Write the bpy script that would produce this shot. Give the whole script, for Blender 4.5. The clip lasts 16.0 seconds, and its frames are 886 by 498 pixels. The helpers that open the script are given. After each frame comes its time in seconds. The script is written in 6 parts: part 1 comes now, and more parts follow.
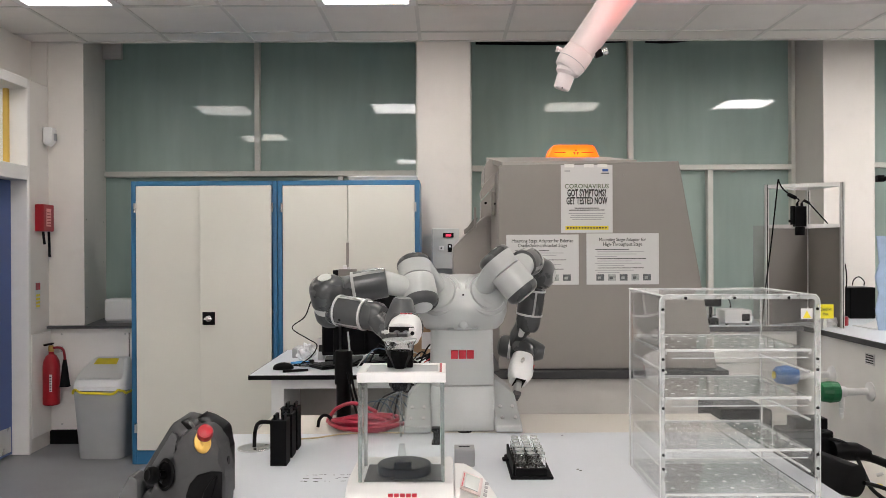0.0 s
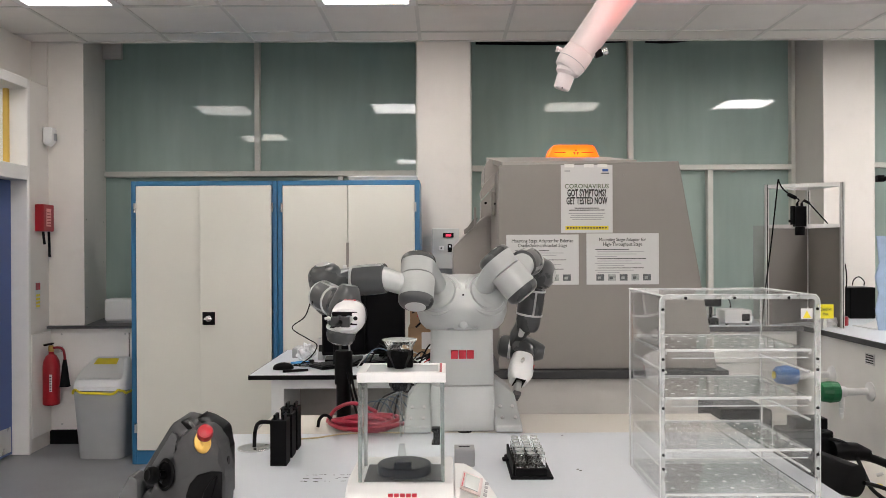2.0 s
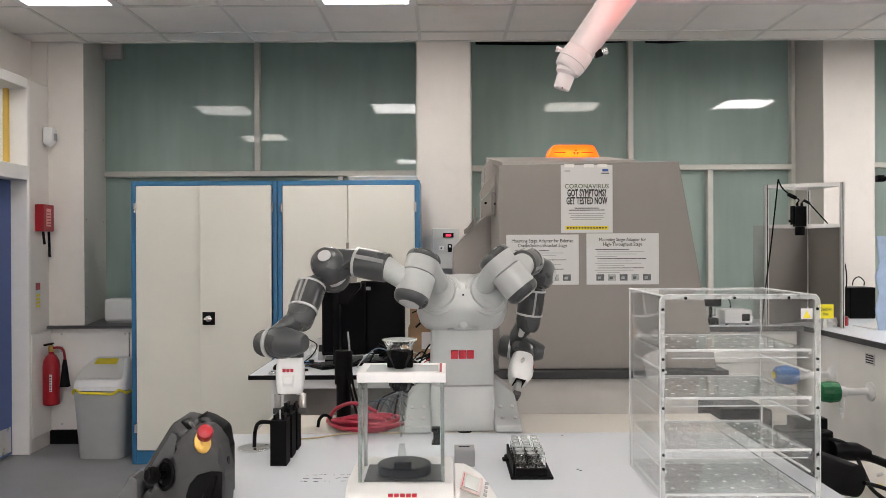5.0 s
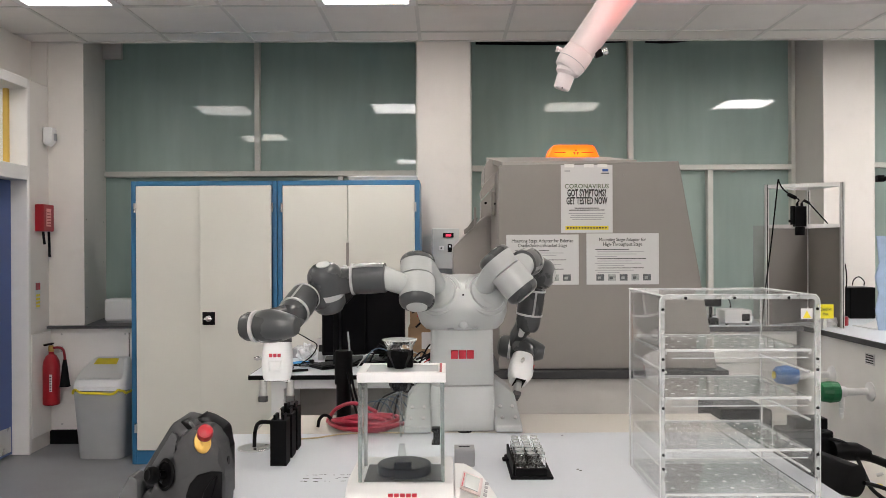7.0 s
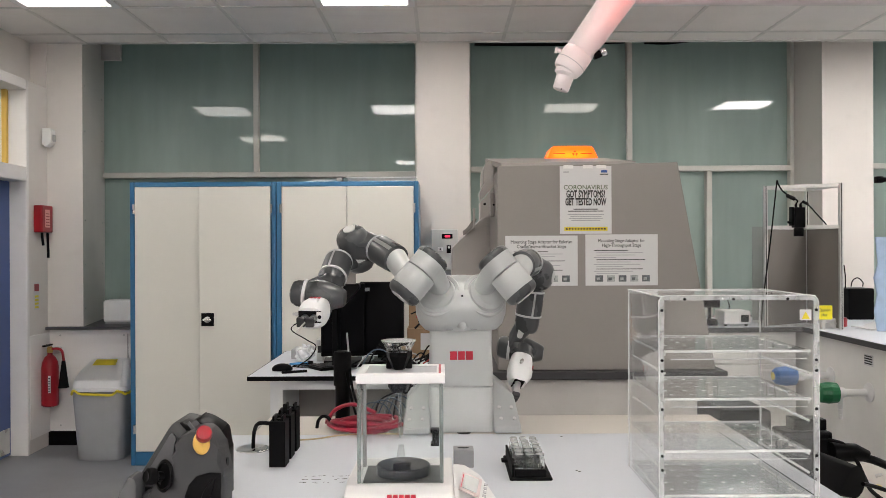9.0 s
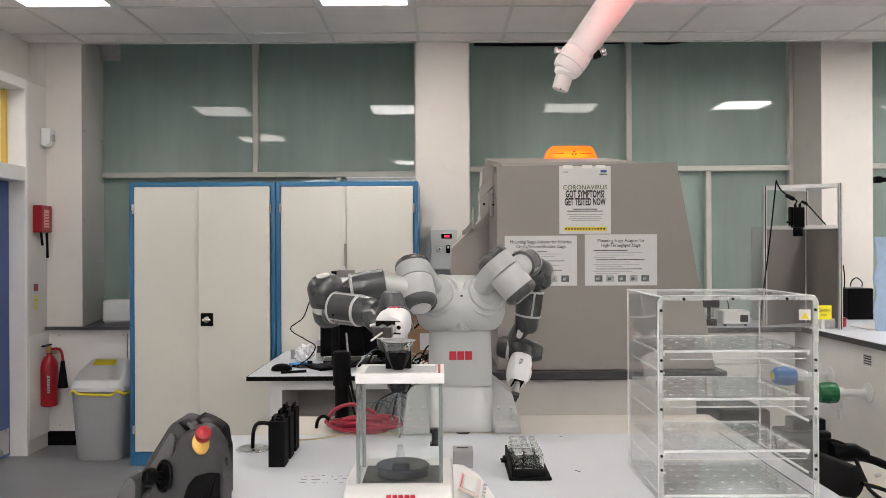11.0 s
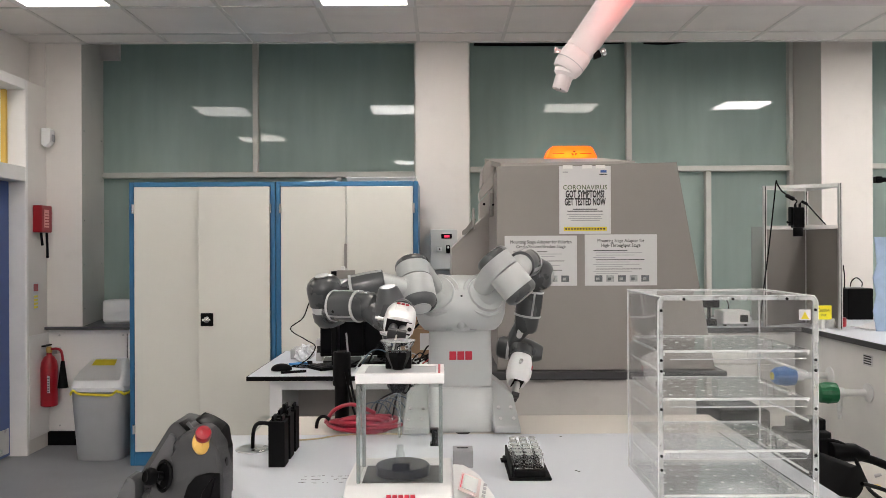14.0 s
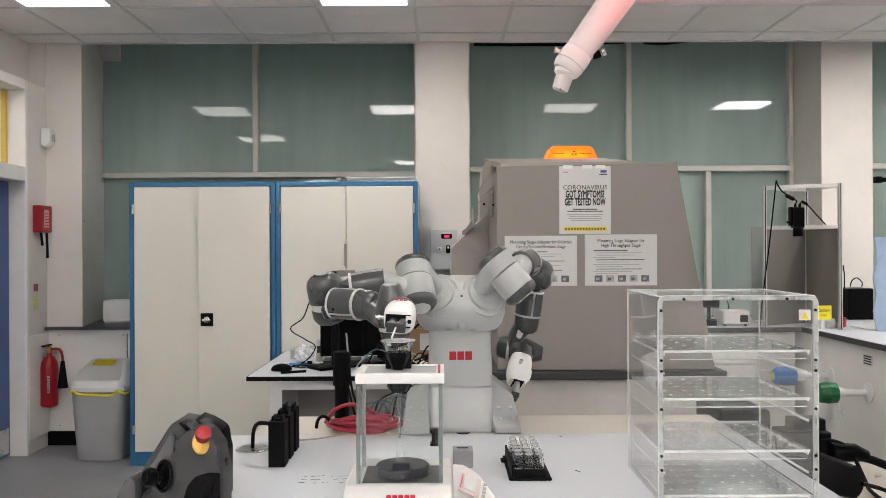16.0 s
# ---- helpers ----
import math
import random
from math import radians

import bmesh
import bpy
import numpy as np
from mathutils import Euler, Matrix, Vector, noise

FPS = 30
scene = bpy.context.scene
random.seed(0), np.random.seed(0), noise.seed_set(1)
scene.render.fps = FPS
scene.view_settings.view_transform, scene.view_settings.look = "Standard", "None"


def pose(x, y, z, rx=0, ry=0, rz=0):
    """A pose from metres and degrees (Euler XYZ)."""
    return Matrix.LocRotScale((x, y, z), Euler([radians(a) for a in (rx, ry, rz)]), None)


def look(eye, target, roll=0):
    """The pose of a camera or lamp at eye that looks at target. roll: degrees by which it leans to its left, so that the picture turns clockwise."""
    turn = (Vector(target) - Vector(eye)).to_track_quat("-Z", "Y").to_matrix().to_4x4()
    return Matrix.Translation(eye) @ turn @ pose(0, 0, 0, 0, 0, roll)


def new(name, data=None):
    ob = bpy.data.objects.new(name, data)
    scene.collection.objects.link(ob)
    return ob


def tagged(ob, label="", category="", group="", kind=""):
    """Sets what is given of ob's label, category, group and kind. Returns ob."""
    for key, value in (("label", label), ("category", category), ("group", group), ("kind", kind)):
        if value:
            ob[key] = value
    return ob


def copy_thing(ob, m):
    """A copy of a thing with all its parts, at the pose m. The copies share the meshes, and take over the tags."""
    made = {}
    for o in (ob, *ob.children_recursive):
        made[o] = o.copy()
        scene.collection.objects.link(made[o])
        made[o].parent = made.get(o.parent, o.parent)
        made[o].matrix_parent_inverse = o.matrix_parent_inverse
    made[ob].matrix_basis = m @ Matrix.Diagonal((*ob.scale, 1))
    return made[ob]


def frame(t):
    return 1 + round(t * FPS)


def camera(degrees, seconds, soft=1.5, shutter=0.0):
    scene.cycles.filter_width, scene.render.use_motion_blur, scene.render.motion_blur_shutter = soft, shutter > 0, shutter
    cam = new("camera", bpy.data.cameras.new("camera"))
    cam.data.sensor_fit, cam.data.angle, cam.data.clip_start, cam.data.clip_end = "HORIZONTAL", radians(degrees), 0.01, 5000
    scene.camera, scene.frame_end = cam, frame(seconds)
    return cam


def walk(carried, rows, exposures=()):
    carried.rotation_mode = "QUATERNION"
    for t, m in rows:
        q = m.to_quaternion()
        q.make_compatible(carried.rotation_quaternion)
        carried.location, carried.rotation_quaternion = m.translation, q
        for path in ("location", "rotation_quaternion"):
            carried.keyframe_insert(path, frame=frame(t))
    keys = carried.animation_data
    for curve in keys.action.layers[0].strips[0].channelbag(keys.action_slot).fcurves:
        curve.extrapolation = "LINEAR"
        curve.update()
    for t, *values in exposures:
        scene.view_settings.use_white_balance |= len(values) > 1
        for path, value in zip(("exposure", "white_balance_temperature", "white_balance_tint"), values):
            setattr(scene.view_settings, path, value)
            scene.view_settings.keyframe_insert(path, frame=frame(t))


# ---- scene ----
cam = camera(58.5, 16.0, soft=0.74)
EYE = Vector((0.0, 0.0, 1.408))


def aim(dx, dy):
    """The camera's pose, nudged by a fraction of a degree."""
    return look(EYE, EYE + Vector((dx, 100, -0.25 + dy)), -0.26)


walk(cam, [(0.0, aim(0, 0)), (8.1, aim(0, 0)), (8.4, aim(0.11, 0.12)), (9.2, aim(0.13, 0.13)), (11.3, aim(0.21, 0.13)), (16.0, aim(0.21, 0.14))])

# ---- light ----
world = bpy.data.worlds.new("world")
scene.world = world
world.use_nodes = True
world.node_tree.nodes["Background"].inputs[0].default_value = (0.6, 0.68, 0.8, 1)
world.node_tree.nodes["Background"].inputs[1].default_value = 0.75
scene.view_settings.exposure = 0.1
scene.cycles.transparent_max_bounces = 64


# ---- materials ----
def mat(name, color, rough=0.5, metal=0.0, vary=0.06, scale=8.0, bump=0.02, fine=180.0, spec=0.5, coat=0.0, emit=0.0, stain=0.0, rspread=0.06):
    """A surface with two scales of variation: broad tone and fine grain."""
    m = bpy.data.materials.new(name)
    m.use_nodes = True
    nt = m.node_tree
    b = nt.nodes["Principled BSDF"]
    b.inputs["Roughness"].default_value = rough
    b.inputs["Metallic"].default_value = metal
    b.inputs["Specular IOR Level"].default_value = spec
    b.inputs["Coat Weight"].default_value = coat
    tc = nt.nodes.new("ShaderNodeTexCoord")
    n1 = nt.nodes.new("ShaderNodeTexNoise")
    n1.inputs["Scale"].default_value = scale
    n1.inputs["Detail"].default_value = 5
    n2 = nt.nodes.new("ShaderNodeTexNoise")
    n2.inputs["Scale"].default_value = fine
    n2.inputs["Detail"].default_value = 3
    nt.links.new(tc.outputs["Object"], n1.inputs["Vector"])
    nt.links.new(tc.outputs["Object"], n2.inputs["Vector"])
    info = nt.nodes.new("ShaderNodeObjectInfo")
    add = nt.nodes.new("ShaderNodeMath")
    add.operation = "MULTIPLY_ADD"
    nt.links.new(n2.outputs["Fac"], add.inputs[0])
    add.inputs[1].default_value = 0.35
    nt.links.new(n1.outputs["Fac"], add.inputs[2])
    mr = nt.nodes.new("ShaderNodeMapRange")
    mr.inputs["From Min"].default_value, mr.inputs["From Max"].default_value = 0.4, 0.95
    mr.inputs["To Min"].default_value, mr.inputs["To Max"].default_value = 1 - vary, 1 + vary
    nt.links.new(add.outputs[0], mr.inputs["Value"])
    mix = nt.nodes.new("ShaderNodeMix")
    mix.data_type, mix.blend_type = "RGBA", "MULTIPLY"
    mix.inputs["Factor"].default_value = 1.0
    mix.inputs["A"].default_value = (*color, 1)
    nt.links.new(mr.outputs["Result"], mix.inputs["B"])
    out = mix.outputs["Result"]
    if stain:
        n3 = nt.nodes.new("ShaderNodeTexNoise")
        n3.inputs["Scale"].default_value = scale * 2.7
        n3.inputs["Detail"].default_value = 8
        nt.links.new(tc.outputs["Object"], n3.inputs["Vector"])
        r3 = nt.nodes.new("ShaderNodeMapRange")
        r3.inputs["From Min"].default_value, r3.inputs["From Max"].default_value = 0.58, 0.75
        nt.links.new(n3.outputs["Fac"], r3.inputs["Value"])
        mx = nt.nodes.new("ShaderNodeMix")
        mx.data_type = "RGBA"
        s = nt.nodes.new("ShaderNodeMath")
        s.operation = "MULTIPLY"
        s.inputs[1].default_value = stain
        nt.links.new(r3.outputs["Result"], s.inputs[0])
        nt.links.new(s.outputs[0], mx.inputs["Factor"])
        nt.links.new(out, mx.inputs["A"])
        mx.inputs["B"].default_value = (color[0] * 0.55, color[1] * 0.52, color[2] * 0.48, 1)
        out = mx.outputs["Result"]
    nt.links.new(out, b.inputs["Base Color"])
    rr = nt.nodes.new("ShaderNodeMapRange")
    rr.inputs["To Min"].default_value, rr.inputs["To Max"].default_value = max(0.0, rough - rspread), min(1.0, rough + rspread)
    nt.links.new(n1.outputs["Fac"], rr.inputs["Value"])
    nt.links.new(rr.outputs["Result"], b.inputs["Roughness"])
    if bump:
        bp = nt.nodes.new("ShaderNodeBump")
        bp.inputs["Strength"].default_value = bump * 4
        bp.inputs["Distance"].default_value = 0.002
        nt.links.new(n2.outputs["Fac"], bp.inputs["Height"])
        nt.links.new(bp.outputs["Normal"], b.inputs["Normal"])
    if emit:
        b.inputs["Emission Color"].default_value = (*color, 1)
        b.inputs["Emission Strength"].default_value = emit
    return m


def clear(name, color=(0.95, 0.97, 0.96), rough=0.02, ior=1.49):
    """Clear glass or acrylic."""
    m = bpy.data.materials.new(name)
    m.use_nodes = True
    b = m.node_tree.nodes["Principled BSDF"]
    b.inputs["Base Color"].default_value = (*color, 1)
    b.inputs["Roughness"].default_value = rough
    b.inputs["Transmission Weight"].default_value = 1.0
    b.inputs["IOR"].default_value = ior
    return m


WALL = mat("wall_paint", (0.70, 0.668, 0.635), 0.65, vary=0.04, scale=2.5, stain=0.10)
FLOOR = mat("vinyl_floor", (0.205, 0.21, 0.22), 0.42, vary=0.15, scale=4, fine=320, bump=0.03)
TILE = mat("ceiling_tile", (0.82, 0.79, 0.76), 0.9, vary=0.05, scale=3, fine=260, bump=0.08)
GRID = mat("ceiling_grid", (0.66, 0.64, 0.61), 0.5)
# panel strengths differ by spot only to balance brightness across the room
LIGHT = mat("light_diffuser", (1.0, 0.95, 0.915), 0.4, emit=22.5)
LIGHT_WEAK = mat("weak_light_diffuser", (1.0, 0.945, 0.90), 0.4, emit=10.5)
LIGHT_DIM = mat("dim_beige_diffuser", (1.0, 0.93, 0.85), 0.4, emit=13.5)
LIGHT_STRONG = mat("strong_light_diffuser", (1.0, 0.953, 0.925), 0.4, emit=36.0)
FRAME = mat("window_paint", (0.62, 0.62, 0.57), 0.45, vary=0.05)
PANE = mat("coated_window_pane", (0.37, 0.455, 0.425), 0.02, vary=0.28, scale=1.3, bump=0.0, spec=0.5, rspread=0.015)
for nd in [n for n in PANE.node_tree.nodes if n.type == "TEX_NOISE"]:
    # the coating has run downwards: stretch the mottling
    mp = PANE.node_tree.nodes.new("ShaderNodeMapping")
    big = nd.inputs["Scale"].default_value < 50
    mp.inputs["Scale"].default_value = (1.6, 1.0, 0.55) if big else (0.05, 0.05, 0.006)
    PANE.node_tree.links.new(nd.inputs["Vector"].links[0].from_socket, mp.inputs["Vector"])
    PANE.node_tree.links.new(mp.outputs["Vector"], nd.inputs["Vector"])
# the obscuring film lets some of the dull daylight through
film = PANE.node_tree.nodes.new("ShaderNodeBsdfTranslucent")
film.inputs["Color"].default_value = (0.46, 0.56, 0.50, 1)
blend = PANE.node_tree.nodes.new("ShaderNodeMixShader")
blend.inputs[0].default_value = 0.30
PANE.node_tree.links.new(PANE.node_tree.nodes["Principled BSDF"].outputs[0], blend.inputs[1])
PANE.node_tree.links.new(film.outputs[0], blend.inputs[2])
PANE.node_tree.links.new(blend.outputs[0], PANE.node_tree.nodes["Material Output"].inputs["Surface"])
BLUE = mat("blue_steel", (0.02, 0.13, 0.27), 0.35, vary=0.06)
CREAM = mat("cream_steel", (0.655, 0.647, 0.595), 0.38, vary=0.03, scale=1.5)
DOOR = mat("door_blue", (0.06, 0.10, 0.26), 0.45)
BLACK = mat("black_plastic", (0.003, 0.003, 0.0034), 0.34, vary=0.15, spec=0.07)
MATT = mat("matt_black", (0.0045, 0.0045, 0.005), 0.6, vary=0.2, spec=0.07)
RED = mat("red_paint", (0.30, 0.004, 0.012), 0.3)
GREYP = mat("grey_plastic", (0.36, 0.37, 0.38), 0.4, vary=0.05)
WHITE = mat("white_plastic", (0.75, 0.75, 0.745), 0.35, vary=0.03)
YELLOW = mat("yellow_plastic", (0.75, 0.62, 0.03), 0.5)
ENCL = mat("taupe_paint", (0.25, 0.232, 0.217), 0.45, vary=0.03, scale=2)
# lighter taupe for the enclosure's roof and left-hand parts
ENCLW = mat("light_taupe_tone", (0.36, 0.337, 0.315), 0.45, vary=0.03, scale=2)
TABLE = mat("white_laminate", (0.59, 0.62, 0.665), 0.34, vary=0.03, scale=2, stain=0.06)
TABLEC = mat("cream_laminate", (0.61, 0.575, 0.52), 0.4, vary=0.03, scale=2)
ROBW = mat("robot_white", (0.42, 0.44, 0.435), 0.28, vary=0.012, coat=0.2, rspread=0.01)
ROBG = mat("robot_graphite", (0.056, 0.060, 0.063), 0.28, vary=0.05, coat=0.15, spec=0.4)
ROBL = mat("robot_light_grey", (0.50, 0.51, 0.51), 0.35, vary=0.03)
STEEL = mat("brushed_steel", (0.55, 0.55, 0.54), 0.28, metal=1.0, vary=0.08)
ALU = mat("aluminium", (0.62, 0.62, 0.61), 0.38, metal=0.9, vary=0.05)
ALUG = mat("grey_anodised", (0.30, 0.30, 0.31), 0.5, vary=0.06)
PAPER = mat("paper", (0.63, 0.63, 0.635), 0.7, vary=0.02)
INK = mat("ink", (0.02, 0.02, 0.02), 0.7)
LOGO = mat("red_print", (0.44, 0.010, 0.030), 0.4)
GLASS = clear("clear_glass", (0.93, 0.97, 0.95), 0.01, 1.5)


# ---- building helpers ----
HALF = math.pi / 2


def part(name, bm, material, parent=None, label="", smooth=False):
    """Link a bmesh as one mesh object, under a thing if one is given."""
    me = bpy.data.meshes.new(name)
    bmesh.ops.recalc_face_normals(bm, faces=bm.faces)
    bm.to_mesh(me)
    bm.free()
    if smooth:
        for p in me.polygons:
            p.use_smooth = True
        me.set_sharp_from_angle(angle=radians(38))
    me.materials.append(material)
    ob = new(name, me)
    if parent:
        ob.parent = parent
    if label:
        ob["label"] = label
    return ob


def thing(name, label, category, m=None, group="", kind=""):
    ob = new(name)
    ob.empty_display_size = 0.05
    if m is not None:
        ob.matrix_basis = m
    return tagged(ob, label, category, group, kind)


def box(x0, x1, y0, y1, z0, z1, bevel=0.0, seg=2, bm=None):
    """A box between two corners, its edges rounded."""
    made = bm is None
    bm = bm or bmesh.new()
    g = bmesh.ops.create_cube(bm, size=1)
    m = Matrix.Translation(((x0 + x1) / 2, (y0 + y1) / 2, (z0 + z1) / 2)) @ Matrix.Diagonal((abs(x1 - x0), abs(y1 - y0), abs(z1 - z0), 1))
    bmesh.ops.transform(bm, matrix=m, verts=g["verts"])
    if bevel:
        edges = {e for v in g["verts"] for e in v.link_edges}
        bmesh.ops.bevel(bm, geom=list(edges), offset=bevel, segments=seg, profile=0.5, affect="EDGES")
    return bm


def lathe(profile, n=24, m=None, bm=None):
    """A turned body: (radius, height) pairs round the z axis."""
    bm = bm or bmesh.new()
    rings = []
    for r, z in profile:
        if r < 1e-5:
            rings.append([bm.verts.new((0, 0, z))])
        else:
            rings.append([bm.verts.new((r * math.cos(2 * math.pi * k / n), r * math.sin(2 * math.pi * k / n), z)) for k in range(n)])
    for a, b in zip(rings, rings[1:]):
        for k in range(n):
            j = (k + 1) % n
            if len(a) == 1 and len(b) == 1:
                continue
            if len(a) == 1:
                bm.faces.new((a[0], b[k], b[j]))
            elif len(b) == 1:
                bm.faces.new((a[k], a[j], b[0]))
            else:
                bm.faces.new((a[k], a[j], b[j], b[k]))
    for ring, flip in ((rings[0], True), (rings[-1], False)):
        if len(ring) > 2:
            bm.faces.new(ring[::-1] if flip else ring)
    if m is not None:
        bmesh.ops.transform(bm, matrix=m, verts=[v for ring in rings for v in ring])
    return bm


def tube(points, radius, n=8, bm=None, smooth_steps=6):
    """A round cable or rod through points, smoothed between them."""
    bm = bm or bmesh.new()
    P = [Vector(p) for p in points]
    if len(P) > 2 and smooth_steps > 1:
        Q = []
        for i in range(len(P) - 1):
            p0, p1, p2, p3 = P[max(i - 1, 0)], P[i], P[i + 1], P[min(i + 2, len(P) - 1)]
            for k in range(smooth_steps):
                t = k / smooth_steps
                Q.append(0.5 * (2 * p1 + (p2 - p0) * t + (2 * p0 - 5 * p1 + 4 * p2 - p3) * t * t + (3 * p1 - p0 - 3 * p2 + p3) * t ** 3))
        P = Q + [P[-1]]
    rings = []
    up = Vector((0.13, 0.27, 0.95))
    for i, p in enumerate(P):
        d = (P[min(i + 1, len(P) - 1)] - P[max(i - 1, 0)]).normalized()
        a = d.cross(up)
        a = a.normalized() if a.length > 1e-4 else d.orthogonal().normalized()
        b = d.cross(a)
        up = -b if (-b).dot(up) > 0 else b
        rings.append([bm.verts.new(p + radius * (math.cos(2 * math.pi * k / n) * a + math.sin(2 * math.pi * k / n) * b)) for k in range(n)])
    for a, b in zip(rings, rings[1:]):
        s = min(range(n), key=lambda j: (a[0].co - b[j].co).length)
        for k in range(n):
            bm.faces.new((a[k], a[(k + 1) % n], b[(k + 1 + s) % n], b[(k + s) % n]))
    bm.faces.new(rings[0])
    bm.faces.new(rings[-1])
    return bm


def prism(outline, y0, y1, bevel=0.0, axis="y"):
    """An outline in x, z pushed from y0 to y1."""
    bm = bmesh.new()
    a = [bm.verts.new((x, y0, z)) for x, z in outline]
    b = [bm.verts.new((x, y1, z)) for x, z in outline]
    bm.faces.new(a)
    bm.faces.new(b[::-1])
    for k in range(len(a)):
        bm.faces.new((a[k], b[k], b[(k + 1) % len(a)], a[(k + 1) % len(a)]))
    if bevel:
        bmesh.ops.bevel(bm, geom=list(bm.edges), offset=bevel, segments=2, profile=0.5, affect="EDGES")
    return bm


def turn(c, axis):
    """A pose at c whose z axis points along axis."""
    return Matrix.Translation(c) @ Vector(axis).to_track_quat("Z", "Y").to_matrix().to_4x4()


def hull(rings, bm=None):
    """The skin round several rings of points."""
    bm = bm or bmesh.new()
    vs = [bm.verts.new(p) for r in rings for p in r]
    r = bmesh.ops.convex_hull(bm, input=vs)
    loose = [g for g in set(r["geom_interior"] + r["geom_unused"]) if isinstance(g, bmesh.types.BMVert)]
    bmesh.ops.delete(bm, geom=loose, context="VERTS")
    return bm


def ring(c, axis, r, n=28, squash=1.0):
    a = Vector(axis).normalized()
    u = a.orthogonal().normalized() if abs(a.z) > 0.9 else a.cross(Vector((0, 0, 1))).normalized()
    v = a.cross(u)
    return [Vector(c) + r * (math.cos(2 * math.pi * k / n) * u + squash * math.sin(2 * math.pi * k / n) * v) for k in range(n)]

# ---- the room ----
X0, X1, Y0, Y1, ZC = -2.84, 5.3, -8.1, 5.72, 2.89
YG = 6.40  # the window glass


def slab(name, *a, material=WALL, bevel=0.0):
    return tagged(part(name, box(*a, bevel=bevel), material), kind="structure")


floor = slab("floor", X0 - 0.3, X1 + 0.3, Y0 - 0.3, 7.1, -0.1, 0.0, material=FLOOR)
slab("wall_south", X0 - 0.2, X1 + 0.2, Y0 - 0.2, Y0, 0, 3.3)
slab("wall_east", X1, X1 + 0.2, Y0, 7.0, 0, 3.3)
# west wall with a door and a borrowed light over it
DOOR0, DOOR1, DOORZ = 4.40, 5.395, 1.875
XL = X0 - 0.117  # the wall over the door lies further back
slab("wall_west", X0 - 0.2, X0, Y0, DOOR0 - 0.08, 0, 3.3)
slab("wall_west_end", X0 - 0.2, X0, DOOR1 + 0.03, 7.0, 0, 2.57)
slab("wall_west_return", X0 - 0.2, X0, 5.69, 7.0, 2.57, 3.3)
slab("wall_west_lintel", X0 - 0.2, XL, DOOR0 - 0.08, 5.69, 2.57, 3.3)


def door_west():
    d = thing("door_1", "blue painted door with a steel kick plate, closed, in a white frame", "door", kind="structure")
    part("door_leaf", box(X0 - 0.15, X0 - 0.105, DOOR0, DOOR1, 0.01, DOORZ, 0.003), DOOR, d, "blue painted door leaf")
    part("kick_plate", box(X0 - 0.1045, X0 - 0.1015, DOOR0 + 0.02, DOOR1 - 0.02, 0.03, 0.2), STEEL, d, "scuffed steel kick plate")
    part("jamb", box(X0 - 0.2, X0 + 0.012, DOOR1, DOOR1 + 0.035, 0, 2.57, 0.008), FRAME2, d)
    part("jamb", box(X0 - 0.2, X0 + 0.012, DOOR0 - 0.095, DOOR0, 0, 2.57, 0.008), FRAME2, d)
    part("head", box(X0 - 0.2, X0 + 0.012, DOOR0, DOOR1, DOORZ, DOORZ + 0.1, 0.006), FRAME2, d)
    part("top_rail", box(X0 - 0.2, X0 + 0.012, DOOR0, DOOR1, 2.50, 2.57, 0.006), FRAME2, d)
    part("glazing", box(X0 - 0.15, X0 - 0.144, DOOR0, DOOR1, DOORZ + 0.1, 2.50), GLASS, d).visible_shadow = False
    part("glazing_bead", box(X0 - 0.143, X0 - 0.110, DOOR1 - 0.03, DOOR1, DOORZ + 0.1, 2.50, 0.004), BEAD, d)
    return d


slab("corridor_ceiling", X0 - 1.6, X0 - 0.2, 2.5, 6.6, ZC + 0.031, ZC + 0.06)
FRAME2 = mat("white_joinery", (0.76, 0.745, 0.73), 0.42, vary=0.04, stain=0.05)
BEAD = mat("yellow_bead", (0.62, 0.40, 0.08), 0.5)
door_west()
# a lit corridor behind the borrowed light
slab("corridor_wall", X0 - 1.6, X0 - 1.5, 2.5, 6.6, 0, 3.3, material=mat("corridor_paint", (0.75, 0.62, 0.42), 0.7))

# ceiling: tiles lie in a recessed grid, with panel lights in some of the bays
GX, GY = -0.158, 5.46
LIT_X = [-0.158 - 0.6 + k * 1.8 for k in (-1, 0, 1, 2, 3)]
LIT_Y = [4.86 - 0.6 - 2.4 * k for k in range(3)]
# past the window row, most panels are unseen, added to brighten table and walls
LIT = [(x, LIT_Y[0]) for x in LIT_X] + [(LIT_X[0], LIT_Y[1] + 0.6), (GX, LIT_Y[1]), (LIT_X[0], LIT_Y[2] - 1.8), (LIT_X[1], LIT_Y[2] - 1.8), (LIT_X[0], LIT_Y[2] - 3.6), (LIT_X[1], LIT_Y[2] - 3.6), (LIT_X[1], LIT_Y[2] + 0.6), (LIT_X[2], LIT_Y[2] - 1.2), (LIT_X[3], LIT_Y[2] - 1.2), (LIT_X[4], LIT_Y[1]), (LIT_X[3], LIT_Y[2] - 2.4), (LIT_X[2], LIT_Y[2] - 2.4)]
# two unseen rows far behind the camera, added for frontal light
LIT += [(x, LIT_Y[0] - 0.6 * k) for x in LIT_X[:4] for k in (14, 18)]


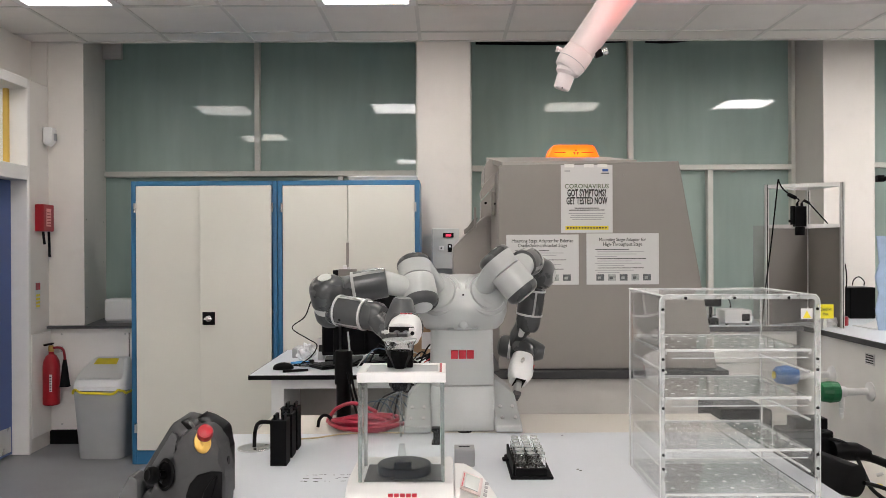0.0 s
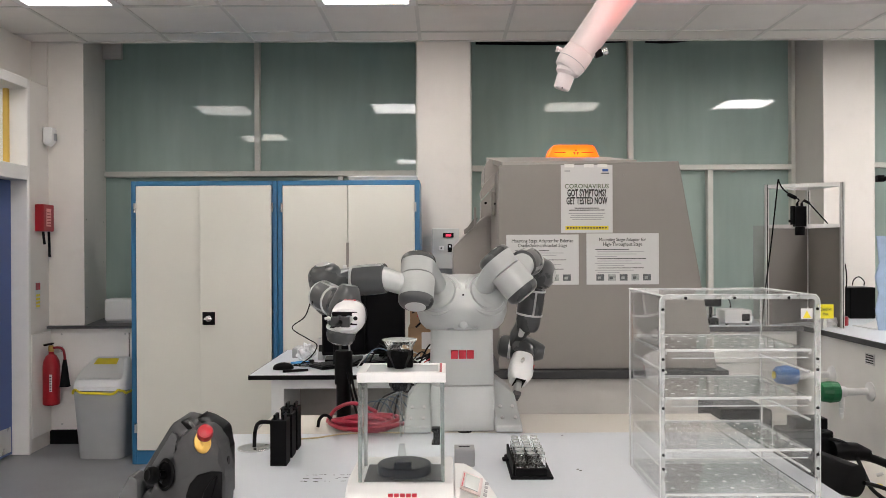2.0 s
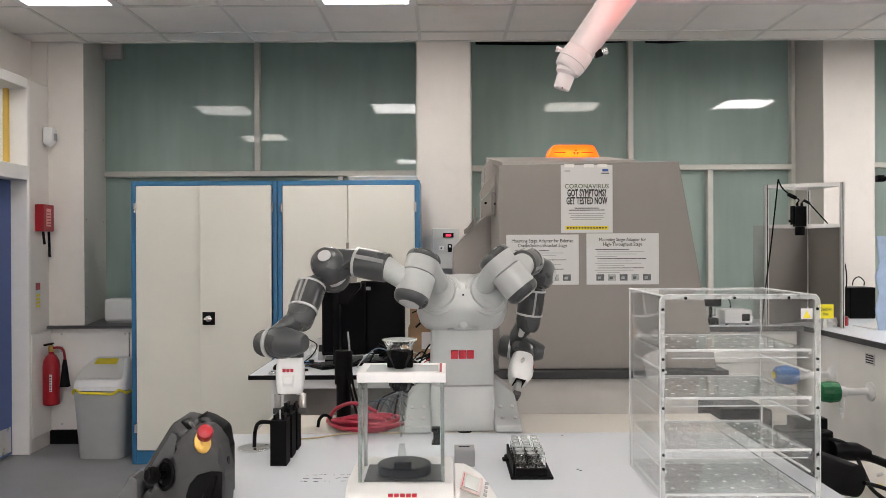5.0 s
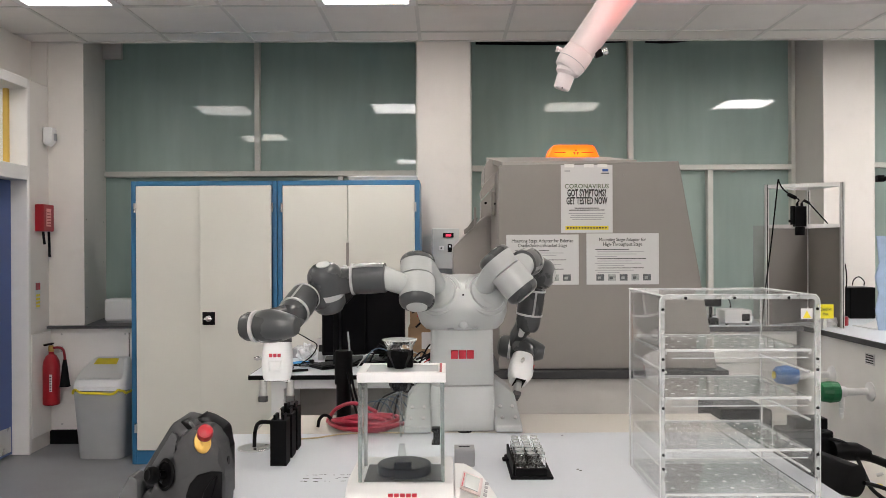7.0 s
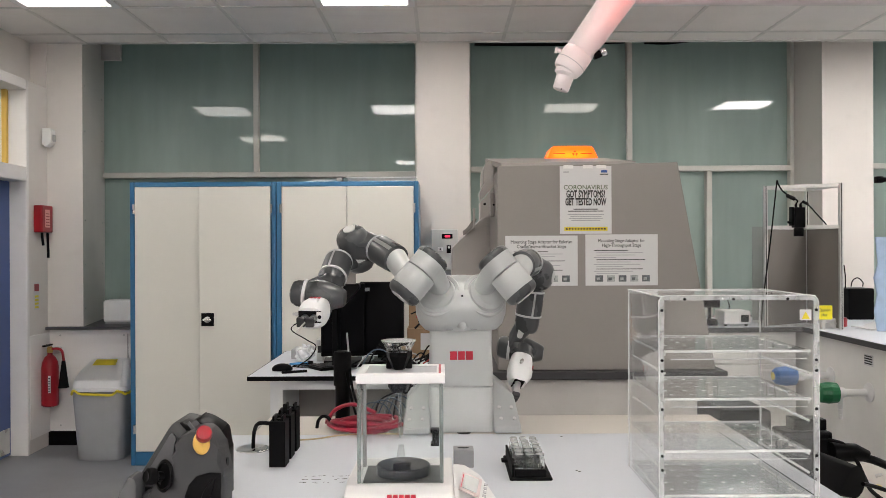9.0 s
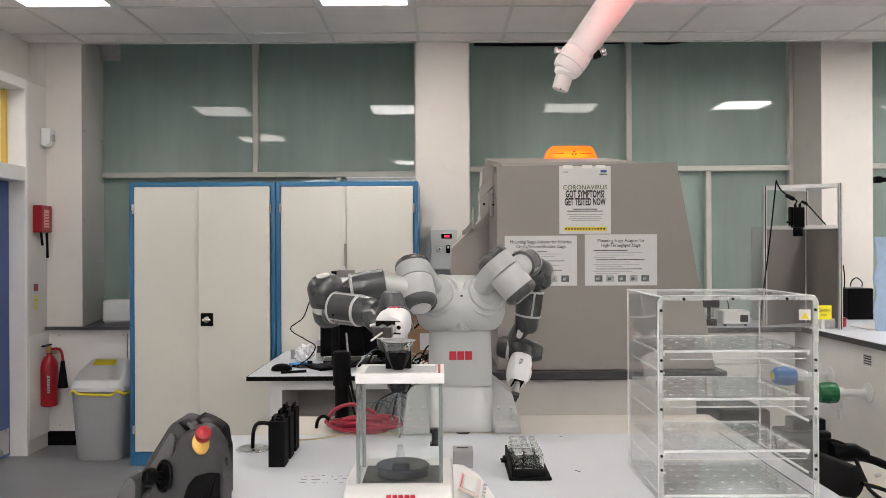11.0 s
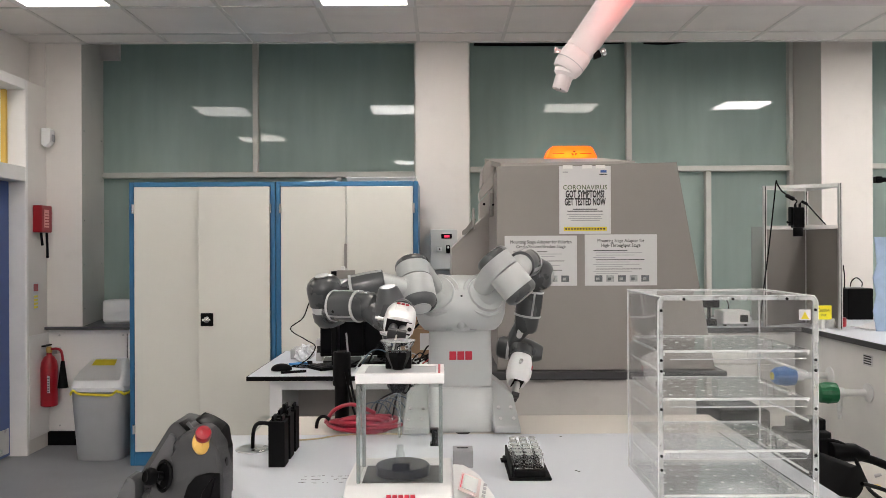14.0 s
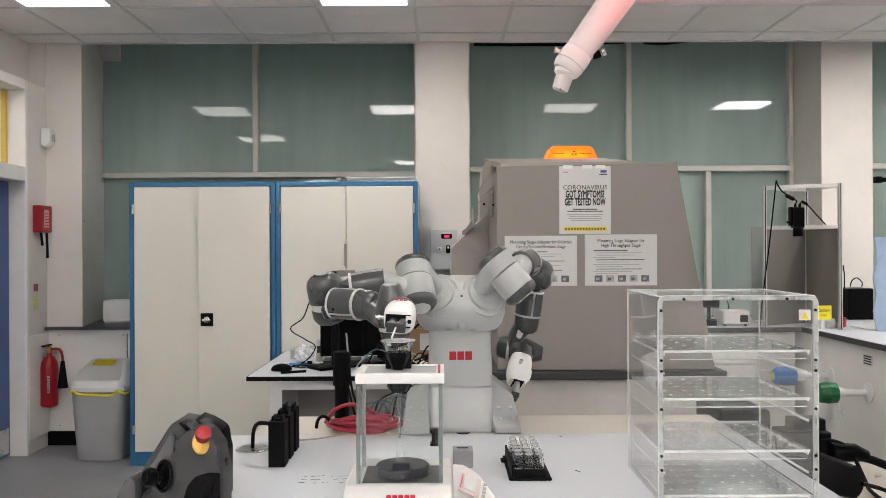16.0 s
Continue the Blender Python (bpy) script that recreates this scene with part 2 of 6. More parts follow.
def ceiling():
    bm, grid = bmesh.new(), bmesh.new()
    xs = [GX + 0.6 * k for k in range(-5, 10)]
    ys = [GY - 0.6 * k for k in range(-1, 24)]
    for x in xs:
        for y in ys:
            if any(abs(x - lx) < 0.05 and abs(y - 0.6 - ly) < 0.05 for lx, ly in LIT):
                continue
            a, b, c, d = max(x + 0.012, XL), min(x + 0.588, X1), max(y - 0.588, Y0), min(y - 0.012, 5.69)
            if a < b and c < d:
                sag = random.uniform(-0.0015, 0.0015)
                box(a, b, c, d, ZC + 0.006 + sag, ZC + 0.03, bm=bm)
    tagged(part("ceiling", bm, TILE), kind="structure")
    for x in xs + [xs[-1] + 0.6]:
        box(x - 0.012, x + 0.012, Y0, 5.7, ZC, ZC + 0.035, bm=grid)
    for y in ys[1:]:
        box(XL, X1, y - 0.0117, y + 0.0117, ZC - 0.0004, ZC + 0.034, bm=grid)
    tagged(part("ceiling_grid", grid, GRID), kind="structure")
    slab("ceiling_edge_trim", XL, X1, 5.69, 5.705, ZC - 0.004, 3.3, material=GRID)
    slab("ceiling_void", X0 - 0.2, X1 + 0.2, Y0 - 0.2, 7.1, 3.3, 3.4)


ceiling()


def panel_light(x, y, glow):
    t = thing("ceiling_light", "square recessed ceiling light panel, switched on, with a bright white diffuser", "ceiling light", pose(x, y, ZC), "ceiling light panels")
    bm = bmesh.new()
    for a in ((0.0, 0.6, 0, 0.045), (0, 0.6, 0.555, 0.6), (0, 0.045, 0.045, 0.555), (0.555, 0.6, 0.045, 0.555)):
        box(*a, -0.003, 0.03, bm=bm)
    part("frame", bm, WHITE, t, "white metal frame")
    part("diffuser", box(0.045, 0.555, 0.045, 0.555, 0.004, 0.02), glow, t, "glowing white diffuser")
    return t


# added fill panels are built like the seen ones
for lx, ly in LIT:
    panel_light(lx, ly, LIGHT_DIM if (lx < -2 and 1 < ly < 4) or (1 < lx < 2 and ly > 4) or (-0.3 < lx < 0 and ly > 1) else LIGHT_WEAK if lx < -2 and ly > 1 else LIGHT_STRONG if lx > 2 or ly < -2 else LIGHT)
panel_light(X0 - 1.0, 4.6, LIGHT_WEAK)  # in the corridor behind the door

# back wall: low wall with a ledge, piers and a glazed band
ZS = 0.835
DADO = mat("dado_panel_white", (0.84, 0.82, 0.80), 0.5, vary=0.03, scale=2, stain=0.08)
slab("wall_north_low", X0, X1, Y1, 6.9, 0, ZS, material=DADO)
slab("dado_panel", X0, X0 + 0.012, DOOR1 + 0.036, 5.70, 0.1, 0.815, material=DADO, bevel=0.002)
for sx, sz in ((-2.76, 0.79), (-2.30, 0.79), (-2.76, 0.14), (-2.30, 0.14)):
    tagged(part("panel_screw", lathe([(0.007, 0), (0.007, 0.004), (0, 0.004)], 12, turn((sx, 5.7195, sz), (0, -1, 0))), STEEL), kind="structure")
slab("panel_joint", -2.275, -2.270, 5.717, 5.7195, 0.1, 0.80, material=MATT)
slab("window_ledge", X0, X1, 5.66, 6.7, ZS, ZS + 0.02, material=mat("dark_ledge", (0.05, 0.05, 0.055), 0.4))
slab("baseboard", X0, X1, 5.7, 5.72, 0, 0.1, material=MATT)
slab("wall_north_head", X0, X1, 6.3, 7.0, 3.2, 3.3)
PIERS = [("pier_1", X0, -2.585, X0, -2.80, 5.7), ("pier_2", -0.179, 0.2, -0.179, 0.2, 5.7), ("pier_3", 2.865, 3.25, 2.80, 3.25, 5.95), ("pier_4", 4.75, X1, 4.75, X1, 5.7)]
for nm, a, b, c, d, yf in PIERS:
    plan = [(a, yf), (b, yf), (d, 6.78), (c, 6.78)]
    tagged(part(nm, hull([[Vector((x, y, z)) for x, y in plan] for z in (ZS + 0.02, 3.3)]), WALL), kind="structure")
# unseen black sheet, added to keep the trim's back out of pane reflections
slab("pelmet", X0, X1, 5.7055, 5.71, ZC - 0.003, 3.3, material=MATT)
slab("pipe_boxing", -2.77, -2.556, 6.30, 6.335, 2.915, 3.3)
# screw heads of the sheet that boxes in the pier's side
for sz in (0.98, 1.30, 1.62, 1.95, 2.27, 2.6):
    for sy in (5.76, 6.30):
        sx = -2.585 - 0.215 * (sy - 5.7) / 1.08
        tagged(part("panel_screw", lathe([(0.006, 0), (0.006, 0.005), (0, 0.005)], 10, turn((sx - 0.001, sy, sz), (1, 0.2, 0))), STEEL), kind="structure")


def window(name, x0, x1, split, ztrans, low_split=None, lean=(0, 0)):
    w = tagged(thing(name, "tall window with a painted frame and obscured grey-green panes", "window"), kind="structure")
    f = 0.035
    part("frame_side", box(x0, x0 + f, YG - 0.06, YG + 0.05, ZS + 0.02, 3.2, 0.004), FRAME, w)
    part("frame_side", box(x1 - f, x1, YG - 0.06, YG + 0.05, ZS + 0.02, 3.2, 0.004), FRAME, w)
    part("transom", box(x0 + f, x1 - f, YG - 0.07, YG + 0.05, ztrans - 0.021, ztrans + 0.021, 0.004), FRAME, w)
    part("mullion", box(split - 0.021, split + 0.021, YG - 0.06, YG + 0.05, ztrans + 0.021, 3.2, 0.004), FRAME, w)
    ls = low_split or split
    part("mullion", box(ls - 0.022, ls + 0.022, YG - 0.06, YG + 0.05, ZS + 0.02, ztrans - 0.021, 0.004), FRAME, w)
    for k, (a, b, c, d) in enumerate(((x0 + f, split - 0.021, ztrans + 0.021, 3.2), (split + 0.021, x1 - f, ztrans + 0.021, 3.2), (x0 + f, ls - 0.022, ZS + 0.02, ztrans - 0.021), (ls + 0.022, x1 - f, ZS + 0.02, ztrans - 0.021))):
        p = part("pane", box(a - (a + b) / 2, b - (a + b) / 2, -0.004, 0.004, -(d - c) / 2, (d - c) / 2), PANE, w)
        p.matrix_basis = pose((a + b) / 2, YG, (c + d) / 2, lean[k % 2])
    return w


window("window_1", -2.76, -0.179, -1.487, 2.002, -0.82, (-0.8, -0.65))
window("window_2", 0.2, 2.83, 1.51, 2.038, 2.147, (-0.5, -0.15))
window("window_3", 3.25, 4.75, 4.0, 2.05)

# ---- along the back wall ----
def text(name, words, size, m, material, parent, align="CENTER", squeeze=1.0, bold=0.012):
    """Flat lettering as a mesh, in the built-in font."""
    cu = bpy.data.curves.new(name, "FONT")
    cu.body, cu.size, cu.align_x, cu.align_y, cu.extrude, cu.resolution_u, cu.bevel_depth = words, size, align, "CENTER", 0.0002, 2, size * bold
    cu.bevel_resolution = 0
    tmp = new("lettering", cu)
    me = bpy.data.meshes.new_from_object(tmp.evaluated_get(bpy.context.evaluated_depsgraph_get()))
    bpy.data.objects.remove(tmp)
    me.transform(Matrix.Diagonal((squeeze, 1, 1, 1)))
    me.materials.clear()
    me.materials.append(material)
    ob = new(name, me)
    ob.parent = parent
    ob.matrix_basis = m
    return ob


def cupboard(x0, x1, split, handle, label):
    t = thing("cupboard", label, "cupboard", group="steel cupboards along the wall")
    y0, y1 = 5.15, 5.6
    for nm, a in (("side_panel", (x0, x0 + 0.03, y0, y1, 0, 1.845)), ("side_panel", (x1 - 0.03, x1, y0, y1, 0, 1.845)), ("top_panel", (x0 + 0.03, x1 - 0.03, y0, y1, 1.815, 1.845)), ("plinth", (x0 + 0.03, x1 - 0.03, y0, y1, 0, 0.088)), ("back_panel", (x0 + 0.03, x1 - 0.03, y1 - 0.01, y1, 0.088, 1.815)), ("shelf", (x0 + 0.03, x1 - 0.03, y0 + 0.06, y1 - 0.01, 0.95, 0.97))):
        part(nm, box(*a, 0.003, 1), BLUE, t, "blue painted steel")
    for k, (a, b, dy) in enumerate(((x0 + 0.033, split - 0.002, 0.008), (split + 0.002, x1 - 0.033, -0.022 if handle == "latch" else -0.004))):
        d = part("door", box(a, b, y0 - 0.012 + dy, y0 + 0.014 + dy, 0.092, 1.812, 0.004), CREAM, t, "cream painted steel door")
        hx = x0 + 0.03 if k == 0 else x1 - 0.03
        for z in (0.24, 1.67):
            part("hinge", lathe([(0.009, -0.03), (0.009, 0.03), (0, 0.03)], 12, Matrix.Translation((hx, y0 - 0.012, z))), STEEL, d, "small steel hinge", True)
        if k == 1 and handle == "latch":
            part("latch_plate", box(split + 0.018, split + 0.10, y0 - 0.042, y0 - 0.0345, 0.91, 0.995, 0.004), BLACK, d, "black recessed latch plate")
            part("latch_grip", lathe([(0.020, 0), (0.020, 0.008), (0.012, 0.012), (0, 0.012)], 20, turn((split + 0.059, y0 - 0.042, 0.952), (0, -1, 0))), STEEL, d, "", True)
            part("latch_bar", box(split + 0.032, split + 0.086, y0 - 0.060, y0 - 0.054, 0.945, 0.959, 0.003), STEEL, d, "bright turn bar")
        if k == 0 and handle == "bar":
            part("pull", box(split - 0.010, split + 0.008, y0 - 0.030, y0 - 0.018, 1.28, 1.44, 0.003), ENCL, t, "slim grey pull bar")
            part("lock", lathe([(0.012, 0), (0.012, 0.012), (0, 0.012)], 16, turn((split + 0.005, y0 - 0.017, 1.27), (0, -1, 0))), STEEL, t, "", True)
    return t


cupboard(-2.031, -1.08, -1.575, "latch", "tall cream steel cupboard with blue frame and black latch, closed")
cupboard(-1.076, -0.151, -0.618, "bar", "tall cream steel cupboard with blue frame and grey pull, closed")


def flat_tray():
    t = thing("flat_tray", "shallow pale tray lying on top of the steel cupboard", "tray")
    part("base", box(-0.615, -0.17, 5.18, 5.5, 1.8455, 1.852, 0.001, 1), BOXG, t)
    for a in ((-0.615, -0.17, 5.18, 5.186), (-0.615, -0.17, 5.494, 5.5), (-0.615, -0.609, 5.1862, 5.4938), (-0.176, -0.17, 5.1862, 5.4938)):
        part("side", box(*a, 1.8522, 1.874, 0.001, 1), BOXG, t)
    part("lip", box(-0.625, -0.16, 5.17, 5.1795, 1.868, 1.876, 0.001, 1), WHITE, t, "folded white rim")


BOXG = mat("control_grey", (0.55, 0.56, 0.55), 0.45, vary=0.04)
flat_tray()


def swing_bin():
    t = thing("waste_bin", "grey plastic waste bin with pale swing lid and yellow liner", "waste bin", pose(-2.30, 5.40, 0))
    bm = bmesh.new()
    secs = [(0.0, 0.160, 0.125), (0.012, 0.166, 0.130), (0.40, 0.196, 0.155), (0.455, 0.198, 0.157)]
    vs = []
    for z, hx, hy in secs:
        ringv = []
        for k in range(32):
            a = 2 * math.pi * k / 32
            c, d = math.cos(a), math.sin(a)
            ringv.append(bm.verts.new((hx * abs(c) ** 0.4 * (1 if c > 0 else -1), hy * abs(d) ** 0.4 * (1 if d > 0 else -1), z)))
        vs.append(ringv)
    for a, b in zip(vs, vs[1:]):
        for k in range(32):
            bm.faces.new((a[k], a[(k + 1) % 32], b[(k + 1) % 32], b[k]))
    bm.faces.new(vs[0][::-1])
    part("body", bm, GREYP, t, "grey ribbed plastic body", True)
    pts = []
    for k in range(40):
        a = 2 * math.pi * k / 40
        c, d = math.cos(a), math.sin(a)
        pts.append((0.205 * abs(c) ** 0.4 * (1 if c > 0 else -1), 0.163 * abs(d) ** 0.4 * (1 if d > 0 else -1), 0.455 + 0.012 * math.sin(5 * a) + random.uniform(-0.006, 0.006)))
    part("liner", tube(pts + [pts[0]], 0.0085, 6, smooth_steps=2), YELLOW, t, "crumpled yellow liner edge", True)
    def oval(z, hx, cy, hy):
        out = []
        for k in range(40):
            a = 2 * math.pi * k / 40
            c, d = math.cos(a), math.sin(a)
            out.append(Vector((hx * abs(c) ** 0.45 * (1 if c > 0 else -1), cy + hy * abs(d) ** 0.45 * (1 if d > 0 else -1), z)))
        return out
    lid = hull([oval(0.463, 0.207, 0, 0.167), oval(0.492, 0.205, 0, 0.165)])
    hull([oval(0.4925, 0.202, 0, 0.163), oval(0.530, 0.196, 0.008, 0.152), oval(0.590, 0.168, 0.048, 0.110), oval(0.635, 0.138, 0.085, 0.070), oval(0.652, 0.120, 0.098, 0.050)], lid)
    part("lid", lid, LIDG, t, "pale rounded lid surround", True)
    # the flap follows the curved front of the lid
    def shell(rows, lift, thick):
        bm = bmesh.new()
        vs = [[bm.verts.new((hw * (2 * k / 8 - 1), y - lift * 0.7, z + lift * 0.7)) for k in range(9)] for y, z, hw in rows]
        for a, b in zip(vs, vs[1:]):
            for k in range(8):
                bm.faces.new((a[k], a[k + 1], b[k + 1], b[k]))
        bmesh.ops.solidify(bm, geom=list(bm.faces), thickness=thick)
        return bm
    part("flap", shell([(-0.140, 0.534, 0.160), (-0.120, 0.548, 0.166), (-0.062, 0.590, 0.150), (0.015, 0.635, 0.118), (0.045, 0.650, 0.098)], 0.006, 0.004), WHITE, t, "white swing flap", True)
    part("sticker", shell([(-0.020, 0.615, 0.085), (0.015, 0.635, 0.082), (0.040, 0.648, 0.078)], 0.010, 0.001), YELLOW, t, "yellow label", True)
    t.scale = (0.92, 0.95, 1.0)
    return t


LIDG = mat("pale_grey_plastic", (0.68, 0.69, 0.70), 0.4, vary=0.04)
swing_bin()


def extinguisher():
    t = thing("fire_extinguisher", "red fire extinguisher with a black horn, hung on the wall", "fire extinguisher", pose(-2.777, 5.60, 0.305))
    part("cylinder", lathe([(0.0, 0.0), (0.05, 0.0), (0.057, 0.008), (0.057, 0.27), (0.052, 0.31), (0.035, 0.345), (0.018, 0.36), (0.018, 0.375), (0, 0.375)], 32), RED, t, "red painted cylinder", True)
    part("valve", lathe([(0.016, 0.375), (0.02, 0.38), (0.02, 0.41), (0.012, 0.42), (0, 0.42)], 16), BRASS, t, "brass valve", True)
    part("lever", box(-0.012, 0.012, -0.09, 0.02, 0.425, 0.437, 0.003), BLACK, t)
    part("hose", tube([(0.0, 0, 0.40), (0.06, -0.01, 0.405), (0.09, -0.01, 0.385), (0.10, -0.01, 0.33), (0.10, -0.01, 0.29)], 0.009, 8), RED, t, "red hose", True)
    part("horn", lathe([(0.012, 0.32), (0.016, 0.29), (0.034, 0.14), (0.038, 0.13), (0.034, 0.13), (0, 0.15)], 20, Matrix.Translation((0.10, -0.01, 0))), MATT, t, "black discharge horn", True)
    part("bracket", box(-0.048, 0.03, 0.056, 0.118, 0.36, 0.40, 0.003), STEEL, t)
    part("data_label", box(0.014, 0.030, -0.0588, -0.0525, 0.10, 0.22), PAPER, t, "white printed label")
    for k in range(6):
        part("print_bar", box(0.016, 0.028, -0.0605, -0.059, 0.107 + 0.018 * k, 0.115 + 0.018 * k), INK, t)
    return t


BRASS = mat("brass", (0.55, 0.38, 0.12), 0.3, metal=1.0)
extinguisher()


def call_box():
    t = thing("fire_blanket_box", "red plastic fire blanket box with two hanging black straps", "safety box")
    part("case", box(-2.839, -2.775, 5.50, 5.65, 1.53, 1.72, 0.008), RED, t, "red plastic case")
    part("print", box(-2.774, -2.7725, 5.535, 5.60, 1.565, 1.69), mat("pink_print", (0.75, 0.35, 0.33), 0.5), t, "pale printed panel")
    for k in range(5):
        part("print_bar", box(-2.7722, -2.7712, 5.543, 5.592, 1.578 + 0.02 * k, 1.584 + 0.02 * k), RED, t)
    part("strap", tube([(-2.80, 5.54, 1.53), (-2.80, 5.55, 1.48), (-2.80, 5.56, 1.44)], 0.009, 6), MATT, t, "black pull strap", True)
    part("strap", tube([(-2.80, 5.62, 1.53), (-2.80, 5.625, 1.45), (-2.80, 5.63, 1.35)], 0.009, 6), MATT, t, "black pull strap", True)
    s = thing("wall_notice", "narrow white and yellow notice stuck on the wall", "notice")
    part("sheet", box(-2.8385, -2.8365, 5.50, 5.57, 0.99, 1.18), PAPER, s)
    part("red_patch", box(-2.8362, -2.8352, 5.505, 5.565, 1.12, 1.17), RED, s)
    for k in range(4):
        part("yellow_patch", box(-2.8362, -2.8352, 5.51, 5.56, 1.0 + 0.025 * k, 1.015 + 0.025 * k), YELLOW, s)
    d = thing("wall_detector", "small white wedge-shaped detector high on the wall", "detector")
    part("case", prism([(-2.83, 2.13), (-2.80, 2.11), (-2.765, 2.14), (-2.76, 2.23), (-2.775, 2.245), (-2.83, 2.245)], 5.60, 5.665, 0.006), WHITE, d)
    part("lens", box(-2.759, -2.752, 5.612, 5.653, 2.15, 2.20, 0.003), GREYP, d)
    d.location.z = 0.026
    h = thing("window_trunking", "white rounded trunking box standing on the window ledge", "trunking")
    part("case", box(-2.51, -1.9, 5.85, 6.02, 0.868, 1.035, 0.02, 3), WHITE, h)
    part("foot", box(-2.5, -1.95, 5.87, 6.0, 0.8555, 0.868), GREYP, h)


call_box()


def control_box():
    t = thing("control_box", "grey wall control box with a red digital display and switches", "control box")
    part("case", box(-0.077, 0.114, 5.60, 5.699, 1.255, 1.54, 0.005), BOXG, t, "pale grey steel case")
    part("display", box(0.0, 0.075, 5.593, 5.5995, 1.475, 1.508, 0.002), BLACK, t, "black display bezel")
    part("digits", box(0.02, 0.058, 5.5905, 5.5925, 1.483, 1.5), mat("red_digits", (0.9, 0.04, 0.10), 0.4, emit=0.6), t, "glowing red digits")
    part("socket", box(-0.03, 0.005, 5.592, 5.5995, 1.385, 1.415, 0.003), WHITE, t)
    part("key_hole", lathe([(0.006, 0), (0.006, 0.003), (0, 0.003)], 14, turn((-0.012, 5.592, 1.40), (0, -1, 0))), MATT, t)
    part("switch", box(0.033, 0.063, 5.585, 5.5995, 1.372, 1.428, 0.003), BLACK, t, "black rotary switch")
    part("switch_lever", box(0.042, 0.055, 5.575, 5.5845, 1.405, 1.42, 0.002), WHITE, t)
    c = thing("conduit", "grey cable trunking on the pier", "conduit")
    part("trunk", box(-0.045, 0.09, 5.64, 5.699, 0.87, 1.253, 0.003), GREYP, c)


control_box()
for a, b, z in ((0.27, 1.48, 3.052), (1.64, 2.0, 3.06)):
    tagged(part("window_seal", tube([(a, YG - 0.016, z), ((a + b) / 2, YG - 0.016, z - 0.006), (b, YG - 0.016, z + 0.012)], 0.0125, 6), MATT), "loose black sealing strip along the window head", "seal strip")


# ---- radiation enclosure on its bench ----
def enclosure():
    t = thing("instrument_enclosure", "taupe sheet steel instrument enclosure with sloped sides on a bench", "enclosure")
    part("front_panel", prism([(0.228, 0.905), (1.124, 0.905), (0.97, 1.757), (0.228, 1.743)], 3.25, 3.275, 0.003), ENCL, t, "large flat taupe panel")
    part("cabinet_body", prism([(0.236, 0.903), (1.112, 0.903), (0.962, 1.745), (0.236, 1.733)], 3.2755, 3.9), ENCL, t)
    bm = bmesh.new()
    lo = [(0.245, 3.262, 1.7345), (0.80, 3.262, 1.742), (0.80, 3.9, 1.826), (0.215, 3.9, 1.826)]
    hull([[Vector(p) for p in lo], [Vector((x, y, z + 0.022)) for x, y, z in lo]], bm)
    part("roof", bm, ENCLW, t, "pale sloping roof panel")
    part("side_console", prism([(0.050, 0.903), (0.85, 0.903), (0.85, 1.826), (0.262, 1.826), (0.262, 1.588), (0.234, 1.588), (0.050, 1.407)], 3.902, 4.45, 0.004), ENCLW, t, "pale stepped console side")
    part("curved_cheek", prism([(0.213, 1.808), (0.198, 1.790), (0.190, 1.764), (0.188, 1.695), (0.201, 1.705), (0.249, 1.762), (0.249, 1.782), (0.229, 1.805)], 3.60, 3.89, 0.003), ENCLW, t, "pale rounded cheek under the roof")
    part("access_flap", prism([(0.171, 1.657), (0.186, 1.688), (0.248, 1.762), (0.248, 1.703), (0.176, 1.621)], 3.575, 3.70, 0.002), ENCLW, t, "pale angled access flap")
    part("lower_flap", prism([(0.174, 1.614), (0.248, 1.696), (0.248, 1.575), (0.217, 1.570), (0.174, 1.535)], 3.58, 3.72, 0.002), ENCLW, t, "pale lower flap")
    part("flap_screw", lathe([(0.006, 0), (0.006, 0.003), (0, 0.003)], 12, turn((0.194, 3.5795, 1.606), (0, -1, 0))), MATT, t)
    part("hinge_block", box(0.217, 0.2345, 3.53, 3.579, 1.548, 1.654, 0.003), ENCL, t)
    part("hinge_screw", lathe([(0.005, 0), (0.005, 0.003), (0, 0.003)], 12, turn((0.232, 3.5295, 1.60), (0, -1, 0))), MATT, t)
    part("guide_post", box(0.152, 0.164, 3.86, 3.8995, 1.50, 1.602, 0.003), ENCLW, t)
    part("guide_clip", prism([(0.118, 1.475), (0.150, 1.507), (0.165, 1.535), (0.172, 1.552), (0.150, 1.545), (0.124, 1.505), (0.102, 1.492), (0.104, 1.470)], 3.87, 3.9015, 0.002), ENCL, t, "steel catch on the sloping edge")
    part("bolt", lathe([(0.008, 0), (0.008, 0.004), (0, 0.004)], 14, turn((0.75, 3.2495, 1.70), (0, -1, 0))), ENCL, t)
    return t


enclosure()


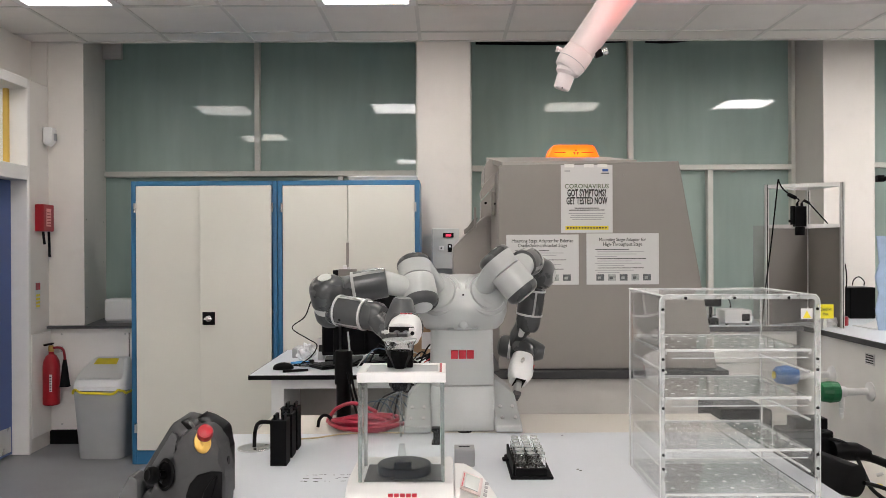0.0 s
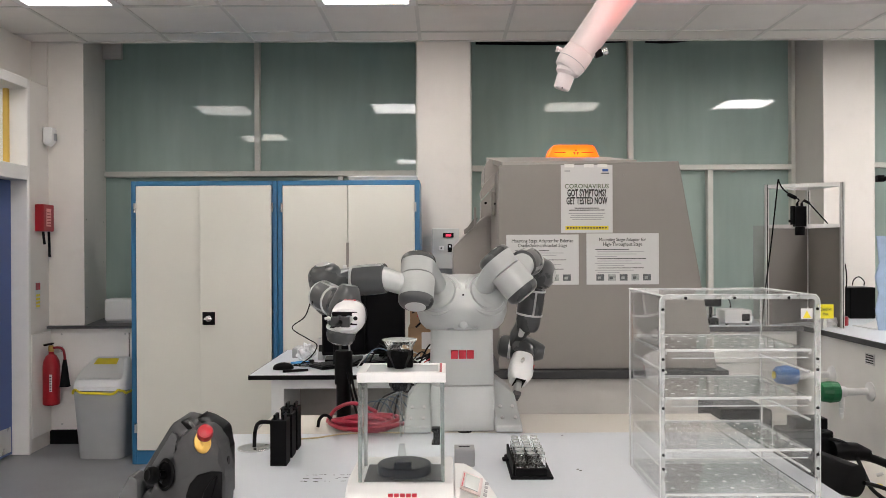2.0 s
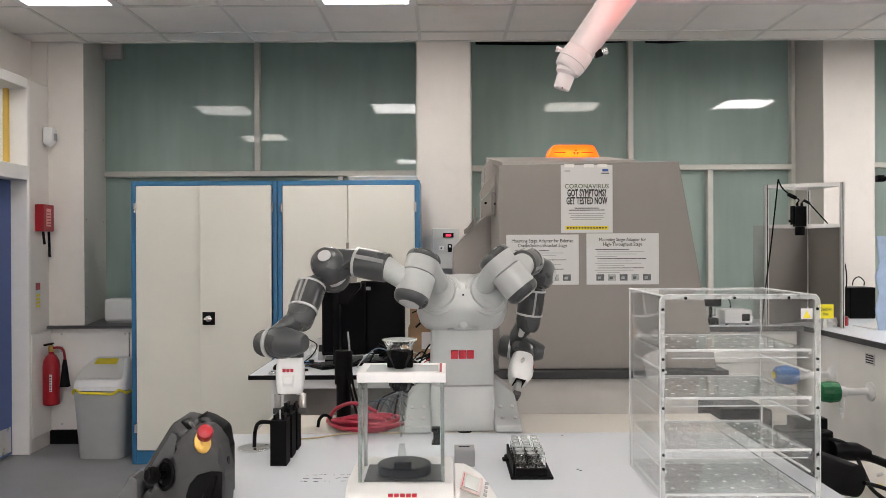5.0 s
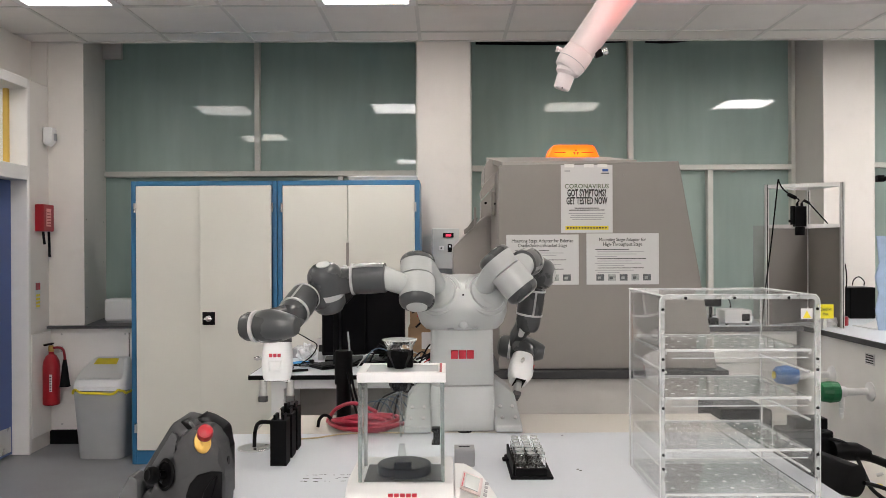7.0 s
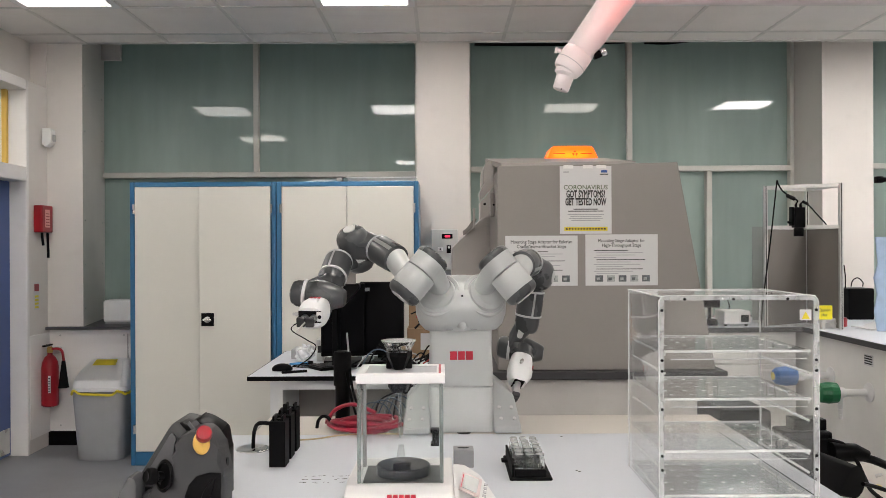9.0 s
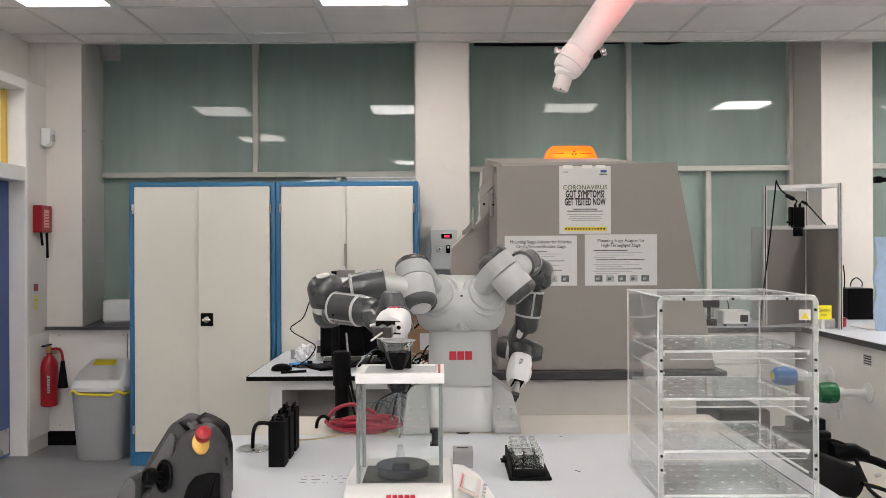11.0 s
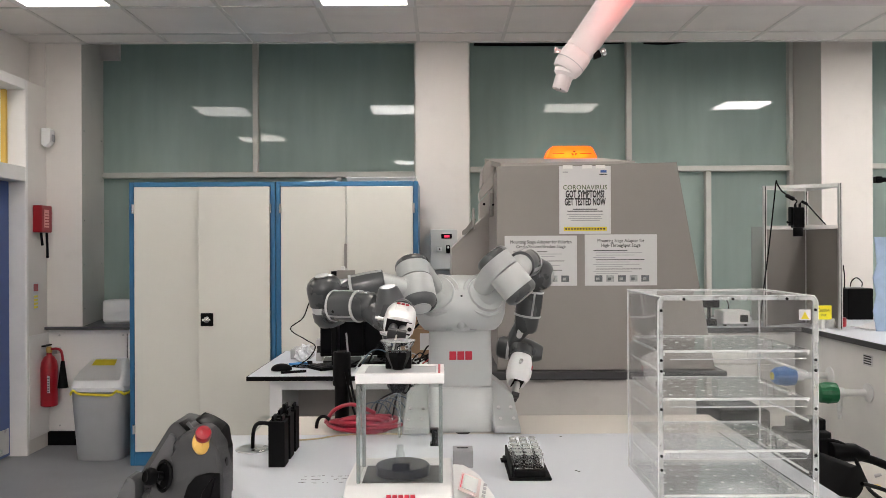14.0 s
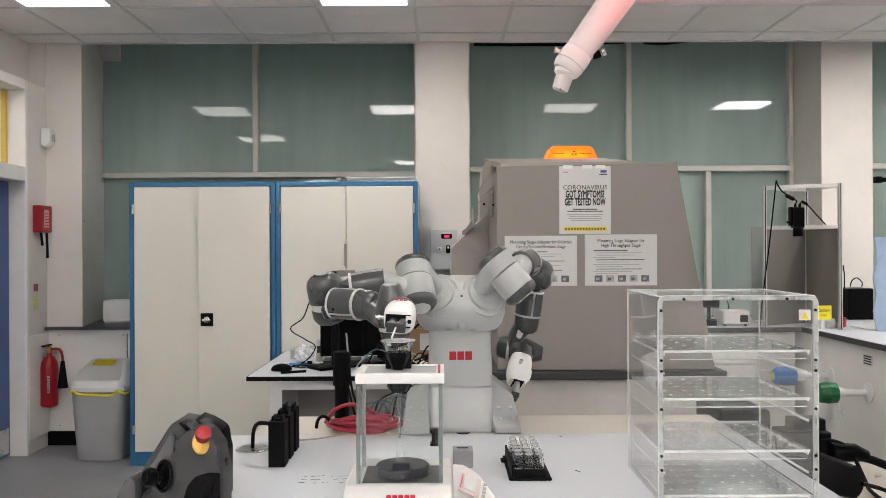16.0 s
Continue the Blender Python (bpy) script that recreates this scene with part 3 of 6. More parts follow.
def warning_lamp():
    t = thing("warning_lamp", "lit orange warning lamp with a trefoil on the enclosure roof", "warning lamp", pose(0, 0, -0.016))
    part("base", box(0.535, 0.775, 3.95, 4.10, 1.8535, 1.862, 0.003), MATT, t)
    part("lens", prism([(0.523, 1.8622), (0.785, 1.8622), (0.755, 1.925), (0.735, 1.931), (0.565, 1.931), (0.548, 1.925)], 3.94, 4.11, 0.008), ORANGE, t, "glowing orange lens", True)
    part("bulb", lathe([(0.0, -0.085), (0.010, -0.083), (0.014, -0.075), (0.014, 0.075), (0.010, 0.083), (0, 0.085)], 20, turn((0.654, 4.02, 1.893), (1, 0, 0))), BULB, t, "glowing amber tube inside the lens", True)
    for k in range(3):
        a = radians(90 + 120 * k)
        bm = bmesh.new()
        c, pts = Vector((0.664, 3.936, 1.893)), []
        for da in (-28, 28):
            pts.append(c + 0.014 * Vector((math.cos(a + radians(da)), 0, math.sin(a + radians(da)))))
        for da in (-28, 28):
            pts.append(c + 0.005 * Vector((math.cos(a + radians(da)), 0, math.sin(a + radians(da)))))
        hull([pts, [p + Vector((0, 0.003, 0)) for p in pts]], bm)
        part("trefoil_blade", bm, INK, t, "black printed trefoil blade")
    for x in (0.585, 0.72):
        part("print_bar", box(x - 0.028, x + 0.028, 3.935, 3.939, 1.890, 1.893), INK, t)


ORANGE = mat("orange_lens", (1.0, 0.17, 0.006), 0.62, emit=0.6)
ORANGE.node_tree.nodes["Principled BSDF"].inputs["Transmission Weight"].default_value = 0.75
BULB = mat("amber_bulb", (1.0, 0.42, 0.05), 0.4, emit=3.6)
warning_lamp()


def notices():
    y = 3.2485
    face = lambda x, z: pose(x, y - 0.0012, z, 90, 0, 0)
    p = thing("health_poster", "white portrait poster with black headline taped to the enclosure", "poster")
    part("sheet", box(0.485, 0.697, y - 0.001, y, 1.464, 1.742), PAPER, p)
    text("headline", "CORONAVIRUS", 0.0265, face(0.591, 1.654), mat("green_ink", (0.10, 0.13, 0.07), 0.7), p, squeeze=0.98)
    text("headline", "GOT SYMPTOMS?", 0.041, face(0.591, 1.626), INK, p, squeeze=0.50, bold=0.034)
    text("headline", "GET TESTED NOW", 0.041, face(0.591, 1.594), INK, p, squeeze=0.485, bold=0.034)
    for k, (w, z) in enumerate(((0.10, 1.565), (0.145, 1.557), (0.15, 1.543), (0.13, 1.535), (0.14, 1.527), (0.12, 1.519))):
        part("print_bar", box(0.591 - w / 2, 0.591 + w / 2, y - 0.0018, y - 0.0012, z - 0.0018, z + 0.0018), INK if k < 2 else GREYP, p)
    part("yellow_strip", box(0.503, 0.680, y - 0.0018, y - 0.0012, 1.476, 1.492), YELLOW, p, "yellow strip with dark hatching")
    for k in range(14):
        part("hatch", box(0.509 + 0.012 * k, 0.516 + 0.012 * k, y - 0.0024, y - 0.0019, 1.481, 1.487), INK, p)
    part("emblem", box(0.655, 0.680, y - 0.0018, y - 0.0012, 1.715, 1.725), mat("blue_ink", (0.03, 0.10, 0.35), 0.6), p)
    part("emblem", box(0.650, 0.683, y - 0.0018, y - 0.0012, 1.706, 1.710), INK, p)
    part("emblem", box(0.500, 0.522, y - 0.0018, y - 0.0012, 1.715, 1.720), GREYP, p)
    for x in (0.52, 0.60, 0.655):
        part("tape", box(x - 0.02, x + 0.02, y - 0.0022, y - 0.0016, 1.732, 1.746), TAPE, p, "strip of shiny clear tape")
    for x0, x1, l1, l2 in ((0.260, 0.557, "Mounting Stage Adapter for Eulerian", "Cradle/Spinner/Bracket Stage"), (0.589, 0.886, "Mounting Stage Adapter for", "High-Throughput Stage")):
        s = thing("instruction_sheet", "white landscape instruction sheet with small pictures taped to the enclosure", "notice", group="sheets on the enclosure")
        z1, z0 = 1.461 - 0.004 * (x0 < 0.5), 1.251
        c = (x0 + x1) / 2
        part("sheet", box(x0, x1, y - 0.001, y, z0, z1), PAPER, s)
        text("title", l1, 0.0195, face(c, z1 - 0.026), INK, s, squeeze=0.88)
        text("title", l2, 0.0195, face(c, z1 - 0.045), INK, s, squeeze=0.88)
        for k in range(11):
            w = (0.14, 0.20, 0.17, 0.09, 0.21, 0.15, 0.19, 0.12, 0.20, 0.16, 0.10)[k]
            z = z1 - 0.066 - 0.0095 * k
            part("print_bar", box(x0 + 0.035 + 0.01 * (k % 3 > 0), x0 + 0.035 + w, y - 0.0017, y - 0.0012, z - 0.0014, z + 0.0014), GREYP if k % 4 else INK, s)
        for k in range(5):
            a = x0 + 0.04 + 0.048 * k
            part("picture", box(a, a + 0.032, y - 0.0017, y - 0.0012, z0 + 0.016, z0 + 0.042), PICS[k % 2], s, "small dark photograph")
            part("picture_detail", box(a + 0.006, a + 0.02, y - 0.0022, y - 0.0018, z0 + 0.022, z0 + 0.033), PICS[(k + 1) % 2], s)


TAPE = mat("clear_tape", (0.82, 0.82, 0.80), 0.15, vary=0.1)
PICS = [mat("photo_dark", (0.10, 0.11, 0.12), 0.5, vary=0.5, scale=60), mat("photo_grey", (0.34, 0.36, 0.36), 0.5, vary=0.5, scale=60)]
notices()


def bench(name, x0, x1, y0, y1, label, drawers=0, paint=None):
    t = thing(name, label, "bench")
    part("worktop", box(x0, x1, y0, y1, 0.87, 0.902, 0.004), DARKTOP, t, "dark-edged worktop")
    if not paint:
        part("top_surface", box(x0 + 0.004, x1 - 0.004, y0 + 0.004, y1 - 0.004, 0.899, 0.9037), TABLE, t, "pale laminate surface of the worktop")
    part("carcass", box(x0 + 0.03, x1 - 0.03, y0 + 0.03, y1 - 0.005, 0.08, 0.8695), paint or BENCHW, t, "off-white panelled carcass")
    part("plinth", box(x0 + 0.06, x1 - 0.06, y0 + 0.08, y1 - 0.02, 0.0, 0.0795), MATT, t)
    for k in range(drawers):
        z = 0.12 + k * 0.185
        d = part("drawer", box(x0 + 0.05, x0 + 0.46, y0 + 0.012, y0 + 0.0295, z, z + 0.178, 0.003), BENCHW, t, "off-white drawer front")
        part("handle", box(x0 + 0.2, x0 + 0.31, y0 - 0.002, y0 + 0.0115, z + 0.10, z + 0.115, 0.003), ALU, d)
    return t


DARKTOP = mat("dark_worktop", (0.035, 0.035, 0.038), 0.4, vary=0.12, fine=420)
BENCHW = mat("bench_offwhite", (0.80, 0.79, 0.76), 0.45, vary=0.03, stain=0.06)
tagged(bench("instrument_bench", 0.02, 1.16, 3.21, 4.6, "", 0, mat("bench_greige", (0.56, 0.54, 0.51), 0.45, vary=0.04, stain=0.08)), "bench with off-white front panel and dark worktop edge")
tagged(bench("rear_bench", 1.62, 2.255, 4.95, 5.66, "", 4), "off-white drawer bench with dark worktop against the window wall")
tagged(bench("side_bench", 2.26, 3.2, 0.2, 5.66, ""), "long off-white bench with dark worktop and gas taps")


# ---- on the side and rear benches ----
def gas_tap(y, z, color, reach, label, nozzle):
    t = thing("gas_tap", label, "gas tap", pose(2.29, y, z), "taps on the bench front")
    to = turn((0, 0, 0), (-1, 0, 0))
    part("flange", lathe([(0.052, 0.0), (0.052, 0.006), (0.028, 0.014), (0.019, 0.02), (0.021, reach * 0.55)], 24, to), WHITE, t, "white round flange and stem", True)
    part("body", lathe([(0.026, reach * 0.48), (0.029, reach * 0.5), (0.029, reach * 0.62), (0.02, reach * 0.64)], 20, to), WHITE, t, "", True)
    bm = lathe([(0.036, reach * 0.60), (0.054, reach * 0.63), (0.058, reach * 0.78), (0.050, reach * 0.95), (0.034, reach), (0, reach)], 18, to)
    part("knob", bm, color, t, "ribbed plastic knob")
    part("knob_cap", lathe([(0.022, reach * 0.999), (0.022, reach + 0.006), (0, reach + 0.006)], 16, to), TAPCAP, t, "yellow end cap", True)
    if nozzle:
        part("nozzle", lathe([(0.014, 0), (0.014, -0.05), (0.016, -0.052), (0.012, -0.075), (0.014, -0.078), (0.010, -0.10), (0.012, -0.103), (0.008, -0.13), (0, -0.13)], 14, Matrix.Translation((-reach * 0.55, 0, -0.012))), WHITE, t, "white ridged hose nozzle", True)
    return t


TAPCAP = mat("tap_yellow", (0.60, 0.52, 0.08), 0.4)
GREEN = mat("green_plastic", (0.006, 0.13, 0.045), 0.35)
TAPBLUE = mat("blue_plastic", (0.05, 0.16, 0.42), 0.35)
gas_tap(4.24, 0.622, GREEN, 0.285, "white gas tap with a green knob on the bench front", True)
gas_tap(4.66, 0.645, TAPBLUE, 0.34, "white gas tap with a blue knob on the bench front", False)
lab = thing("bench_label", "small white printed label on the bench panel", "label")
part("sheet", box(2.2875, 2.2895, 4.20, 4.29, 0.765, 0.825), PAPER, lab)
for k in range(4):
    part("print_bar", box(2.2862, 2.2872, 4.207, 4.283, 0.773 + 0.013 * k, 0.780 + 0.013 * k), INK, lab)


def profile_frame():
    t = thing("profile_frame", "aluminium profile frame with grey panels on the bench", "equipment frame")
    A, C, D = Vector((2.046, 5.0, 0)), Vector((2.422, 4.80, 0)), Vector((2.400, 5.20, 0))
    z0, z1, zm, w = 0.903, 1.792, 1.528, 0.011

    def bar(p, q, z):
        d = (q - p).normalized()
        n = Vector((-d.y, d.x, 0)) * w * 0.95
        a, b = p + d * w, q - d * w
        return hull([[v + Vector((0, 0, z - w)) for v in (a - n, a + n, b + n, b - n)], [v + Vector((0, 0, z + w)) for v in (a - n, a + n, b + n, b - n)]])

    for p in (A, C, D):
        part("upright", box(p.x - w, p.x + w, p.y - w, p.y + w, z0, z1, 0.002, 1), ALU, t)
        part("groove", box(p.x - 0.0025, p.x + 0.0025, p.y - w - 0.0008, p.y - w - 0.0002, z0, z1), MATT, t, "dark slot in the profile")
    for p, q in ((A, C), (A, D), (C, D)):
        part("rail", bar(p, q, z1 - w - 0.001), ALU, t)
        part("rail", bar(p, q, zm), ALU, t)
    for p, q in ((A, D), (D, C)):
        d = (q - p).normalized()
        n = Vector((-d.y, d.x, 0)) * 0.002
        a, b = p + d * 0.012, q - d * 0.012
        part("panel", hull([[v + Vector((0, 0, z)) for v in (a - n, a + n, b + n, b - n)] for z in (z0 + 0.004, zm - w)]), PANELG, t, "grey-brown sheet panel")
    part("rear_panel", box(2.08, 2.24, 5.30, 5.304, z0, 1.542), REARP, t, "pale grey rear sheet")
    part("rear_foot", box(2.08, 2.24, 5.22, 5.2995, z0, z0 + 0.012), ALU, t)
    part("rear_foot", box(2.225, 2.24, 5.213, 5.2195, z0, 1.5), ALU, t)
    c = thing("inspection_camera", "black box camera hanging from the frame on a cable", "camera")
    part("housing", box(2.135, 2.197, 4.775, 4.83, 1.522, 1.645, 0.004), BLACK, c, "black housing")
    part("side_plate", box(2.120, 2.134, 4.79, 4.83, 1.535, 1.648, 0.002), MATT, c, "dark mounting plate")
    part("side_knob", lathe([(0.005, 0), (0.005, 0.014), (0.008, 0.015), (0.008, 0.02), (0, 0.02)], 10, turn((2.120, 4.80, 1.555), (-1, 0, 0))), BLACK, c, "", True)
    part("lens_barrel", lathe([(0.027, 0.052), (0.029, 0.045), (0.029, 0.004), (0.026, 0.0), (0, 0.0)], 20, Matrix.Translation((2.166, 4.80, 1.469))), BLACK, c, "", True)
    part("bracket", box(2.150, 2.180, 4.831, 4.90, 1.53, 1.56, 0.002), ALU, c)
    for x in (2.150, 2.178):
        part("connector", lathe([(0.008, 0), (0.008, 0.016), (0.005, 0.02), (0, 0.02)], 12, Matrix.Translation((x, 4.80, 1.646))), MATT, c, "", True)
    part("cable", tube([(2.150, 4.80, 1.665), (2.155, 4.79, 1.685), (2.12, 4.79, 1.705), (2.07, 4.80, 1.745), (2.055, 4.83, 1.79), (2.052, 4.84, 1.808), (2.04, 4.84, 1.70), (2.01, 4.85, 1.40), (1.975, 4.86, 1.10), (1.965, 4.88, 0.91)], 0.0045, 6), MATT, c, "black cable over the rail", True)
    part("cable", tube([(2.178, 4.80, 1.665), (2.19, 4.79, 1.678), (2.215, 4.78, 1.66), (2.27, 4.78, 1.60), (2.33, 4.79, 1.54)], 0.004, 6), MATT, c, "black cable", True)
    part("cable_lump", lathe([(0.006, -0.03), (0.012, -0.024), (0.012, 0.024), (0.006, 0.03), (0, 0.03)], 12, turn((2.115, 4.79, 1.706), (1, 0, -0.5))), MATT, c, "black cable lump", True)
    part("cable_lump", lathe([(0.005, -0.02), (0.009, -0.016), (0.009, 0.016), (0.005, 0.02), (0, 0.02)], 12, turn((2.200, 4.785, 1.672), (1, 0, -0.5))), MATT, c, "black cable lump", True)


PANELG = mat("grey_brown_sheet", (0.20, 0.185, 0.17), 0.4, vary=0.06, scale=3)
REARP = mat("pale_rear_sheet", (0.30, 0.33, 0.31), 0.35, vary=0.05)


profile_frame()


def side_bench_items():
    s = thing("hot_surface_sign", "yellow caution sign standing on the bench", "sign")
    part("board", box(2.03, 2.13, 4.40, 4.405, 0.985, 1.07, 0.002), mat("sign_yellow", (0.90, 0.80, 0.02), 0.4), s)
    part("stand", box(2.07, 2.09, 4.406, 4.43, 0.9225, 1.0, 0.002), WHITE, s)
    text("word", "Caution", 0.026, pose(2.08, 4.399, 1.042, 90, 0, 0), INK, s, squeeze=0.85)
    text("word", "Hot", 0.024, pose(2.08, 4.399, 1.012, 90, 0, 0), INK, s, squeeze=0.9)
    s.location = (0.23, 0.38, -0.02)
    b = thing("speaker_box", "small black equipment box with cables on the bench", "equipment box")
    part("case", box(2.46, 2.635, 4.75, 4.92, 0.9025, 1.118, 0.008), BLACK, b)
    part("cable", tube([(2.5, 4.8, 1.13), (2.5, 4.78, 1.17), (2.53, 4.77, 1.19), (2.57, 4.78, 1.16), (2.58, 4.8, 1.13)], 0.004, 6), MATT, b, "black cable", True)
    part("cable", tube([(2.46, 4.8, 1.12), (2.44, 4.76, 1.2), (2.43, 4.76, 1.28)], 0.004, 6), MATT, b, "black cable", True)
    b.location = (0.33, 0.67, 0.0)
    r = thing("tape_roll", "red reel of tape lying on the bench", "tape")
    part("reel", lathe([(0.022, 0), (0.052, 0), (0.055, 0.006), (0.055, 0.05), (0.052, 0.056), (0.022, 0.056)], 24, Matrix.Translation((2.49, 4.98, 0.9045))), RED, r, "", True)
    w = thing("paper_wipes", "crumpled white paper wipes on the bench", "paper")
    bm = bmesh.new()
    bmesh.ops.create_icosphere(bm, subdivisions=3, radius=1)
    for v in bm.verts:
        n = noise.noise(v.co * 2.3) * 0.35
        v.co = Vector((v.co.x * 0.06, v.co.y * 0.06, max(0, v.co.z + 0.25) * 0.06)) * (1 + n)
        v.co += Vector((2.40, 4.90, 0.9045))
    part("wipe", bm, PAPER, w)
    q = thing("paper_sheets", "loose white paper sheets on the bench", "paper")
    bm = bmesh.new()
    box(2.56, 2.86, 4.72, 4.95, 0.9045, 0.910, bm=bm)
    part("sheet", bm, PAPER, q)
    bm = prism([(2.60, 0.9105), (2.85, 0.9105), (2.72, 0.957)], 4.75, 4.91)
    part("folded_sheet", bm, PAPER, q)
    u = thing("blue_board", "torn pale blue board leaning on the bench", "board")
    bm = prism([(2.28, 0.9025), (2.62, 0.9025), (2.62, 1.46), (2.27, 1.46), (2.285, 1.30), (2.26, 1.22), (2.28, 1.12), (2.262, 1.02)], 4.145, 4.155)
    part("sheet", bm, mat("pale_blue_board", (0.40, 0.52, 0.70), 0.6, vary=0.12, scale=14), u)
    u.location = (0.29, 0.52, 0.002)
    i = thing("small_instrument", "white bench instrument with a dark display", "instrument")
    part("case", box(1.79, 1.96, 5.02, 5.2, 0.9145, 1.0, 0.008), WHITE, i)
    part("display", box(1.895, 1.945, 5.013, 5.0195, 0.93, 0.975, 0.002), BLACK, i)
    for x in (1.81, 1.94):
        part("foot", lathe([(0.01, 0.9025), (0.01, 0.9142), (0, 0.9142)], 12, Matrix.Translation((x, 5.05, 0))), MATT, i)
    e = thing("mini_camera", "small black device on a stand with a cable", "device")
    part("base", box(1.68, 1.76, 5.05, 5.13, 0.9025, 0.945, 0.004), BLACK, e)
    part("stem", box(1.71, 1.73, 5.08, 5.10, 0.945, 1.02, 0.003), BLACK, e)
    part("head", box(1.665, 1.775, 5.04, 5.12, 1.02, 1.09, 0.008), BLACK, e)
    part("cable", tube([(1.77, 5.1, 1.06), (1.83, 5.12, 1.08), (1.87, 5.15, 1.02), (1.88, 5.25, 0.91)], 0.004, 6), MATT, e, "", True)
    c = thing("wall_clamp", "black clamp fixed to the pier", "clamp")
    part("jaw", box(3.25, 3.30, 5.90, 5.949, 1.88, 1.93, 0.006), BLACK, c)
    part("arm", tube([(3.27, 5.91, 1.905), (3.33, 5.87, 1.90), (3.45, 5.85, 1.885)], 0.018, 8), BLACK, c, "", True)


side_bench_items()


# ---- the computer desk ----
def desk():
    t = thing("desk", "white desk with black edging and pale grey panels", "desk")
    part("desktop", box(-1.005, 0.15, 4.085, 5.1, 0.727, 0.75, 0.002), TABLE, t, "white laminate top")
    part("edging", box(-1.009, 0.154, 4.079, 4.0848, 0.726, 0.7485), MATT, t, "black edging")
    part("edging", box(-1.0095, -1.0055, 4.085, 5.1, 0.726, 0.7485), MATT, t, "black edging")
    part("leg_panel", box(-0.90, -0.835, 4.13, 5.05, 0.0, 0.7265), LIDG, t)
    part("leg_panel", box(0.05, 0.11, 4.13, 5.05, 0.0, 0.7265), LIDG, t)
    part("front_rail", box(-0.835, 0.05, 4.13, 4.16, 0.672, 0.7265), LIDG, t)
    part("modesty_panel", box(-0.835, 0.05, 4.6, 4.62, 0.12, 0.7265), ENCL, t, "grey modesty panel")
    m = thing("mouse", "black computer mouse on the desk", "mouse")
    bm = bmesh.new()
    bmesh.ops.create_uvsphere(bm, u_segments=20, v_segments=12, radius=1)
    for v in bm.verts:
        v.co = Vector((v.co.x * 0.056, v.co.y * 0.034, max(v.co.z, -0.25) * 0.030 + 0.0085))
    part("shell", bm, BLACK, m, "", True)
    part("wheel", lathe([(0.006, -0.003), (0.006, 0.003), (0, 0.003)], 12, turn((0.03, 0, 0.031), (0, 1, 0))), GREYP, m)
    m.matrix_basis = pose(-0.865, 4.27, 0.751, 0, 0, 12)
    p = thing("pen", "black marker pen on the desk", "pen")
    part("barrel", tube([(-0.845, 4.155, 0.7585), (-0.72, 4.20, 0.7585)], 0.007, 8), BLACK, p)
    k = thing("keyboard", "black keyboard on the desk", "keyboard", pose(-0.53, 4.42, 0.751, 0, 0, 38))
    part("body", box(-0.21, 0.21, -0.075, 0.075, 0, 0.016, 0.004), BLACK, k)
    for r in range(5):
        for c in range(14):
            part("key", box(-0.198 + 0.0285 * c, -0.174 + 0.0285 * c, -0.064 + 0.026 * r, -0.042 + 0.026 * r, 0.0162, 0.022), KEYCAP, k)
    for x0, x1, y, z1, ry, grp in ((-0.705, -0.45, 4.60, 1.205, 6, 0), (-0.485, -0.225, 4.63, 1.212, -6, 1)):
        s = thing("monitor", "black flat monitor on a stand, switched off", "monitor", pose((x0 + x1) / 2, y, 0.751, 0, 0, ry), "monitors on the desk")
        w, h = (x1 - x0) / 2, z1 - 0.751
        part("case", box(-w, w, 0, 0.03, 0.03, h, 0.006), BLACK, s, "thin black bezel")
        part("screen", box(-w + 0.012, w - 0.012, -0.0025, -0.0004, 0.05, h - 0.012), SCREEN, s, "dark glossy screen")
        part("stem", box(-0.03, 0.03, 0.031, 0.05, 0.012, 0.4, 0.003), BLACK, s)
        part("foot", box(-0.11, 0.11, -0.05, 0.12, 0.0, 0.012, 0.004), BLACK, s)
        part("sticker", box(-w + 0.02, -w + 0.06, -0.0035, -0.0026, h - 0.055, h - 0.035), GREYP, s, "pale sticker")
    g = thing("equipment_stand", "slim grey and black equipment stand behind the monitors", "equipment stand")
    part("post", box(-0.60, -0.57, 4.30, 4.42, 0.751, 1.285, 0.003), BLACK, g)
    part("plate", box(-0.5695, -0.47, 4.30, 4.315, 1.215, 1.290, 0.003), ENCL, g, "grey top plate")
    part("bracket", prism([(-0.5695, 1.10), (-0.53, 1.10), (-0.45, 1.19), (-0.45, 1.2145), (-0.5695, 1.2145)], 4.302, 4.36, 0.003), BLACK, g, "black angled bracket")
    part("clip", box(-0.545, -0.525, 4.29, 4.32, 1.2905, 1.312, 0.003), WHITE, g)
    c = thing("cardboard_box", "brown cardboard boxes stacked on the desk", "box")
    part("carton", box(-0.21, -0.03, 4.72, 4.95, 0.7505, 0.93, 0.003), CARD, c)
    part("carton", box(-0.20, -0.05, 4.74, 4.93, 0.9305, 1.08, 0.003), CARD, c)
    part("label", box(-0.13, -0.06, 4.7175, 4.7195, 0.80, 0.90), PAPER, c, "white label")
    w = thing("white_carton", "small white carton on the desk", "box")
    part("carton", box(-0.735, -0.70, 4.62, 4.7, 0.7505, 0.875, 0.002), PAPER, w)
    part("print", box(-0.728, -0.707, 4.6175, 4.6195, 0.80, 0.84), INK, w)
    j = thing("tray", "clear crumpled plastic tray with a blue tool", "tray")
    part("tray", box(-0.90, -0.78, 4.70, 4.86, 0.7505, 0.81, 0.006), GREYP, j)
    bm = bmesh.new()
    bmesh.ops.create_icosphere(bm, subdivisions=3, radius=0.05)
    for v in bm.verts:
        v.co = v.co * (1 + 0.5 * noise.noise(v.co * 40)) + Vector((-0.80, 4.60, 0.80))
        v.co.z = max(v.co.z, 0.7512)
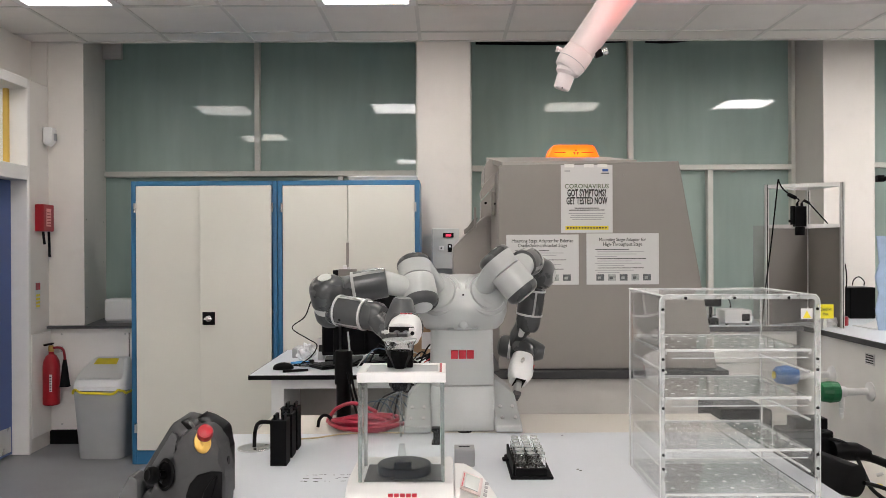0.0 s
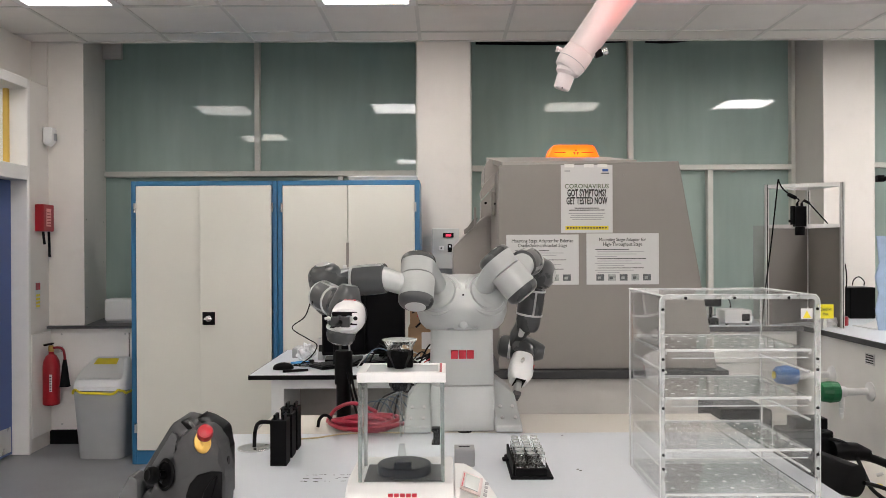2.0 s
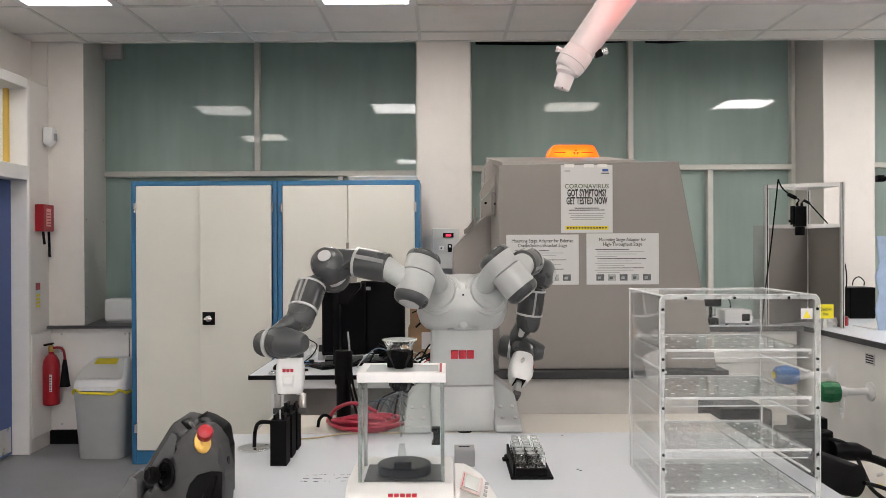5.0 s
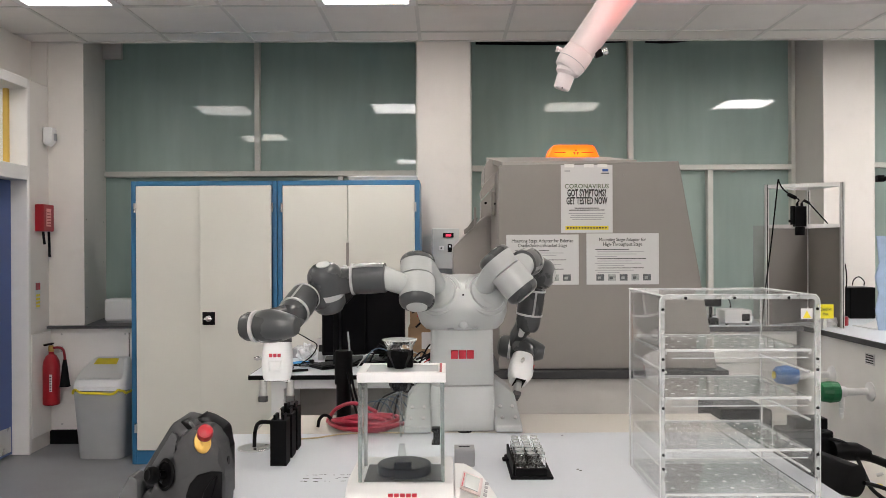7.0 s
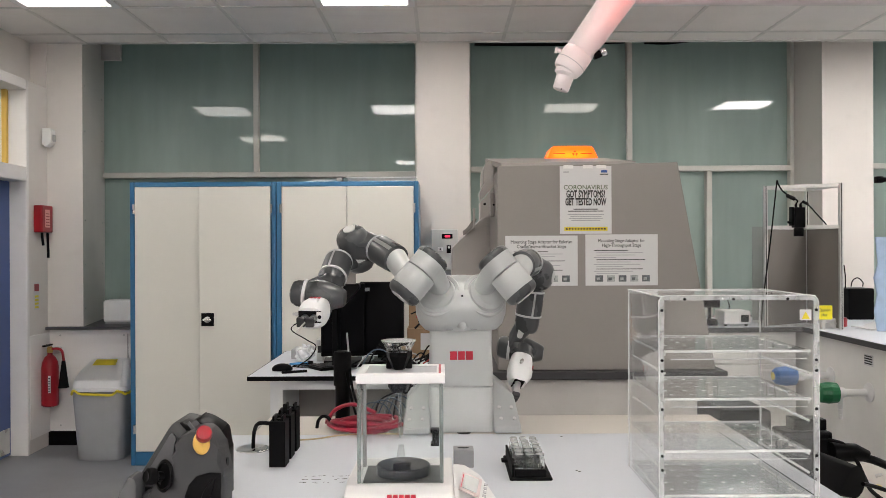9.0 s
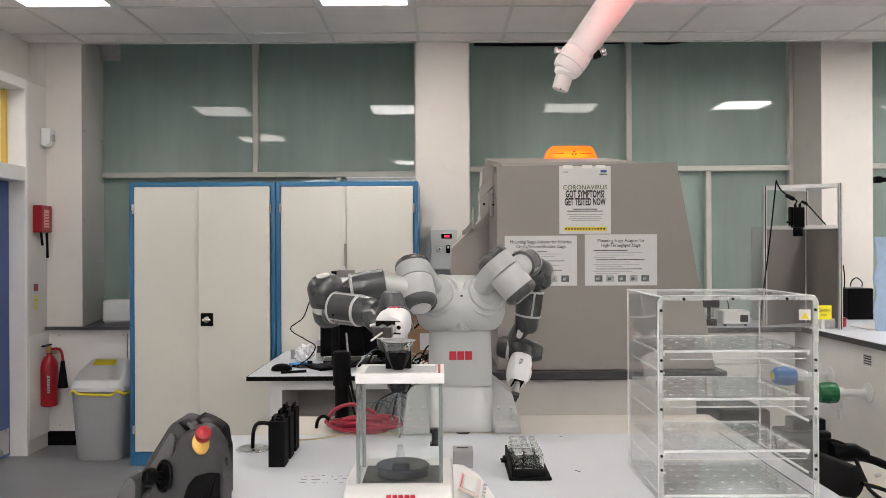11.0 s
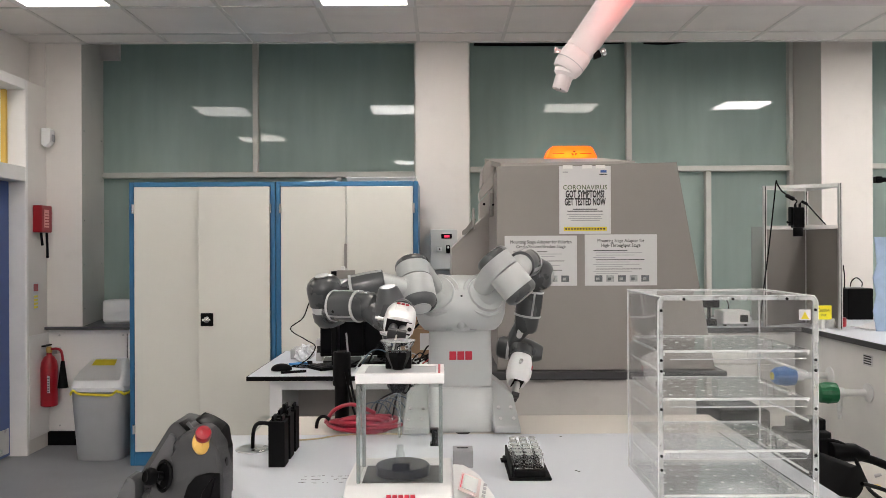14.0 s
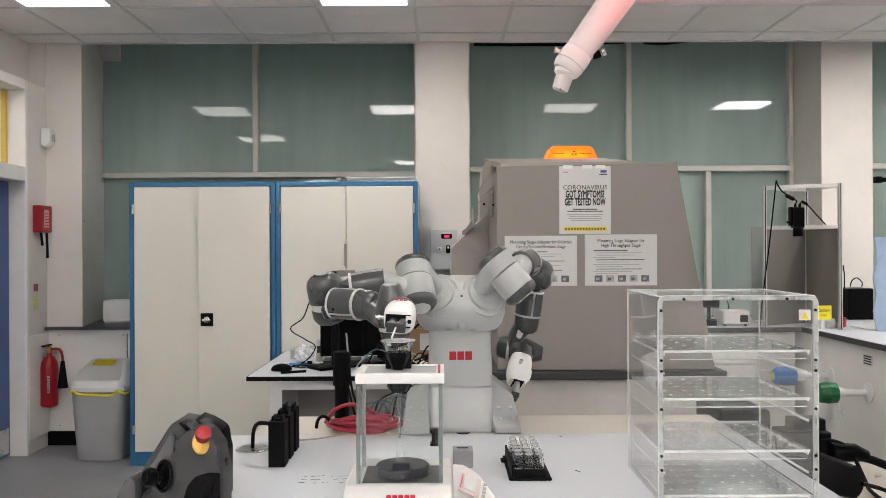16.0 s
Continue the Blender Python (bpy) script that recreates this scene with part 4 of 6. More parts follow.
    part("plastic_bag", bm, mat("thin_plastic", (0.68, 0.70, 0.72), 0.2, vary=0.3, scale=40), j)
    b = thing("blue_clip", "blue plastic cable clip on the desk", "clip")
    part("strip", tube([(-0.86, 4.46, 0.757), (-0.80, 4.50, 0.757), (-0.76, 4.48, 0.757)], 0.0075, 6), mat("bright_blue", (0.05, 0.28, 0.62), 0.4), b)
    part("fork", tube([(-0.84, 4.46, 0.757), (-0.79, 4.45, 0.757)], 0.007, 6), mat("bright_blue_tip", (0.05, 0.28, 0.62), 0.4), b)
    part("plug", box(-0.765, -0.735, 4.48, 4.50, 0.7505, 0.772, 0.003), BLACK, b)
    q = thing("desk_cables", "tangled black cables on the desk", "cable")
    part("cable", tube([(-0.67, 4.56, 1.13), (-0.74, 4.5, 1.12), (-0.78, 4.46, 1.02), (-0.845, 4.42, 0.96), (-0.76, 4.42, 0.90), (-0.71, 4.44, 0.86), (-0.74, 4.42, 0.80), (-0.80, 4.40, 0.757), (-0.78, 4.36, 0.756)], 0.0035, 6), MATT, q, "", True)
    part("cable", tube([(-0.73, 4.4, 0.756), (-0.80, 4.43, 0.757), (-0.83, 4.38, 0.757), (-0.76, 4.35, 0.757), (-0.66, 4.40, 0.757), (-0.70, 4.46, 0.757), (-0.79, 4.47, 0.758)], 0.0035, 6), MATT, q, "", True)
    part("cable", tube([(-0.14, 4.62, 0.98), (-0.06, 4.6, 1.0), (-0.005, 4.58, 0.93), (-0.02, 4.56, 0.84), (-0.10, 4.54, 0.762)], 0.008, 6), MATT, q, "", True)
    part("cable", tube([(-0.16, 4.62, 0.94), (-0.09, 4.6, 0.99), (-0.04, 4.6, 0.9), (-0.07, 4.58, 0.80), (-0.16, 4.56, 0.76)], 0.006, 6), MATT, q, "", True)


def desk_tangle():
    t = thing("cable_tangle", "tangle of thin dark and grey cables between keyboard and monitors", "cable")
    for k in range(9):
        x, y = -0.52 + 0.055 * k, 4.22 + 0.03 * (k % 3)
        z = 0.757 + 0.004 * (k % 2)
        h = random.uniform(0.02, 0.13)
        part("cable", tube([(x, y, z), (x + 0.03, y + 0.04, z + h * 0.6), (x + 0.07, y + 0.10, z + h), (x + 0.09 + random.uniform(-0.04, 0.04), y + 0.18, z + h * 0.5), (x + 0.05, y + 0.26, z)], random.choice((0.0025, 0.0035, 0.0045)), 6), GREYP if k % 4 == 1 else MATT, t, "", True)
    for k in range(4):
        x = -0.08 + 0.03 * k
        part("cable", tube([(x - 0.1, 4.55, 1.03 - 0.02 * k), (x - 0.03, 4.52, 1.05), (x + 0.04, 4.50, 0.99), (x + 0.06, 4.50, 0.90), (x, 4.48, 0.80), (x - 0.06, 4.46, 0.757)], 0.004, 6), REDW if k == 1 else MATT, t, "", True)
    part("lamp_arm", tube([(-0.34, 4.28, 0.90), (-0.27, 4.27, 0.86), (-0.17, 4.26, 0.79), (-0.13, 4.26, 0.765)], 0.016, 8), BLACK, t, "black flat bracket", True)


REDW = mat("red_wire", (0.35, 0.02, 0.02), 0.4)
SCREEN = mat("dark_screen", (0.002, 0.002, 0.003), 0.25, bump=0, spec=0.08)
KEYCAP = mat("keycaps", (0.018, 0.018, 0.02), 0.5)
CARD = mat("cardboard", (0.30, 0.19, 0.11), 0.8, vary=0.1)
desk()
desk_tangle()

# ---- the robot's table and what stands on it ----
def sheet(name, tint=(0.94, 0.96, 0.95), haze=0.0):
    """A thin clear sheet: light passes straight through, gloss grows at grazing angles."""
    m = bpy.data.materials.new(name)
    m.use_nodes = True
    nt = m.node_tree
    nt.nodes.clear()
    out = nt.nodes.new("ShaderNodeOutputMaterial")
    tr = nt.nodes.new("ShaderNodeBsdfTransparent")
    tr.inputs["Color"].default_value = (*tint, 1)
    gl = nt.nodes.new("ShaderNodeBsdfGlossy")
    gl.inputs["Roughness"].default_value = 0.03
    lw = nt.nodes.new("ShaderNodeLayerWeight")
    lw.inputs["Blend"].default_value = 0.5
    pw = nt.nodes.new("ShaderNodeMath")
    pw.operation = "POWER"
    pw.inputs[1].default_value = 4.0
    nt.links.new(lw.outputs["Facing"], pw.inputs[0])
    fr = nt.nodes.new("ShaderNodeMath")
    fr.operation = "MULTIPLY_ADD"
    fr.inputs[1].default_value, fr.inputs[2].default_value = 0.75, 0.022
    nt.links.new(pw.outputs[0], fr.inputs[0])
    mx = nt.nodes.new("ShaderNodeMixShader")
    nt.links.new(fr.outputs[0], mx.inputs[0])
    nt.links.new(tr.outputs[0], mx.inputs[1])
    nt.links.new(gl.outputs[0], mx.inputs[2])
    last = mx
    # haze mixes in diffuse white, which brightens sheets, edges and lips
    if haze:
        df = nt.nodes.new("ShaderNodeBsdfDiffuse")
        df.inputs["Color"].default_value = (0.85, 0.87, 0.87, 1)
        ns = nt.nodes.new("ShaderNodeTexNoise")
        ns.inputs["Scale"].default_value = 14
        ns.inputs["Detail"].default_value = 6
        mr = nt.nodes.new("ShaderNodeMapRange")
        mr.inputs["From Min"].default_value, mr.inputs["From Max"].default_value = 0.3, 0.8
        mr.inputs["To Min"].default_value, mr.inputs["To Max"].default_value = haze * 0.5, haze * 1.5
        nt.links.new(ns.outputs["Fac"], mr.inputs["Value"])
        m2 = nt.nodes.new("ShaderNodeMixShader")
        nt.links.new(mr.outputs["Result"], m2.inputs[0])
        nt.links.new(mx.outputs[0], m2.inputs[1])
        nt.links.new(df.outputs[0], m2.inputs[2])
        last = m2
    nt.links.new(last.outputs[0], out.inputs["Surface"])
    return m


# a little white haze lightens the view through the acrylic
CLEAR = sheet("acrylic_sheet", (0.990, 0.992, 0.991), 0.05)
PANEG = sheet("shield_glass", (0.965, 0.98, 0.975), 0.002)
VIAL = clear("vial_glass", (0.97, 0.98, 0.98), 0.01, 1.48)
VIALB = sheet("thin_vial_glass", (0.90, 0.91, 0.91), 0.07)
FUNNEL = clear("funnel_glass", (0.97, 0.975, 0.975), 0.02, 1.47)
# diffuse white stands in for the glow of edge-lit acrylic
EDGE = sheet("whitened_acrylic_edge", (0.90, 0.91, 0.91), 0.66)
# diffuse white painted in for the sparkle on glass lips
GLIP = sheet("whitened_glass_lip", (0.85, 0.86, 0.86), 0.36)
# front frame whitened too, to match its lit look
FRONTA = sheet("acrylic_front", (0.94, 0.95, 0.95), 0.33)
GEDGE = sheet("glass_edge", (0.55, 0.64, 0.61), 0.16)
SMOKE = mat("smoked_plastic", (0.005, 0.0065, 0.013), 0.3, vary=0.1, spec=0.12)

ZT = 0.853


def robot_table():
    t = thing("work_table", "white laminate work table carrying the robot and instruments", "table")
    part("tabletop", box(-0.70, 0.885, 0.95, 2.36, 0.82, ZT, 0.003), TABLE, t, "white laminate top")
    part("rear_top", box(-0.57, 0.885, 2.3625, 2.625, 0.82, ZT - 0.001, 0.003), TABLEC, t, "cream rear strip of the top")
    for x in (-0.64, 0.78):
        for y in (1.0, 2.24):
            part("leg", box(x, x + 0.06, y, y + 0.06, 0, 0.8195, 0.004), ALU, t)
    part("apron", box(-0.58, 0.78, 2.27, 2.29, 0.70, 0.8195), LIDG, t)
    part("edge_joint", box(0.825, 0.829, 1.3, 2.36, ZT + 0.0002, ZT + 0.0008), MATT, t, "dark joint in the top")
    part("cable_hole", lathe([(0.021, ZT + 0.0002), (0.021, ZT + 0.0010), (0, ZT + 0.0010)], 24, Matrix.Translation((0.063, 2.375, 0)) @ Matrix.Diagonal((1, 1, 1, 1))), MATT, t)
    part("grommet", lathe([(0.034, ZT), (0.046, ZT), (0.046, ZT + 0.003), (0.040, ZT + 0.005), (0.034, ZT + 0.003)], 32, Matrix.Translation((-0.525, 2.19, 0))), STEEL, t, "metal cable grommet", True)
    part("grommet_plate", lathe([(0.034, ZT + 0.0003), (0.034, ZT + 0.0014), (0, ZT + 0.0014)], 32, Matrix.Translation((-0.525, 2.19, 0))), TABLEC, t)
    for k in range(26):
        row = k % 3
        x, y = -0.345 + 0.115 * random.random(), 1.93 - 0.028 * row + random.uniform(-0.004, 0.004)
        w = random.uniform(0.002, 0.012)
        part("scribble", box(x, x + w, y, y + random.uniform(0.0008, 0.002), ZT + 0.0002, ZT + 0.0007), INK, t)
    for x, y in ((0.33, 1.965), (0.335, 1.955), (0.345, 2.32), (0.73, 2.0)):
        part("scratch", box(x, x + 0.006, y, y + 0.004, ZT + 0.0002, ZT + 0.0008), INK, t)


robot_table()


def acrylic_rack():
    t = thing("acrylic_rack", "clear acrylic rack with perforated sliding shelves, open at the front", "rack")
    x0, x1, y0, y1, z1 = 0.469, 0.80, 1.70, 1.99, 1.300
    w = 0.006
    part("side_wall", box(x0, x0 + w, y0, y1, ZT + 0.002, z1, 0.001, 1), CLEAR, t)
    part("side_wall", box(x1 - w, x1, y0, y1, ZT + 0.002, z1, 0.001, 1), CLEAR, t)
    part("back_wall", box(x0 + w, x1 - w, y1 - w, y1, ZT + 0.002, z1 - w, 0.001, 1), CLEAR, t)
    part("top_plate", box(x0 + w, x1 - w, y0, y1, z1 - w, z1, 0.001, 1), CLEAR, t)
    part("base_plate", box(x0 + w, x1 - w, y0, y1 - w, ZT + 0.002, ZT + 0.008, 0.001, 1), CLEAR, t)
    for x in (x0, x1):
        part("rear_edge", box(x - 0.001, x + 0.003, y1 + 0.0004, y1 + 0.004, ZT + 0.002, z1, 0.001, 1), EDGE, t, "acrylic edge whitened to look lit")
        part("top_edge", box(x - 0.003, x + 0.004, y0, y1, z1 + 0.0004, z1 + 0.003, 0.001, 1), EDGE, t, "acrylic edge whitened to look lit")
    def arch(a, b, top, r):
        pts = [(a, ZT + 0.002)]
        for k in range(7):
            g = math.pi - HALF * k / 6
            pts.append((a + r + r * math.cos(g), top - r + r * math.sin(g)))
        for k in range(7):
            g = HALF - HALF * k / 6
            pts.append((b - r + r * math.cos(g), top - r + r * math.sin(g)))
        return pts + [(b, ZT + 0.002)]
    for nm, g, m, lab in (("front_frame", (-0.0045, 0.0065, 0.003, 0.016, 0.0095), FRONTA, "thick clear acrylic front frame with rounded corners"), ("front_rim", (-0.0055, 0.0075, 0.004, 0.017, 0.0011), EDGE, "acrylic rim whitened to look lit")):
        o = arch(x0 + g[0], x1 + g[1], z1 + g[2], g[3])
        n = arch(x0 + g[0] + g[4], x1 + g[1] - g[4], z1 + g[2] - g[4], max(0.004, g[3] - g[4]))
        dy = (y0 - 0.0062, y0 - 0.0004) if nm == "front_frame" else (y0 - 0.0072, y0 - 0.0002)
        bm = bmesh.new()
        vs = [[bm.verts.new((x, y, z)) for x, z in c] for c in (o, n) for y in dy]
        for p, q in ((0, 1), (3, 2), (2, 0), (1, 3)):
            for k in range(len(o) - 1):
                bm.faces.new((vs[p][k], vs[p][k + 1], vs[q][k + 1], vs[q][k]))
        for k in (0, -1):
            bm.faces.new((vs[0][k], vs[1][k], vs[3][k], vs[2][k]))
        part(nm, bm, m, t, lab)
    part("rear_edge", box(x0 + 0.004, x1 - 0.002, y1 + 0.0006, y1 + 0.004, z1 - 0.006, z1 + 0.002, 0.001, 1), EDGE, t, "acrylic edge whitened to look lit")
    for x in (x0 + 0.001, x1 + 0.001):
        for z in (1.272, 1.165, 1.142, 1.06, 0.96, 0.93):
            part("screw", lathe([(0.0032, 0), (0.0032, 0.0022), (0, 0.0022)], 10, turn((x, y0 - 0.0062, z), (0, -1, 0))), MATT, t)
    for x in (x0 + 0.05, x0 + 0.155, x1 - 0.06):
        part("screw", lathe([(0.0032, 0), (0.0032, 0.0022), (0, 0.0022)], 10, turn((x, y0 - 0.0060, z1 - 0.004), (0, -1, 0))), MATT, t)
    for n, z in enumerate((1.183, 1.080, 0.968, 0.872)):
        s = part("shelf", box(x0 + 0.008, x1 - 0.008, y0 + 0.004, y1 - 0.010, z - 0.0025, z + 0.0025, 0.001, 1), CLEAR, t, "perforated clear acrylic shelf")
        part("shelf_edge", box(x0 + 0.008, x1 - 0.008, y0 - 0.0008, y0 + 0.0036, z - 0.0028, z + 0.0028, 0.001, 1), EDGE, s, "front edge whitened to look lit")
        part("shelf_edge", box(x0 + 0.008, x1 - 0.008, y1 - 0.0096, y1 - 0.0068, z - 0.003, z + 0.0035, 0.001, 1), EDGE, s, "rear edge whitened to look lit")
        part("front_lip", box(x0 + 0.022, x1 - 0.016, y0 - 0.0002, y0 + 0.0026, z - 0.0155, z - 0.0032, 0.0008, 1), CLEAR, s, "clear lower lip")
        part("lip_edge", box(x0 + 0.022, x1 - 0.016, y0 - 0.0006, y0 + 0.003, z - 0.0178, z - 0.0157, 0.0008, 1), EDGE, s, "lip edge whitened to look lit")
        # flat white discs imitate light caught in the drilled holes
        bm = bmesh.new()
        for i in range(7):
            for j in range(5):
                lathe([(0.0046, z + 0.0026), (0.0046, z + 0.0030), (0.0, z + 0.0030)], 8, Matrix.Translation((x0 + 0.035 + 0.0435 * i, y0 + 0.04 + 0.050 * j, 0)), bm)
        tagged(part("hole_rim", bm, EDGE, s, "white discs for the lit rims of drilled holes"), kind="stuff")
        for x in (x0 + 0.0085, x1 - 0.0125):
            part("runner", box(x, x + 0.004, y0 + 0.004, y1 - 0.01, z - 0.0095, z - 0.003, 0.001, 1), EDGE, t, "acrylic runner strip")
            part("runner", box(x, x + 0.004, y0 + 0.004, y1 - 0.01, z - 0.050, z - 0.045, 0.001, 1), EDGE, t, "acrylic runner strip")
    part("hazard_label", box(0.765, 0.790, 1.6915, 1.6922, 1.250, 1.273), PAPER, t, "small white hazard label")
    part("hazard_triangle", hull([[Vector((x, y, z)) for x, z in ((0.769, 1.253), (0.786, 1.253), (0.7775, 1.269))] for y in (1.6905, 1.6912)]), YELLOW, t, "yellow hazard triangle")
    return t


acrylic_rack()


def balance():
    t = thing("analytical_balance", "white analytical balance with a glass draft shield and display", "balance")
    x0, x1, y0, y1 = -0.186, 0.005, 1.69, 1.83
    bm = bmesh.new()
    prof = [(1.93, ZT + 0.004), (1.93, 0.898), (1.72, 0.904), (1.685, 0.9035), (1.655, 0.893), (1.63, 0.872), (1.62, ZT + 0.004)]
    a = [bm.verts.new((x0 - 0.022, y, z)) for y, z in prof]
    b = [bm.verts.new((0.022, y, z)) for y, z in prof]
    bm.faces.new(a)
    bm.faces.new(b[::-1])
    for k in range(len(a)):
        bm.faces.new((a[k], b[k], b[(k + 1) % len(a)], a[(k + 1) % len(a)]))
    bmesh.ops.bevel(bm, geom=list(bm.edges), offset=0.006, segments=3, profile=0.5, affect="EDGES")
    part("base", bm, WHITE, t, "white moulded base", True)
    for x in (x0, 0.0):
        part("foot", lathe([(0.015, ZT), (0.015, ZT + 0.005), (0, ZT + 0.005)], 16, Matrix.Translation((x, 1.7, 0))), MATT, t)
    bm = bmesh.new()
    out = [(0.0225, 1.80, 0.918), (0.050, 1.80, 0.916), (0.085, 1.76, 0.902), (0.112, 1.68, 0.880), (0.120, 1.60, 0.862), (0.0225, 1.58, 0.866)]
    hull([[Vector(p) for p in out], [Vector((x, y, ZT + 0.002)) for x, y, z in out]], bm)
    bmesh.ops.bevel(bm, geom=list(bm.edges), offset=0.004, segments=2, profile=0.5, affect="EDGES")
    con = part("console", bm, WHITE, t, "sloping white display console", True)
    tilt = pose(0.062, 1.70, 0.8985, 9, 21, -4)
    for nm, bb, mm in (("display_border", box(-0.026, 0.02, -0.045, 0.038, 0.000, 0.0022), mat("pale_pink_border", (0.62, 0.50, 0.50), 0.4)), ("display", box(-0.019, 0.013, -0.034, 0.03, 0.0024, 0.0036), LCD), ("red_line", box(-0.0235, -0.0215, -0.034, 0.03, 0.0024, 0.003), LOGO)):
        o = part(nm, bb, mm, con)
        o.matrix_basis = tilt
    for k in range(4):
        o = part("key", box(0.026, 0.034, -0.036 + 0.018 * k, -0.024 + 0.018 * k, 0.0003, 0.0018, 0.0006, 1), GREYP, con)
        o.matrix_basis = tilt
    bm = bmesh.new()
    for aa in ((x0, x1, y0, y0 + 0.016), (x0, x1, y1 - 0.012, y1), (x0, x0 + 0.018, y0 + 0.016, y1 - 0.012), (x1 - 0.018, x1, y0 + 0.016, y1 - 0.012)):
        box(*aa, 1.118, 1.140, 0.0015, 1, bm=bm)
    part("top_frame", bm, WHITE, t, "white top frame")
    part("top_pane", box(x0 + 0.018, x1 - 0.018, y0 + 0.016, y1 - 0.012, 1.128, 1.1375), GREYP, t, "grey sliding top pane")
    part("red_strip", box(x1 - 0.0135, x1 - 0.0085, y0 + 0.004, y1 - 0.012, 1.1403, 1.1412), LOGO, t, "red printed strip")
    for xx, yy in ((x0 + 0.002, y0 + 0.002), (x0 + 0.002, y1 - 0.012), (x1 - 0.012, y0 + 0.002), (x1 - 0.012, y1 - 0.012)):
        part("post", box(xx, xx + 0.008, yy, yy + 0.010, 0.9045, 1.1178, 0.001, 1), GEDGE if yy < y0 + 0.01 else ALUG, t, "greenish glass edge post" if yy < y0 + 0.01 else "grey metal rear post")
    part("front_pane", box(x0 + 0.012, x1 - 0.012, y0 + 0.002, y0 + 0.005, 0.9045, 1.1175), PANEG, t, "clear glass pane")
    part("side_pane", box(x0 + 0.003, x0 + 0.006, y0 + 0.013, y1 - 0.013, 0.9045, 1.1175), PANEG, t, "clear glass pane")
    part("side_pane", box(x1 - 0.006, x1 - 0.003, y0 + 0.013, y1 - 0.013, 0.9045, 1.1175), PANEG, t, "clear glass pane")
    part("chamber_floor", box(x0 + 0.014, x1 - 0.008, y0 + 0.008, y1 - 0.004, 0.9045, 0.9065), GREYP2, t, "dark grey chamber floor")
    part("pane_handle", prism([(-0.027, 1.008), (-0.008, 1.008), (-0.008, 0.972), (-0.027, 0.972), (-0.027, 0.977), (-0.022, 0.977), (-0.022, 1.001), (-0.027, 1.001)], 1.74, 1.765, 0.001), BLACK, t, "black bracket-shaped pane handle")
    part("turntable", lathe([(0.055, 0.907), (0.060, 0.909), (0.060, 0.926), (0.057, 0.929), (0.02, 0.929), (0, 0.929)], 36, Matrix.Translation((-0.088, 1.758, 0))), SMOKE, t, "black weighing turntable", True)
    part("turntable_block", box(-0.108, -0.07, 1.70, 1.715, 0.929, 0.945, 0.002), SMOKE, t)
    for k in range(5):
        part("logo_bar", box(-0.117 + 0.0125 * k, -0.107 + 0.0125 * k, 1.6475, 1.652, 0.886, 0.8935, 0.0005, 1), LOGO, t, "red printed mark")
    v = thing("sample_vial", "small clear glass vial standing on the balance turntable", "vial")
    part("glass", lathe([(0.009, 0.9295), (0.0095, 0.931), (0.0095, 0.955), (0.006, 0.961), (0.006, 0.966), (0.0072, 0.967), (0.0072, 0.971)], 20, Matrix.Translation((-0.093, 1.755, 0))), VIALB, v, "", True)
    d = thing("dosing_funnel", "black dosing cup with a clear funnel on the balance", "funnel", pose(-0.0975, 1.765, 0))
    part("cup", lathe([(0.012, 1.1378), (0.014, 1.139), (0.027, 1.168), (0.0275, 1.178), (0.025, 1.178), (0.0, 1.168)], 8), BLACK, d, "black faceted cup")
    part("side_block", box(0.014, 0.029, 0.008, 0.026, 1.1378, 1.178, 0.002), BLACK, d)
    part("side_block", box(-0.029, -0.014, 0.008, 0.026, 1.1378, 1.176, 0.002), BLACK, d)
    part("funnel", lathe([(0.0275, 1.1785), (0.0285, 1.184), (0.034, 1.194), (0.0375, 1.2005), (0.0365, 1.2005), (0.0333, 1.1950), (0.0275, 1.186), (0.0265, 1.1785)], 32), FUNNEL, d, "clear glass funnel", True)
    part("funnel_rim", lathe([(0.0368, 1.2007), (0.0388, 1.2012), (0.0388, 1.2030), (0.0368, 1.2032), (0.0368, 1.2007)], 32), GLIP, d, "", True)
    part("outlet", lathe([(0.025, 1.1175), (0.0245, 1.100), (0.018, 1.089), (0, 1.089)], 8), SMOKE, d, "dark outlet under the lid")
    part("tube", lathe([(0.0040, 1.088), (0.0040, 1.0), (0.0024, 0.985), (0.0017, 0.985), (0.0032, 1.0), (0.0032, 1.088)], 12, Matrix.Translation((0.002, 0, 0))), VIALB, d, "clear dosing tube", True)


LCD = mat("grey_lcd", (0.26, 0.28, 0.28), 0.2)
GREYP2 = mat("dark_grey_metal", (0.075, 0.075, 0.075), 0.5)
balance()


def tool_stand(y, group):
    t = thing("tool_holder", "black upright tool holder block standing on the table", "tool holder", pose(-0.421, y, ZT), group)
    bm = bmesh.new()
    for a in ((-0.0205, 0.0205, -0.026, -0.010), (-0.0205, 0.0205, 0.010, 0.026), (-0.0205, -0.009, -0.0105, 0.0105), (0.009, 0.0205, -0.0105, 0.0105)):
        box(*a, 0, 0.115, bm=bm)
    part("block", bm, MATT, t, "matt black block with a slot")
    bm = bmesh.new()
    for a in ((-0.014, -0.0085, -0.018, 0.018), (0.0085, 0.014, -0.018, 0.018)):
        box(*a, 0.1155, 0.128, 0.001, 1, bm=bm)
    part("collar", bm, BLACK, t, "stepped collar round the slot")
    return t


for k in range(3):
    tool_stand(2.035 + 0.078 * k, "tool holders in a row")
